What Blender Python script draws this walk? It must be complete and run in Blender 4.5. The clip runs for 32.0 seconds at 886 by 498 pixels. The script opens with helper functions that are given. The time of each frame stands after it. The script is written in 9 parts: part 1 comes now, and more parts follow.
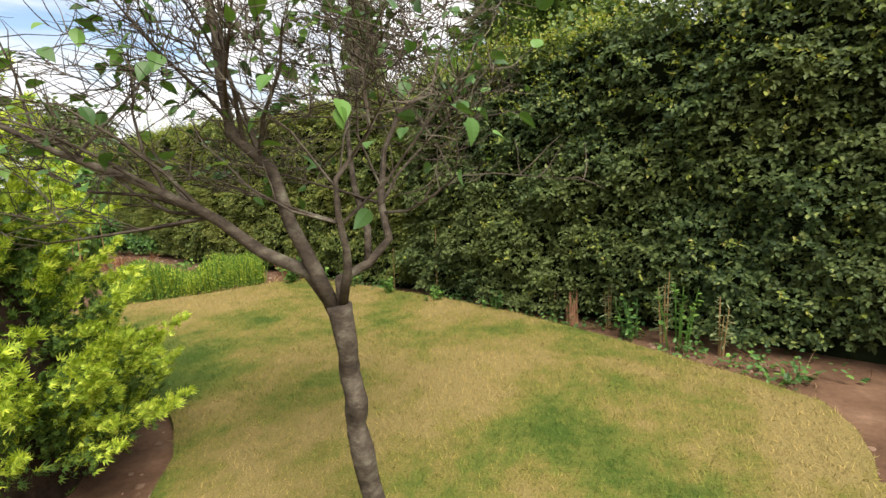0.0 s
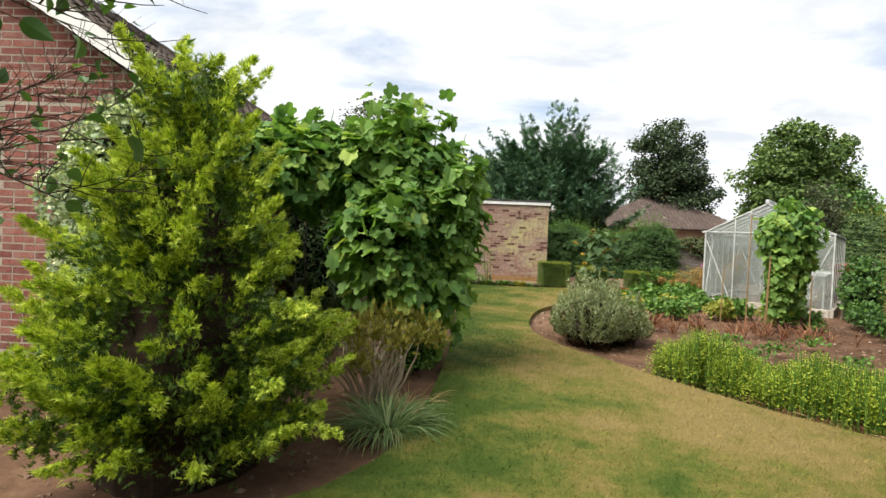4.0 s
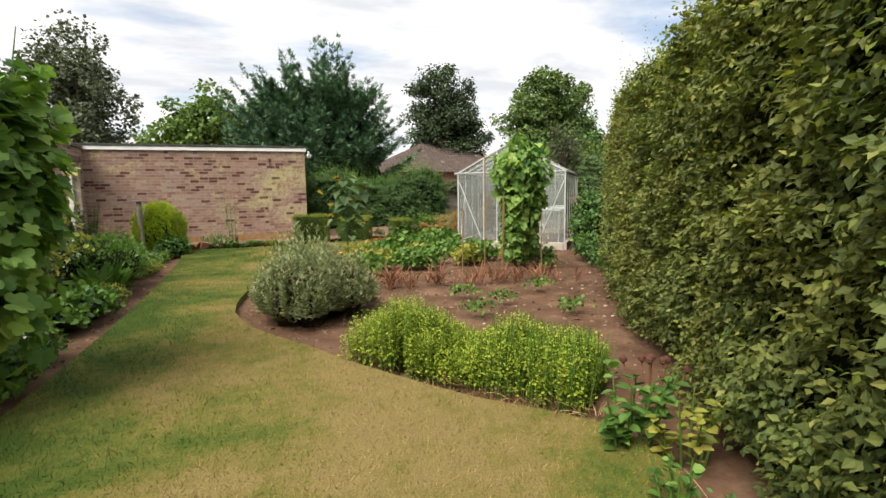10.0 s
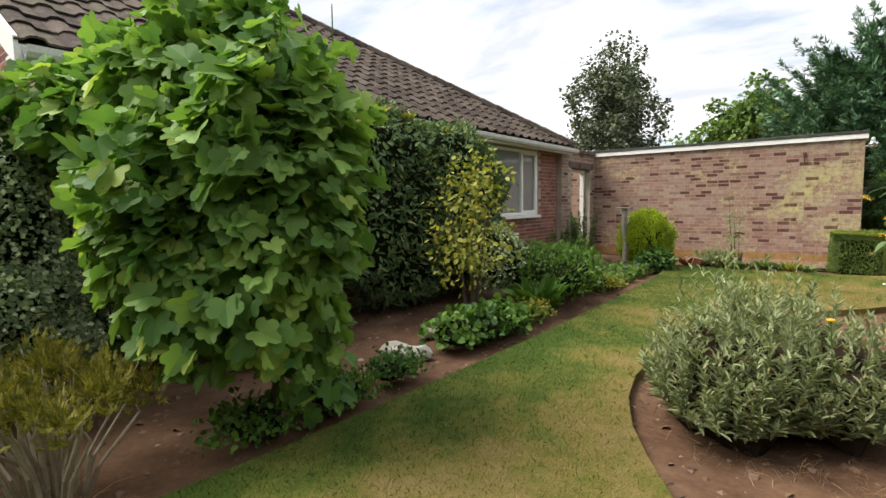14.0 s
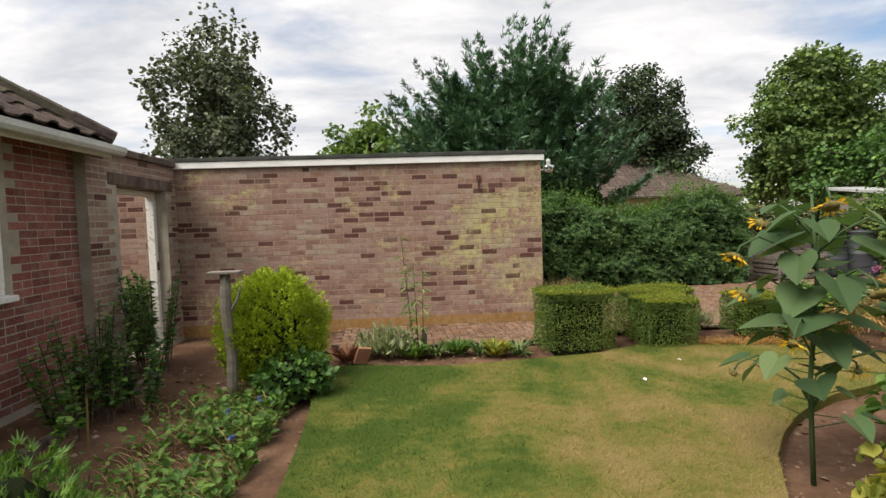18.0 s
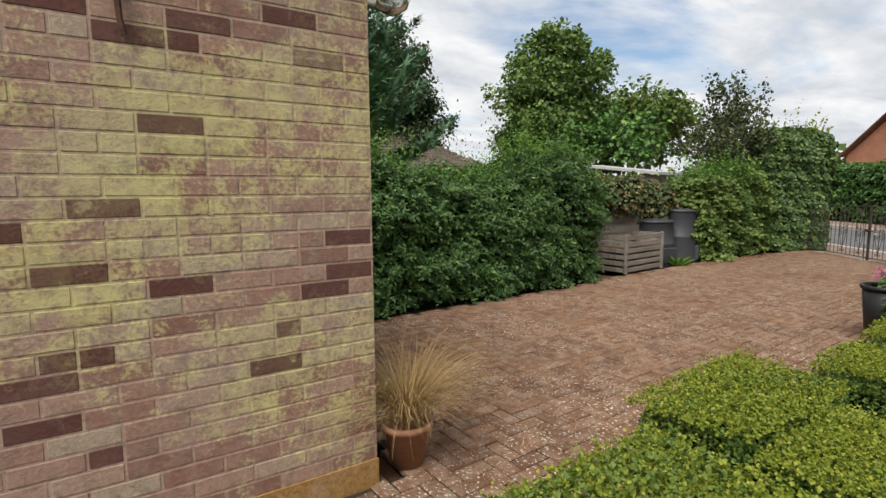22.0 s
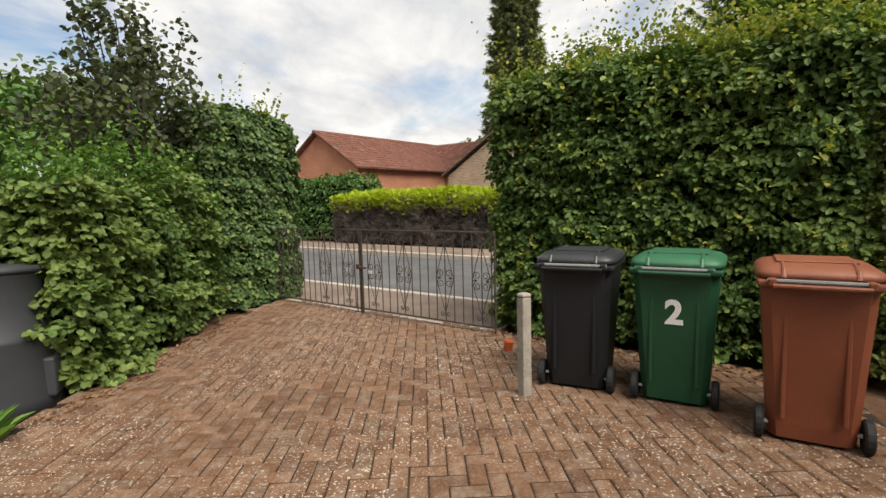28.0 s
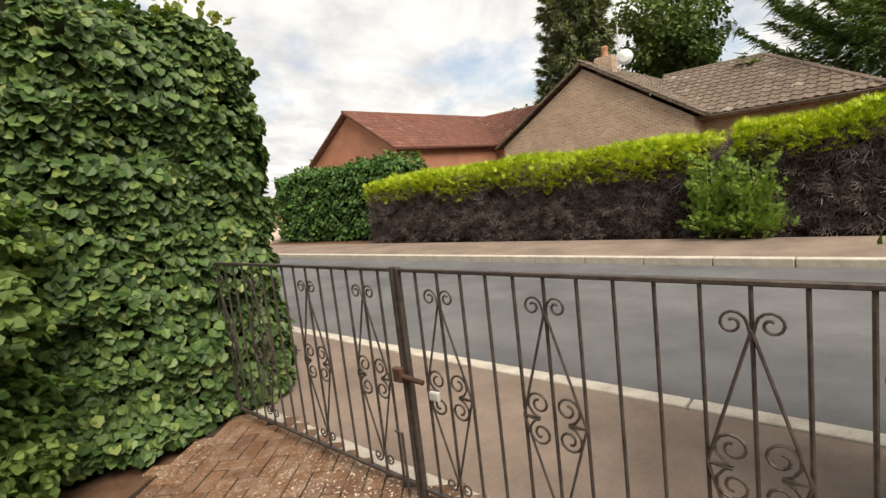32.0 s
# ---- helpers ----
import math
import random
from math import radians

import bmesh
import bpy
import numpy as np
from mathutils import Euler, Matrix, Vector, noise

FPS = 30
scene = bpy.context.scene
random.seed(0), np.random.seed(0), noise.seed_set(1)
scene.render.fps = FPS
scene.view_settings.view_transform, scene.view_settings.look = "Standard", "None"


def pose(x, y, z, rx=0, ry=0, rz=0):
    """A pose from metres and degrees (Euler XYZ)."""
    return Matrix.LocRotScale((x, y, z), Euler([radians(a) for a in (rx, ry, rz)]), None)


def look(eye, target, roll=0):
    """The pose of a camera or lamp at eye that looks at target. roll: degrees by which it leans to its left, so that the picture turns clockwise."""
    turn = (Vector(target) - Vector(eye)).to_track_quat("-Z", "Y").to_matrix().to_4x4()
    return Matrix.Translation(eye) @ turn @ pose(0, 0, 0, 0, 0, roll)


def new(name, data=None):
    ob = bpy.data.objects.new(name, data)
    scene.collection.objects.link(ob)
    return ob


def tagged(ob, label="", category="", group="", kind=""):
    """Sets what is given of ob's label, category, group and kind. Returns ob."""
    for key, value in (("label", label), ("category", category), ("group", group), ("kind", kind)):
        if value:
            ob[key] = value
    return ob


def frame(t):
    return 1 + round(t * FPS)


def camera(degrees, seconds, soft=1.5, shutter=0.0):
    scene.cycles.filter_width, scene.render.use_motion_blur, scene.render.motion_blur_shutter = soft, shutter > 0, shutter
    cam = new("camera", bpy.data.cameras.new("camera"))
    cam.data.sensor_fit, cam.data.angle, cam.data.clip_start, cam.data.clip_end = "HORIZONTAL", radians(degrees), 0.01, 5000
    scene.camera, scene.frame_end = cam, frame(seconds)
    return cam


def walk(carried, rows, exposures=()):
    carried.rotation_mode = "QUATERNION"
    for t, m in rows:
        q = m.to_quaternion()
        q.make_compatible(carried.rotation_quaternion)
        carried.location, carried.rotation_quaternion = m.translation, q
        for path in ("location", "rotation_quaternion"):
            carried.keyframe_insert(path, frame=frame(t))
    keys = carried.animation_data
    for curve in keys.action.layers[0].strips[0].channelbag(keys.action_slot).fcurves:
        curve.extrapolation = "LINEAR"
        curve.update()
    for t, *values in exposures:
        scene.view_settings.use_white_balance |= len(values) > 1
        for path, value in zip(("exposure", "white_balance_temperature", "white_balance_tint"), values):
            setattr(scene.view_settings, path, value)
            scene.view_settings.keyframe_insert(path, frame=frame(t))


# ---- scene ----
cam = camera(82.6, 32.0)
# seconds, eye, target, roll
PATH = [
    (0, (-6.025, -15.806, 1.349), (-4.066, -15.532, 1.054), -3.6),
    (0.5, (-5.497, -16.062, 1.36), (-3.53, -15.879, 1.044), -0.4),
    (1, (-4.89, -16.203, 1.338), (-2.953, -15.823, 1.016), -1.6),
    (1.5, (-4.251, -16.421, 1.273), (-2.429, -15.642, 1.006), -2.3),
    (2, (-3.775, -16.517, 1.288), (-2.307, -15.186, 1.017), -3.1),
    (2.5, (-3.442, -16.479, 1.331), (-2.22, -14.911, 1.115), -1.9),
    (3, (-3.029, -16.373, 1.284), (-2.094, -14.605, 1.225), -0.3),
    (3.5, (-2.772, -16.225, 1.275), (-2.392, -14.262, 1.21), 1.3),
    (5.5, (-1.968, -15.536, 1.305), (-2.54, -13.62, 1.311), 4.4),
    (6, (-1.945, -15.616, 1.274), (-1.935, -13.616, 1.272), 3.7),
    (6.5, (-2.019, -15.632, 1.292), (-1.556, -13.689, 1.18), 1.7),
    (7, (-2.041, -15.652, 1.29), (-1.446, -13.756, 1.065), 0.5),
    (7.5, (-2.034, -15.561, 1.329), (-1.402, -13.679, 1.086), 0.5),
    (8, (-2.011, -15.68, 1.317), (-1.342, -13.809, 1.087), 0.3),
    (8.5, (-1.939, -15.628, 1.303), (-1.259, -13.761, 1.075), 0.2),
    (9, (-1.716, -15.399, 1.305), (-1.031, -13.532, 1.093), 0.1),
    (9.5, (-1.489, -15.085, 1.297), (-0.811, -13.216, 1.082), -0.1),
    (10, (-1.208, -14.76, 1.307), (-0.539, -12.89, 1.07), -0.8),
    (10.5, (-0.915, -14.451, 1.32), (-0.297, -12.567, 1.053), 0.1),
    (11, (-0.669, -14.1, 1.287), (-0.141, -12.196, 0.975), -0.5),
    (11.5, (-0.476, -13.817, 1.311), (-0.444, -11.84, 1.006), 0.3),
    (12, (-0.278, -13.676, 1.358), (-0.879, -11.791, 1.071), 2.6),
    (12.5, (-0.207, -13.484, 1.342), (-1.188, -11.754, 1.127), 2.7),
    (13, (-0.2, -13.268, 1.286), (-1.415, -11.693, 1.076), 1.9),
    (13.5, (-0.279, -13.008, 1.274), (-1.53, -11.465, 1.043), -0.1),
    (14, (-0.437, -12.624, 1.287), (-1.655, -11.048, 1.106), -0.9),
    (14.5, (-0.71, -12.105, 1.336), (-1.775, -10.422, 1.18), 0.2),
    (15, (-1.02, -11.5, 1.39), (-1.887, -9.702, 1.286), 2.7),
    (15.5, (-1.24, -10.84, 1.46), (-1.86, -8.94, 1.395), 2.8),
    (17.5, (-1.939, -8.265, 1.552), (-1.969, -6.27, 1.407), -1.9),
    (18, (-1.88, -7.434, 1.532), (-1.774, -5.44, 1.422), -1.8),
    (18.5, (-1.781, -6.683, 1.506), (-1.432, -4.719, 1.367), -2.0),
    (19, (-1.586, -5.938, 1.474), (-1.042, -4.025, 1.264), -1.8),
    (19.5, (-1.515, -5.203, 1.51), (-0.868, -3.322, 1.301), -1.2),
    (20, (-1.433, -4.558, 1.49), (-0.742, -2.691, 1.291), -0.4),
    (20.5, (-1.366, -3.893, 1.49), (-0.507, -2.097, 1.296), 0.2),
    (21, (-1.279, -3.268, 1.489), (-0.284, -1.545, 1.287), -1.1),
    (21.5, (-1.159, -2.663, 1.481), (-0.136, -0.957, 1.267), -0.6),
    (22, (-0.985, -2.122, 1.42), (0.094, -0.455, 1.187), -0.3),
    (22.5, (-0.825, -1.62, 1.41), (0.459, -0.107, 1.155), 0.2),
    (23, (-0.792, -1.33, 1.376), (0.758, -0.076, 1.219), -1.2),
    (23.5, (-0.49, -0.901, 1.34), (1.171, 0.193, 1.135), -3.8),
    (24, (-0.037, -0.552, 1.301), (1.676, 0.453, 1.06), -3.4),
    (24.5, (0.487, -0.295, 1.272), (2.28, 0.539, 0.972), -2.5),
    (25, (1.042, -0.091, 1.282), (2.902, 0.587, 0.994), -0.8),
    (25.5, (1.628, 0.181, 1.311), (3.563, 0.615, 1.052), 1.1),
    (26, (2.258, 0.362, 1.307), (4.212, 0.708, 1.054), -0.4),
    (26.5, (2.899, 0.543, 1.305), (4.865, 0.836, 1.081), 0.2),
    (28.5, (5.548, 0.334, 1.419), (7.54, 0.33, 1.231), -1.9),
    (29, (6.196, 0.26, 1.424), (8.188, 0.284, 1.242), -2.6),
    (29.5, (6.811, 0.192, 1.397), (8.803, 0.265, 1.227), -1.7),
    (30, (7.476, 0.282, 1.349), (9.461, 0.46, 1.181), -0.7),
    (30.5, (7.97, 0.352, 1.364), (9.949, 0.57, 1.18), -0.8),
    (31, (8.387, 0.479, 1.37), (10.344, 0.84, 1.169), 0.2),
    (31.5, (8.712, 0.787, 1.38), (10.669, 1.128, 1.151), -3.5),
    (32, (9.092, 1.089, 1.39), (11.064, 1.31, 1.143), -6.6),
]
walk(cam, [(t, look(eye, target, roll)) for t, eye, target, roll in PATH],
     [(0, 1.08, 6800, 10), (1, 1.38, 6600, 9), (2, 1.26, 6800, 10), (3.5, 0.96, 6700, 9), (6, 0.68, 6500, 8), (8, 0.72, 6900, 11), (13, 0.92, 6700, 9), (15.5, 0.86, 6700, 10), (18, 0.58, 6800, 11), (20, 0.36, 6800, 11), (21, 0.30, 6600, 10), (22, 0.46, 6600, 9), (23, 0.30, 6500, 9), (24, 0.26, 6450, 8), (26, 0.42, 6500, 8), (29, 0.55, 7100, 10), (30, 0.60, 7100, 10), (31, 0.82, 7200, 10), (32, 0.66, 7200, 10)])

# ---------------------------------------------------------------- light
SUN_AZ, SUN_EL = 236.0, 54.0        # degrees clockwise from +y, above the horizon
world = bpy.data.worlds.new("sky")
scene.world = world
world.use_nodes = True


def sky_nodes(nt):
    n, k = nt.nodes, nt.links
    n.clear()
    out = n.new("ShaderNodeOutputWorld")
    bg = n.new("ShaderNodeBackground")
    bg.inputs["Strength"].default_value = 0.11
    sky = n.new("ShaderNodeTexSky")
    sky.sky_type, sky.sun_disc = "NISHITA", False
    sky.sun_elevation, sky.sun_rotation = radians(SUN_EL), radians(SUN_AZ)
    sky.air_density, sky.dust_density, sky.ozone_density = 1.0, 1.5, 1.2
    tc = n.new("ShaderNodeTexCoord")
    sep = n.new("ShaderNodeSeparateXYZ")
    k.new(tc.outputs["Generated"], sep.inputs[0])
    up = n.new("ShaderNodeMath"); up.operation = "MAXIMUM"; up.inputs[1].default_value = 0.0
    k.new(sep.outputs["Z"], up.inputs[0])
    lift = n.new("ShaderNodeMath"); lift.operation = "ADD"; lift.inputs[1].default_value = 0.16
    k.new(up.outputs[0], lift.inputs[0])
    div = n.new("ShaderNodeVectorMath"); div.operation = "DIVIDE"
    comb = n.new("ShaderNodeCombineXYZ")
    for i in range(3):
        k.new(lift.outputs[0], comb.inputs[i])
    k.new(tc.outputs["Generated"], div.inputs[0]); k.new(comb.outputs[0], div.inputs[1])

    def clouds(scale, detail, rough, offset):
        m = n.new("ShaderNodeMapping"); m.inputs["Location"].default_value = offset
        m.inputs["Scale"].default_value = (1.0, 1.6, 0.0)
        m.inputs["Rotation"].default_value = (0, 0, radians(35))
        k.new(div.outputs[0], m.inputs["Vector"])
        t = n.new("ShaderNodeTexNoise")
        t.inputs["Scale"].default_value, t.inputs["Detail"].default_value, t.inputs["Roughness"].default_value = scale, detail, rough
        t.inputs["Distortion"].default_value = 0.25
        k.new(m.outputs[0], t.inputs["Vector"])
        return t.outputs["Fac"]

    cover = n.new("ShaderNodeValToRGB")
    cover.color_ramp.elements[0].position, cover.color_ramp.elements[1].position = 0.3, 0.47
    k.new(clouds(0.75, 9.0, 0.56, (3.1, 1.7, 0.0)), cover.inputs[0])
    shade = n.new("ShaderNodeValToRGB")
    shade.color_ramp.elements[0].position, shade.color_ramp.elements[1].position = 0.36, 0.62
    shade.color_ramp.elements[0].color = (4.2, 4.45, 4.9, 1)
    shade.color_ramp.elements[1].color = (6.3, 6.35, 6.5, 1)
    k.new(clouds(1.5, 7.0, 0.6, (7.3, 0.4, 0.0)), shade.inputs[0])
    # the deep blue of the gaps, a little above the bare sky
    mix = n.new("ShaderNodeMix"); mix.data_type = "RGBA"
    k.new(cover.outputs["Color"], mix.inputs[0])
    k.new(sky.outputs[0], mix.inputs[6])
    k.new(shade.outputs["Color"], mix.inputs[7])
    k.new(mix.outputs[2], bg.inputs["Color"])
    k.new(bg.outputs[0], out.inputs[0])


sky_nodes(world.node_tree)
sun_lamp = bpy.data.lights.new("sun", "SUN")
sun_lamp.energy, sun_lamp.angle, sun_lamp.color = 3.75, radians(38), (1.0, 0.95, 0.87)
sun_ob = new("sun", sun_lamp)
az, el = radians(SUN_AZ), radians(SUN_EL)
sun_ob.matrix_world = look((math.sin(az) * math.cos(el) * 30, math.cos(az) * math.cos(el) * 30, math.sin(el) * 30), (0, 0, 0))


# ---------------------------------------------------------------- mesh helpers
def part(name, bm, material, parent=None, label="", smooth=False):
    """Links a bmesh as one mesh object, under parent if there is one."""
    me = bpy.data.meshes.new(name)
    bm.to_mesh(me)
    bm.free()
    if smooth:
        me.polygons.foreach_set("use_smooth", [True] * len(me.polygons))
    me.materials.append(material)
    ob = new(name, me)
    if parent is not None:
        ob.parent = parent
    if label:
        ob["label"] = label
    return ob


def array_part(name, verts, faces, material, parent=None, label="", kind=""):
    """Links a mesh of alike faces (an n x 3 or n x 4 array) as one object."""
    verts, faces = np.asarray(verts, np.float32), np.asarray(faces, np.int32)
    me = bpy.data.meshes.new(name)
    me.vertices.add(len(verts))
    me.vertices.foreach_set("co", verts.ravel())
    me.loops.add(faces.size)
    me.loops.foreach_set("vertex_index", faces.ravel())
    me.polygons.add(len(faces))
    me.polygons.foreach_set("loop_start", np.arange(0, faces.size, faces.shape[1], dtype=np.int32))
    me.update(calc_edges=True)
    me.shade_flat()
    me.materials.append(material)
    ob = new(name, me)
    if parent is not None:
        ob.parent = parent
    if label:
        ob["label"] = label
    if kind:
        ob["kind"] = kind
    return ob


def thing(name, label, category, m=None, group="", kind=""):
    ob = new(name)
    ob.empty_display_size = 0.1
    if m is not None:
        ob.matrix_world = m
    return tagged(ob, label, category, group, kind)


def box_bm(x0, x1, y0, y1, z0, z1, bevel=0.0, bm=None):
    own = bm is None
    bm = bm or bmesh.new()
    r = bmesh.ops.create_cube(bm, size=1.0)
    for v in r["verts"]:
        v.co = Vector(((x0 + x1) / 2 + v.co.x * (x1 - x0), (y0 + y1) / 2 + v.co.y * (y1 - y0), (z0 + z1) / 2 + v.co.z * (z1 - z0)))
    if bevel > 0:
        edges = list({e for v in r["verts"] for e in v.link_edges})
        bmesh.ops.bevel(bm, geom=edges, offset=bevel, segments=1 if bevel < 0.006 else 2, affect="EDGES", profile=0.5)
    return bm


def tube_bm(points, radii, sides=8, bm=None, cap=True):
    """A tapered tube through points."""
    bm = bm or bmesh.new()
    pts = [Vector(p) for p in points]
    if not hasattr(radii, "__len__"):
        radii = [radii] * len(pts)
    rings, ref = [], None
    for i, p in enumerate(pts):
        d = (pts[min(i + 1, len(pts) - 1)] - pts[max(i - 1, 0)]).normalized()
        if ref is None:
            ref = d.orthogonal().normalized()
        a = (ref - d * ref.dot(d)).normalized()
        ref, b = a, d.cross(a)
        rings.append([bm.verts.new(p + (a * math.cos(2 * math.pi * j / sides) + b * math.sin(2 * math.pi * j / sides)) * radii[i]) for j in range(sides)])
    for r0, r1 in zip(rings, rings[1:]):
        for j in range(sides):
            bm.faces.new((r0[j], r0[(j + 1) % sides], r1[(j + 1) % sides], r1[j]))
    if cap:
        bm.faces.new(rings[0][::-1])
        bm.faces.new(rings[-1])
    return bm


def lathe_bm(profile, sides=20, bm=None, squash=1.0):
    """A solid turned from (radius, height) pairs."""
    bm = bm or bmesh.new()
    rings = [[bm.verts.new((r * math.cos(2 * math.pi * j / sides), r * squash * math.sin(2 * math.pi * j / sides), z)) for j in range(sides)] for r, z in profile]
    for r0, r1 in zip(rings, rings[1:]):
        for j in range(sides):
            bm.faces.new((r0[j], r0[(j + 1) % sides], r1[(j + 1) % sides], r1[j]))
    bm.faces.new(rings[0][::-1])
    bm.faces.new(rings[-1])
    return bm


def slab_bm(outline, z0, z1, bm=None):
    """A prism over a closed outline of (x, y)."""
    bm = bm or bmesh.new()
    low = [bm.verts.new((x, y, z0)) for x, y in outline]
    high = [bm.verts.new((x, y, z1)) for x, y in outline]
    n = len(outline)
    for i in range(n):
        bm.faces.new((low[i], low[(i + 1) % n], high[(i + 1) % n], high[i]))
    bm.faces.new(high)
    bm.faces.new(low[::-1])
    bmesh.ops.recalc_face_normals(bm, faces=bm.faces)
    return bm


def smooth_line(points, step=0.25, closed=False):
    """A curve through points, in even steps."""
    p = [np.array(q, float) for q in points]
    n, out = len(p), []
    for i in range(n if closed else n - 1):
        a, b, c, d = (p[(i + j - 1) % n] if closed else p[min(max(i + j - 1, 0), n - 1)] for j in range(4))
        m = max(2, int(np.linalg.norm(c - b) / step))
        for t in np.linspace(0, 1, m, endpoint=False):
            out.append(tuple(0.5 * (2 * b + (c - a) * t + (2 * a - 5 * b + 4 * c - d) * t * t + (3 * b - a - 3 * c + d) * t ** 3)))
    if not closed:
        out.append(tuple(p[-1]))
    return out


def inside(xy, outline):
    """Which rows of xy lie inside a closed outline."""
    o = np.array(outline)[:, :2]
    hit = np.zeros(len(xy), bool)
    for (x0, y0), (x1, y1) in zip(o, np.roll(o, -1, 0)):
        if y0 != y1:
            hit ^= ((y0 > xy[:, 1]) != (y1 > xy[:, 1])) & (xy[:, 0] < (x1 - x0) * (xy[:, 1] - y0) / (y1 - y0) + x0)
    return hit


# ---------------------------------------------------------------- foliage helpers
def waves(p, scale, seed=0, n=7):
    """Smooth noise of about -1 to 1 at the rows of p."""
    g = np.random.default_rng(seed)
    out = np.zeros(len(p))
    for i in range(n):
        d = g.normal(size=3)
        d /= np.linalg.norm(d)
        out += np.sin((p @ d) * (2 * np.pi / scale) * g.uniform(0.6, 1.7) + g.uniform(0, 6.28))
    return out / n ** 0.5 / 1.1


def unit(v):
    return v / np.maximum(np.linalg.norm(v, axis=-1, keepdims=True), 1e-9)


def fan_leaf(outline):
    """A flat outline (length, width) as a fan of triangles about its base."""
    v = [(0.0, 0.0, 0.0)] + [(u, w, abs(w) * 0.25 - u * u * 0.18) for u, w in outline]
    return v, [(0, i, i + 1) for i in range(1, len(v) - 1)]


def lobed(tips, dips, teeth=0.05):
    """Outline of a lobed leaf from (angle, length) of its lobes and of the bays between them."""
    key = sorted([(-a, r) for a, r in tips + dips if a > 0] + tips + dips)
    out = []
    for (a0, r0), (a1, r1) in zip(key, key[1:]):
        for k in (0.0, 0.5):
            a, r = a0 + (a1 - a0) * k, r0 + (r1 - r0) * k + (teeth if k else 0.0)
            out.append((r * math.cos(radians(a)), r * math.sin(radians(a))))
    a, r = key[-1]
    out.append((r * math.cos(radians(a)), r * math.sin(radians(a))))
    return out


LEAF = ([(0, 0, 0), (0.3, 0.42, 0.1), (0.7, 0.36, 0.04), (1, 0, -0.12), (0.7, -0.36, 0.04), (0.3, -0.42, 0.1)], [(0, 3, 2, 1), (0, 5, 4, 3)])
SMALL_LEAF = ([(0, 0, 0), (0.5, 0.45, 0.08), (1, 0, -0.05), (0.5, -0.45, 0.08)], [(0, 3, 2, 1)])
VINE_LEAF = fan_leaf(lobed([(0, 1.0), (56, 0.88), (112, 0.66)], [(30, 0.68), (86, 0.56), (150, 0.3)], 0.07))
HEART_LEAF = fan_leaf([(-0.2, -0.12), (-0.22, -0.3), (-0.08, -0.46), (0.2, -0.5), (0.5, -0.38), (0.8, -0.17), (1.02, 0.0), (0.8, 0.17), (0.5, 0.38), (0.2, 0.5), (-0.08, 0.46), (-0.22, 0.3), (-0.2, 0.12)])


BEECH_LEAF = ([(0, 0, 0), (0.3, 0.34, 0.07), (0.7, 0.3, 0.03), (1, 0, -0.1), (0.7, -0.3, 0.03), (0.3, -0.34, 0.07)], [(0, 3, 2, 1), (0, 5, 4, 3)])
OVAL_LEAF = ([(0, 0, 0), (0.4, 0.34, 0.06), (1, 0, -0.08), (0.4, -0.34, 0.06)], [(0, 3, 2, 1)])


def slim_spray(fingers, spread, slim, curl=0.1):
    """A spray of pointed fingers, one triangle each."""
    v, f = [], []
    for i in range(fingers):
        a = (i / (fingers - 1) - 0.5) * spread
        l = 1.0 - abs(a) / spread * 0.7
        c, s = math.cos(a), math.sin(a)
        b, o = len(v), 0.25 * (1 - abs(a) / spread)
        v += [(o * c + s * slim, o * s - c * slim, 0), (c * l, s * l, curl), (o * c - s * slim, o * s + c * slim, 0)]
        f.append((b, b + 1, b + 2))
    return v, f


CONIFER_SPRAY = slim_spray(5, 1.7, 0.1)
FAR_SPRAY = slim_spray(3, 1.2, 0.1, -0.15)
NEEDLE_SPRAY = slim_spray(6, 1.5, 0.06, -0.15)
TWIG_SPRAY = slim_spray(6, 2.4, 0.028, 0.05)
LONG_LEAF = ([(0, 0, 0), (0.35, 0.11, 0.04), (0.75, 0.08, -0.03), (1, 0, -0.16), (0.75, -0.08, -0.03), (0.35, -0.11, 0.04)], [(0, 3, 2, 1), (0, 5, 4, 3)])


STRIP = ([(u, w * sg, z) for u, w, z in ((0, 0.05, 0), (0.36, 0.046, 0.03), (0.65, 0.036, -0.07), (0.84, 0.022, -0.22), (0.93, 0.005, -0.42)) for sg in (1, -1)], [(2 * i, 2 * i + 1, 2 * i + 3, 2 * i + 2) for i in range(4)])


def scatter(template, pos, way, face, size, g, spread=0.5, wide=1.0):
    """Copies of a leaf at pos: way is where its tip points, face is its upper side; both are shaken by spread."""
    tv, tf = np.array(template[0], float), np.array(template[1])
    n = len(pos)
    d = unit(np.broadcast_to(way, (n, 3)) + g.normal(size=(n, 3)) * spread)
    f = np.broadcast_to(face, (n, 3)) + g.normal(size=(n, 3)) * spread
    b = unit(np.cross(f, d))
    f = np.cross(d, b)
    size = np.broadcast_to(size, (n,))[:, None, None]
    v = pos[:, None, :] + size * (tv[None, :, 0:1] * d[:, None, :] + wide * tv[None, :, 1:2] * b[:, None, :] + tv[None, :, 2:3] * f[:, None, :])
    faces = tf[None] + (np.arange(n) * len(tv))[:, None, None]
    return v.reshape(-1, 3), faces.reshape(-1, tf.shape[1])


def join(chunks):
    v, f, o = [], [], 0
    for a, b in chunks:
        v.append(a); f.append(b + o); o += len(a)
    return np.concatenate(v), np.concatenate(f)


DOWN, UP = np.array([0, 0, -1.0]), np.array([0, 0, 1.0])

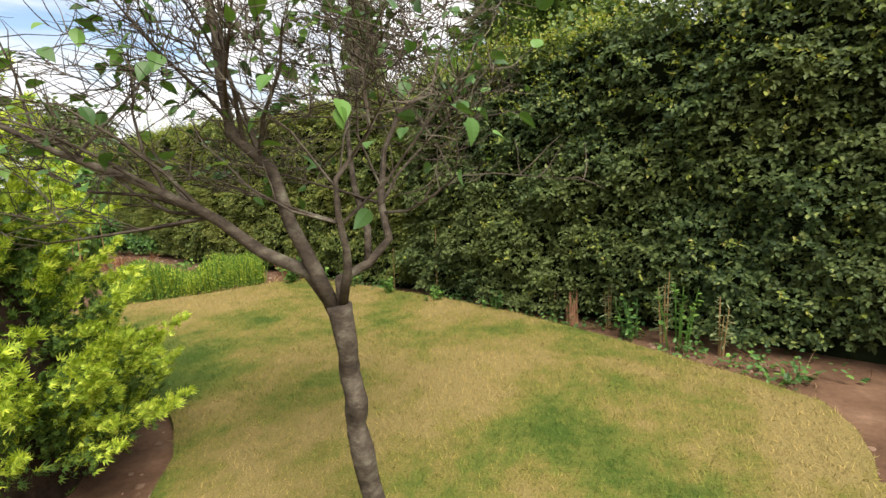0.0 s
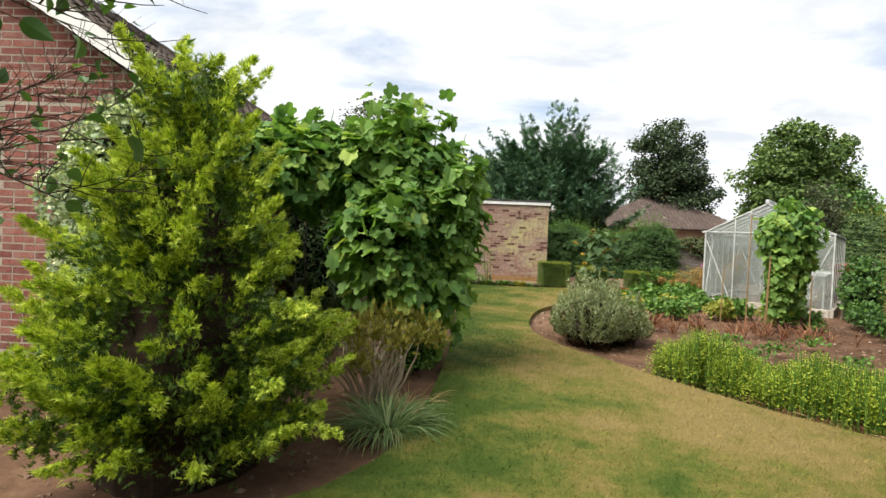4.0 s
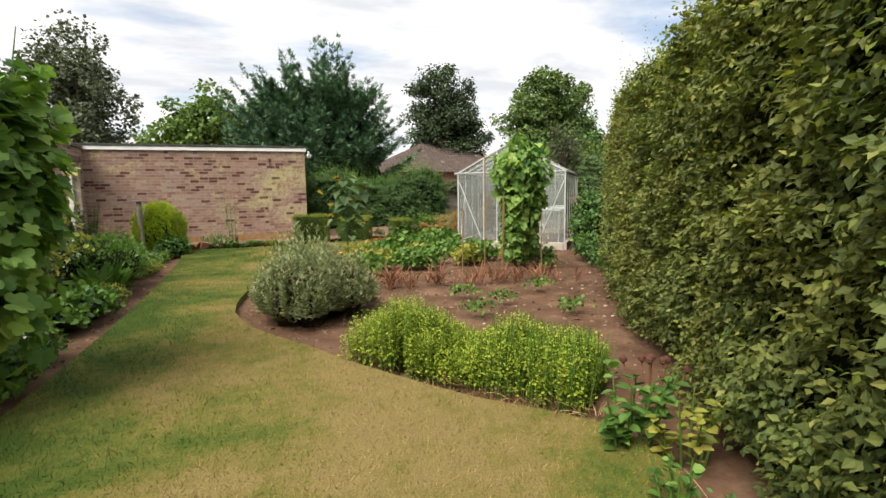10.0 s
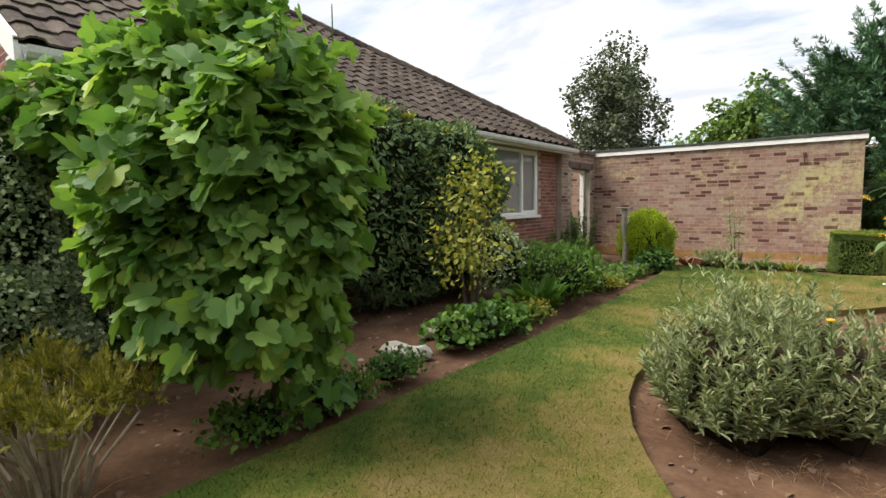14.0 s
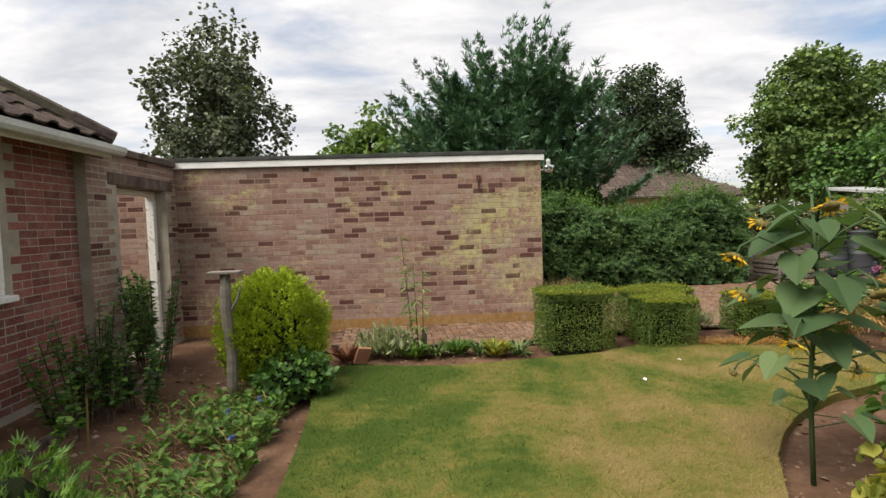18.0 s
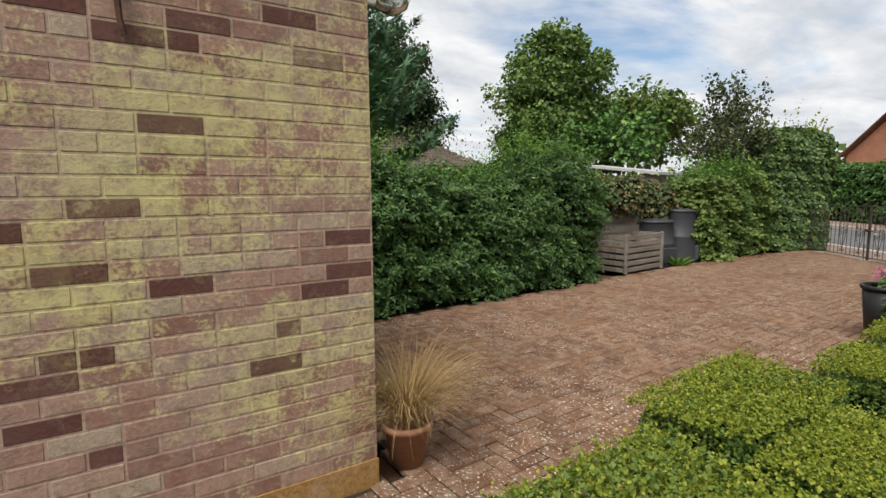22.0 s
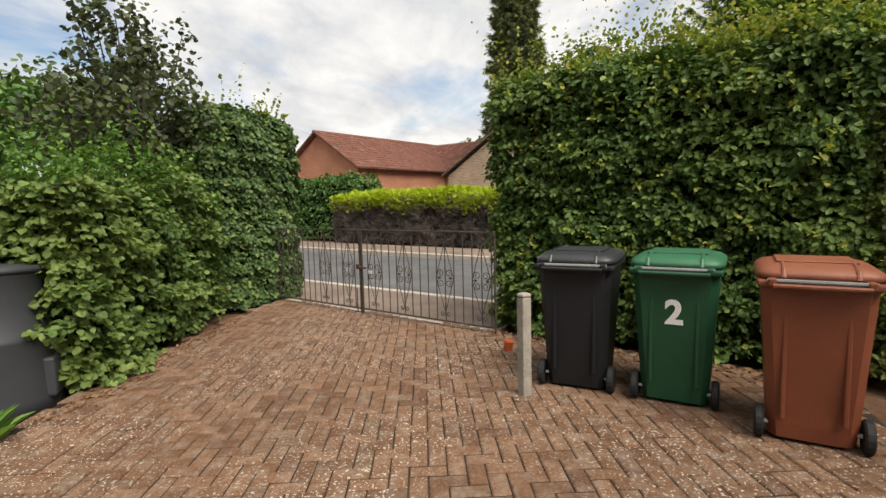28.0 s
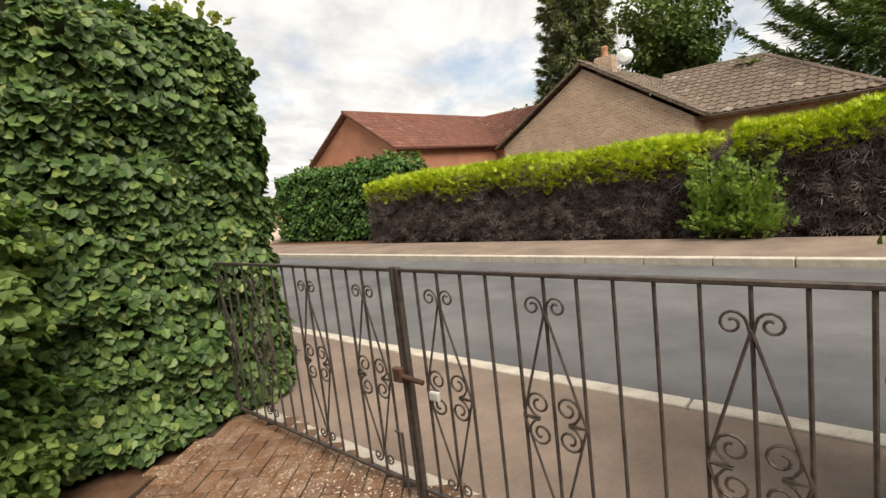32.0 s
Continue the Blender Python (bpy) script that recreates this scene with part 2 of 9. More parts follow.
# ---------------------------------------------------------------- materials
def material(name, rough=0.7, metal=0.0, spec=0.4):
    m = bpy.data.materials.new(name)
    m.use_nodes = True
    b = m.node_tree.nodes["Principled BSDF"]
    b.inputs["Roughness"].default_value, b.inputs["Metallic"].default_value = rough, metal
    b.inputs["Specular IOR Level"].default_value = spec
    return m, m.node_tree.nodes, m.node_tree.links, b


def ramp(n, stops):
    r = n.new("ShaderNodeValToRGB")
    e = r.color_ramp.elements
    while len(e) < len(stops):
        e.new(0.5)
    for x, (p, c) in zip(e, stops):
        x.position, x.color = p, (*c, 1)
    return r


def noise_fac(n, k, scale, detail=5.0, rough=0.6, space="Object", stretch=None):
    tc = n.new("ShaderNodeTexCoord")
    t = n.new("ShaderNodeTexNoise")
    t.inputs["Scale"].default_value, t.inputs["Detail"].default_value, t.inputs["Roughness"].default_value = scale, detail, rough
    src = n.new("ShaderNodeNewGeometry").outputs["Position"] if space == "World" else tc.outputs[space]
    if stretch:
        m = n.new("ShaderNodeMapping"); m.inputs["Scale"].default_value = stretch
        k.new(src, m.inputs["Vector"]); src = m.outputs[0]
    k.new(src, t.inputs["Vector"])
    return t.outputs["Fac"]


def blend(n, k, fac, a, b, how="MIX"):
    m = n.new("ShaderNodeMix"); m.data_type, m.blend_type = "RGBA", how
    for s, v in ((0, fac), (6, a), (7, b)):
        if hasattr(v, "is_linked"):
            k.new(v, m.inputs[s])
        else:
            m.inputs[s].default_value = v if s == 0 else (*v, 1)
    return m.outputs[2]


def bump(n, k, b, fac, strength=0.3, distance=0.01):
    u = n.new("ShaderNodeBump")
    u.inputs["Strength"].default_value, u.inputs["Distance"].default_value = strength, distance
    k.new(fac, u.inputs["Height"])
    k.new(u.outputs[0], b.inputs["Normal"])


def geo_pos(n):
    return n.new("ShaderNodeNewGeometry").outputs["Position"]


def plain(name, stops, scale=6.0, rough=0.7, metal=0.0, grain=0.2, fine=60.0, spec=0.4, stretch=None, space="Object"):
    """A surface whose colour drifts between stops, with fine grain relief."""
    m, n, k, b = material(name, rough, metal, spec)
    big = noise_fac(n, k, scale, 6.0, 0.65, space, stretch)
    small = noise_fac(n, k, fine, 3.0, 0.6, space, stretch)
    r = ramp(n, stops)
    k.new(big, r.inputs[0])
    col = blend(n, k, 0.35, r.outputs[0], ramp_of(n, k, small, [(0.3, (0.55,) * 3), (0.7, (1.25,) * 3)]), "MULTIPLY")
    k.new(col, b.inputs["Base Color"])
    bump(n, k, b, small, grain, 0.004)
    return m


def ramp_of(n, k, fac, stops):
    r = ramp(n, stops)
    k.new(fac, r.inputs[0])
    return r.outputs[0]


def leafy(name, stops, rough=0.5, glow=0.3, patch=1.2, tint=None, spec=0.28):
    """Leaves: each its own tone, drifting in patches, letting some light through."""
    m, n, k, b = material(name, min(rough + 0.08, 1.0), 0.0, spec)
    isl = n.new("ShaderNodeNewGeometry").outputs["Random Per Island"]
    col = ramp_of(n, k, isl, stops)
    if tint:
        t = ramp_of(n, k, noise_fac(n, k, patch, 3.0, 0.6, "World"), [(0.42, (0, 0, 0)), (0.62, (1, 1, 1))])
        col = blend(n, k, t, col, blend(n, k, 0.75, col, tint))
    k.new(col, b.inputs["Base Color"])
    tr = n.new("ShaderNodeBsdfTranslucent")
    warm = blend(n, k, 1.0, col, (1.15, 1.2, 0.6), "MULTIPLY")
    k.new(warm, tr.inputs["Color"])
    mix = n.new("ShaderNodeMixShader")
    mix.inputs[0].default_value = glow
    k.new(b.outputs[0], mix.inputs[1]); k.new(tr.outputs[0], mix.inputs[2])
    k.new(mix.outputs[0], n["Material Output"].inputs["Surface"])
    return m


SOIL = plain("soil", [(0.3, (0.066, 0.037, 0.023)), (0.55, (0.13, 0.075, 0.047)), (0.75, (0.21, 0.133, 0.088))], 2.2, 0.95, grain=0.9, fine=28.0, spec=0.1)
BARK = plain("bark", [(0.35, (0.045, 0.035, 0.028)), (0.6, (0.12, 0.10, 0.08)), (0.75, (0.17, 0.16, 0.12))], 7.0, 0.9, grain=0.9, fine=35.0, spec=0.15, stretch=(1, 1, 0.35))
# near-black core colour: the shade deep between leaves is put into it
SHADE_CORE = plain("leaf_shade_core", [(0.35, (0.006, 0.009, 0.004)), (0.65, (0.02, 0.026, 0.011))], 5.0, 0.95, spec=0.05)
# twig brown, darkened for the shade inside a dry plant
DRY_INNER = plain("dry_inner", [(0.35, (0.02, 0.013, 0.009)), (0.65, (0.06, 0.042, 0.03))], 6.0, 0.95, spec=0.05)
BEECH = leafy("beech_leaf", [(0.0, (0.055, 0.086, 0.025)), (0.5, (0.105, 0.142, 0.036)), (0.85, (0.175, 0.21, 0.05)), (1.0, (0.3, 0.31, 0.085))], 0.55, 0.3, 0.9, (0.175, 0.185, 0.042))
# darker copy of BEECH: the near stretch's shade is put into its colour
BEECH_SHADE = leafy("shaded_beech_leaf", [(0.0, (0.033, 0.06, 0.023)), (0.5, (0.064, 0.103, 0.034)), (0.9, (0.118, 0.165, 0.048)), (1.0, (0.25, 0.29, 0.085))], 0.5, 0.25, 0.9, (0.11, 0.138, 0.04))
BEECH_GATE = leafy("gate_beech_leaf", [(0.0, (0.04, 0.08, 0.022)), (0.5, (0.08, 0.145, 0.036)), (0.9, (0.14, 0.22, 0.055)), (1.0, (0.25, 0.31, 0.08))], 0.45, 0.28, 1.3, (0.12, 0.18, 0.042))
BEECH_TIP = leafy("beech_tip_leaf", [(0.0, (0.120, 0.180, 0.034)), (0.6, (0.240, 0.288, 0.054)), (1.0, (0.324, 0.288, 0.072))], 0.45, 0.35)
LAUREL = leafy("shrub_leaf", [(0.0, (0.027, 0.067, 0.021)), (0.55, (0.059, 0.134, 0.032)), (0.9, (0.119, 0.238, 0.045)), (1.0, (0.208, 0.356, 0.067))], 0.38, 0.22, 1.5, (0.082, 0.164, 0.045))
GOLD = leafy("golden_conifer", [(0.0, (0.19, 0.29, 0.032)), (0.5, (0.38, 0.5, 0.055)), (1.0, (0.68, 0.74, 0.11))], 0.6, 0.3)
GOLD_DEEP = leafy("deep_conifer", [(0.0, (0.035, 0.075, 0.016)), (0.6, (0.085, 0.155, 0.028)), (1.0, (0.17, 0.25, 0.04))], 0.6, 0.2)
VINE = leafy("vine_leaf", [(0.0, (0.065, 0.15, 0.04)), (0.5, (0.125, 0.25, 0.062)), (0.85, (0.22, 0.365, 0.085)), (1.0, (0.4, 0.5, 0.11))], 0.5, 0.38, 1.6, (0.2, 0.33, 0.075))
BRICK_COLS = [(0.0, (0.19, 0.1, 0.076)), (0.3, (0.26, 0.15, 0.115)), (0.7, (0.31, 0.2, 0.155)), (0.88, (0.33, 0.27, 0.2)), (0.9, (0.14, 0.06, 0.05)), (1.0, (0.09, 0.04, 0.036))]
WHITE = plain("white_paint", [(0.3, (0.68, 0.68, 0.65)), (0.6, (0.8, 0.8, 0.78))], 3.0, 0.45, grain=0.08)
VARIEG = leafy("variegated_leaf", [(0.0, (0.121, 0.181, 0.103)), (0.5, (0.284, 0.365, 0.203)), (0.85, (0.568, 0.647, 0.405)), (1.0, (0.931, 0.973, 0.647))], 0.5, 0.2)
DARKLEAF = leafy("dark_evergreen_leaf", [(0.0, (0.055, 0.1, 0.048)), (0.6, (0.12, 0.19, 0.085)), (0.92, (0.22, 0.3, 0.12)), (1.0, (0.42, 0.4, 0.13))], 0.4, 0.2)
YELLOWLEAF = leafy("yellow_green_leaf", [(0.0, (0.12, 0.15, 0.025)), (0.5, (0.26, 0.28, 0.05)), (1.0, (0.42, 0.38, 0.08))], 0.5, 0.35)
FRESH = leafy("fresh_green_leaf", [(0.0, (0.045, 0.10, 0.02)), (0.5, (0.09, 0.19, 0.035)), (1.0, (0.18, 0.30, 0.06))], 0.45, 0.3)
SAGE = leafy("grey_sage_leaf", [(0.0, (0.14, 0.175, 0.09)), (0.5, (0.25, 0.295, 0.155)), (0.9, (0.39, 0.43, 0.25)), (1.0, (0.3, 0.25, 0.12))], 0.75, 0.25)
SUNLEAF = leafy("sunflower_leaf", [(0.0, (0.05, 0.095, 0.038)), (0.6, (0.085, 0.145, 0.058)), (1.0, (0.16, 0.22, 0.09))], 0.65, 0.3)
FARCYPRESS = leafy("grey_green_cypress", [(0.0, (0.1, 0.125, 0.06)), (0.6, (0.19, 0.22, 0.115)), (1.0, (0.32, 0.34, 0.19))], 0.75, 0.25)
LIME = leafy("lime_mint_leaf", [(0.0, (0.146, 0.224, 0.022)), (0.5, (0.291, 0.381, 0.039)), (1.0, (0.470, 0.515, 0.078))], 0.5, 0.35)
LIMETOP = leafy("lime_hedge_top", [(0.0, (0.20, 0.29, 0.015)), (0.5, (0.35, 0.44, 0.025)), (1.0, (0.5, 0.55, 0.05))], 0.6, 0.3)
RUSTY = leafy("golden_brown_tips", [(0.0, (0.068, 0.076, 0.014)), (0.5, (0.155, 0.15, 0.023)), (1.0, (0.29, 0.25, 0.04))], 0.7, 0.2)
STRAW = leafy("dry_straw", [(0.0, (0.18, 0.11, 0.05)), (0.5, (0.33, 0.22, 0.10)), (1.0, (0.5, 0.37, 0.18))], 0.8, 0.15)
DRYLITTER = leafy("dry_litter", [(0.0, (0.1, 0.055, 0.03)), (0.6, (0.19, 0.115, 0.06)), (1.0, (0.32, 0.22, 0.12))], 0.9, 0.05)
DRYTAN = leafy("dry_tan_stems", [(0.0, (0.22, 0.12, 0.045)), (0.5, (0.4, 0.245, 0.095)), (0.85, (0.52, 0.37, 0.16)), (1.0, (0.24, 0.26, 0.07))], 0.8, 0.25)
REDDRY = leafy("dry_red_stalk", [(0.0, (0.12, 0.05, 0.03)), (0.5, (0.22, 0.09, 0.05)), (1.0, (0.32, 0.17, 0.09))], 0.8, 0.15)
BLADE = leafy("grass_blade", [(0.0, (0.05, 0.10, 0.03)), (0.6, (0.11, 0.18, 0.06)), (1.0, (0.26, 0.30, 0.13))], 0.5, 0.25)
SAPLING = leafy("sapling_leaf", [(0.0, (0.13, 0.19, 0.07)), (0.6, (0.22, 0.3, 0.12)), (1.0, (0.4, 0.42, 0.16))], 0.6, 0.35)
DEODAR = leafy("blue_green_needles", [(0.0, (0.041, 0.095, 0.054)), (0.6, (0.080, 0.168, 0.090)), (1.0, (0.158, 0.259, 0.135))], 0.7, 0.1)
OAKLEAF = leafy("oak_leaf", [(0.0, (0.039, 0.072, 0.021)), (0.6, (0.079, 0.139, 0.037)), (1.0, (0.159, 0.225, 0.060))], 0.55, 0.2, 0.3, (0.118, 0.159, 0.039))
DARKTREE = leafy("dark_tree_leaf", [(0.0, (0.021, 0.039, 0.018)), (0.6, (0.046, 0.078, 0.033)), (1.0, (0.078, 0.117, 0.046))], 0.6, 0.1)
GREYTREE = leafy("grey_green_tree_leaf", [(0.0, (0.046, 0.065, 0.039)), (0.6, (0.098, 0.124, 0.072)), (1.0, (0.208, 0.234, 0.156))], 0.55, 0.2)
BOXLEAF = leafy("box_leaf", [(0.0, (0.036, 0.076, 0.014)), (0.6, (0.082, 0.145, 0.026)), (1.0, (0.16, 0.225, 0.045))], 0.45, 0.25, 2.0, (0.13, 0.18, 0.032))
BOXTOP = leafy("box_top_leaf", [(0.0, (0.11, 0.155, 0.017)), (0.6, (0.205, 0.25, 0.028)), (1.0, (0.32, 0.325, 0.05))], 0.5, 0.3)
DEADTWIG = leafy("dead_conifer_twigs", [(0.0, (0.05, 0.038, 0.035)), (0.6, (0.11, 0.088, 0.08)), (1.0, (0.2, 0.165, 0.15))], 0.9, 0.05)
PINK = leafy("pink_petal", [(0.0, (0.42, 0.06, 0.26)), (1.0, (0.62, 0.16, 0.42))], 0.6, 0.3)
BLUE = leafy("blue_petal", [(0.0, (0.09, 0.12, 0.5)), (1.0, (0.2, 0.24, 0.7))], 0.6, 0.3)
PETAL = leafy("yellow_petal", [(0.0, (0.6, 0.30, 0.015)), (1.0, (0.78, 0.50, 0.03))], 0.6, 0.3)
GOLDBALL = leafy("gold_ball_conifer", [(0.0, (0.12, 0.2, 0.016)), (0.5, (0.27, 0.37, 0.028)), (1.0, (0.52, 0.57, 0.055))], 0.6, 0.3)

IVYDRY = leafy("ivy_dry_leaf", [(0.0, (0.045, 0.075, 0.03)), (0.6, (0.1, 0.135, 0.055)), (0.85, (0.19, 0.18, 0.08)), (1.0, (0.3, 0.17, 0.09))], 0.5, 0.25)
PRIVET = leafy("driveway_shrub_leaf", [(0.0, (0.025, 0.062, 0.024)), (0.55, (0.055, 0.118, 0.037)), (0.9, (0.11, 0.2, 0.053)), (1.0, (0.22, 0.34, 0.08))], 0.4, 0.25, 1.3, (0.08, 0.15, 0.044))
# ---------------------------------------------------------------- plan
# the boundary with the road runs along D; N points from the garden to the road
GATE = Vector((11.175, 1.54, 0.0))
D, N = Vector((0.584, 0.811, 0.0)).normalized(), Vector((0.811, -0.584, 0.0)).normalized()
ROAD_TURN = Matrix.Translation(GATE) @ Matrix(((D.x, -N.x, 0, 0), (D.y, -N.y, 0, 0), (0, 0, 1, 0), (0, 0, 0, 1)))


def road_xy(s, n):
    """s metres along the boundary from the gate's middle, n metres out towards the road."""
    p = GATE + D * s + N * n
    return (p.x, p.y)


LAWN_EDGE = [(-2.75, -4.0), (-2.9, -2.3), (-2.6, -1.98), (-1.6, -2.15), (-0.4, -2.0), (0.2, -1.9), (0.75, -1.65), (1.8, -1.8), (2.7, -2.1), (3.0, -2.75), (2.3, -3.25),
             (1.55, -3.5), (0.9, -3.9), (0.35, -4.45), (-0.05, -5.1), (-0.6, -5.65), (-1.15, -6.6), (-1.46, -7.8), (-1.54, -8.9), (-1.3, -9.75), (-0.95, -10.35), (-0.55, -11.1),
             (0.0, -11.95), (0.5, -12.5), (0.55, -13.05), (0.28, -13.6), (-0.05, -14.12), (-0.78, -15.16), (-1.4, -15.88), (-2.0, -16.46), (-2.52, -16.9), (-3.2, -17.44), (-3.75, -17.34), (-4.2, -17.3), (-5.5, -18.4), (-8.0, -19.8), (-9.5, -17.0),
             (-8.5, -14.6), (-6.0, -14.3), (-4.3, -14.2), (-3.5, -13.8), (-3.0, -13.2), (-2.8, -12.2), (-2.68, -10.0), (-2.66, -7.0)]
LAWN = smooth_line(LAWN_EDGE, 0.3, True)
DRIVE = [(-3.0, -0.02), (0.18, -0.02), (0.18, 2.75), (1.8, 2.85), (4.6, 2.95), (6.0, 3.18), (9.0, 3.3), road_xy(1.9, 0.12), road_xy(-1.95, 0.12), road_xy(-4.75, 0.14), (7.3, -2.0), (6.9, -1.35),
         (5.2, -0.72), (3.0, -0.76), (0.9, -0.8), (0.3, -1.2), (-2.75, -1.25), (-3.0, -1.0)]

# ---------------------------------------------------------------- ground
bm = bmesh.new()
bmesh.ops.create_grid(bm, x_segments=60, y_segments=60, size=1.0)
for v in bm.verts:
    r = max(abs(v.co.x), abs(v.co.y))
    k = 30 * r + 2500 * max(r - 0.6, 0) ** 2
    v.co = Vector((v.co.x / max(r, 1e-6) * k + 2, v.co.y / max(r, 1e-6) * k - 6, -0.075))
ground = part("ground", bm, SOIL)
tagged(ground, "bare reddish brown garden soil with crumbs", "soil", kind="structure")


def drought(n, k, fac):
    """Greener along the border's side of the lawn, parched towards the beds."""
    sep = n.new("ShaderNodeSeparateXYZ")
    k.new(geo_pos(n), sep.inputs[0])
    r = n.new("ShaderNodeMapRange")
    for i, v in ((1, -2.75), (2, -0.75), (3, -0.17), (4, 0.06)):
        r.inputs[i].default_value = v
    k.new(sep.outputs["X"], r.inputs[0])
    part_y = n.new("ShaderNodeMapRange")
    for i, v in ((1, -14.6), (2, -12.6), (3, 0.0), (4, 1.0)):
        part_y.inputs[i].default_value = v
    k.new(sep.outputs["Y"], part_y.inputs[0])
    both = n.new("ShaderNodeMath"); both.operation = "MULTIPLY"
    k.new(r.outputs[0], both.inputs[0]); k.new(part_y.outputs[0], both.inputs[1])
    north = n.new("ShaderNodeMapRange")
    for i, v in ((1, -5.5), (2, -3.2), (3, 0.0), (4, -0.09)):
        north.inputs[i].default_value = v
    k.new(sep.outputs["Y"], north.inputs[0])
    for more in (both, north):
        add = n.new("ShaderNodeMath"); add.operation = "ADD"
        k.new(fac, add.inputs[0]); k.new(more.outputs[0], add.inputs[1])
        fac = add.outputs[0]
    return fac


def lawn_material():
    m, n, k, b = material("lawn", 0.9, 0, 0.15)
    patch = noise_fac(n, k, 0.95, 5.0, 0.62, "World")
    fine = noise_fac(n, k, 4.0, 10.0, 0.86, "World")
    tiny = noise_fac(n, k, 90.0, 3.0, 0.7, "World")
    mixed = n.new("ShaderNodeMath"); mixed.operation = "MULTIPLY_ADD"; mixed.inputs[1].default_value = 0.8
    k.new(fine, mixed.inputs[0]); k.new(patch, mixed.inputs[2])
    col = ramp_of(n, k, drought(n, k, mixed.outputs[0]), [(0.7, (0.045, 0.077, 0.011)), (0.81, (0.095, 0.112, 0.021)), (0.9, (0.148, 0.128, 0.034)), (1.0, (0.192, 0.148, 0.055))])
    col = blend(n, k, 0.5, col, ramp_of(n, k, tiny, [(0.3, (0.3,) * 3), (0.7, (1.6,) * 3)]), "MULTIPLY")
    k.new(col, b.inputs["Base Color"])
    bump(n, k, b, tiny, 0.8, 0.012)
    return m


LAWN_MAT = lawn_material()
lawn = part("lawn", slab_bm(LAWN, -0.08, 0.0), LAWN_MAT)
tagged(lawn, "short mown lawn, green with parched straw patches", "lawn", kind="structure")
PAVER_BED = plain("paver_joint", [(0.35, (0.022, 0.016, 0.012)), (0.65, (0.05, 0.037, 0.028))], 4.0, 0.95, grain=0.6, fine=90, spec=0.1)
drive = part("driveway", slab_bm(DRIVE, -0.1, -0.004), PAVER_BED)
tagged(drive, "brick-paved driveway in weathered red herringbone blocks", "driveway", kind="structure")

ASPHALT = plain("asphalt", [(0.35, (0.08, 0.08, 0.084)), (0.65, (0.13, 0.13, 0.133))], 0.9, 0.85, grain=0.5, fine=120, spec=0.25, space="World")
FOOTWAY = plain("footway_asphalt", [(0.35, (0.15, 0.115, 0.095)), (0.65, (0.24, 0.185, 0.15))], 1.2, 0.85, grain=0.5, fine=120, spec=0.2, space="World")
KERB = plain("kerb_stone", [(0.35, (0.33, 0.29, 0.24)), (0.65, (0.46, 0.42, 0.36))], 5.0, 0.85, grain=0.4, fine=60)


def strip(name, s0, s1, n0, n1, z0, z1, mat, label, category):
    ob = part(name, slab_bm([road_xy(s0, n0), road_xy(s1, n0), road_xy(s1, n1), road_xy(s0, n1)], z0, z1), mat)
    return tagged(ob, label, category, kind="structure")


strip("pavement", -1.85, 60, 0.17, 1.42, -0.2, -0.012, FOOTWAY, "brown tarmac footway between gate and road", "pavement")
strip("road", -60, 60, 1.55, 5.75, -0.3, -0.055, ASPHALT, "worn light grey tarmac road", "road")
strip("pavement", -60, 60, 5.9, 7.7, -0.2, 0.02, FOOTWAY, "far tarmac footway under the hedges", "pavement")



def kerb(n0, width, z0, z1, label, s0=-16.0, s1=30.0, l=0.9):
    root = thing("kerb", label, "kerb", kind="structure")
    me = None
    s = s0
    while s < s1:
        ob = part("kerb_stone", box_bm(0, l - 0.012, -width, 0, z0, z1, 0.012), KERB, root) if me is None else new("kerb_stone", me)
        me = ob.data
        ob.parent = root
        ob.matrix_basis = ROAD_TURN @ pose(s, -n0, 0.002 * math.sin(s * 7))
        s += l


kerb(1.42, 0.13, -0.3, 0.0, "row of pale concrete kerb stones at the near edge")
kerb(5.75, 0.14, -0.3, 0.05, "row of pale concrete kerb stones at the far edge")
kerb(0.09, 0.09, -0.2, -0.002, "flush concrete edging under the gate", -1.8, 1.9, 0.9)

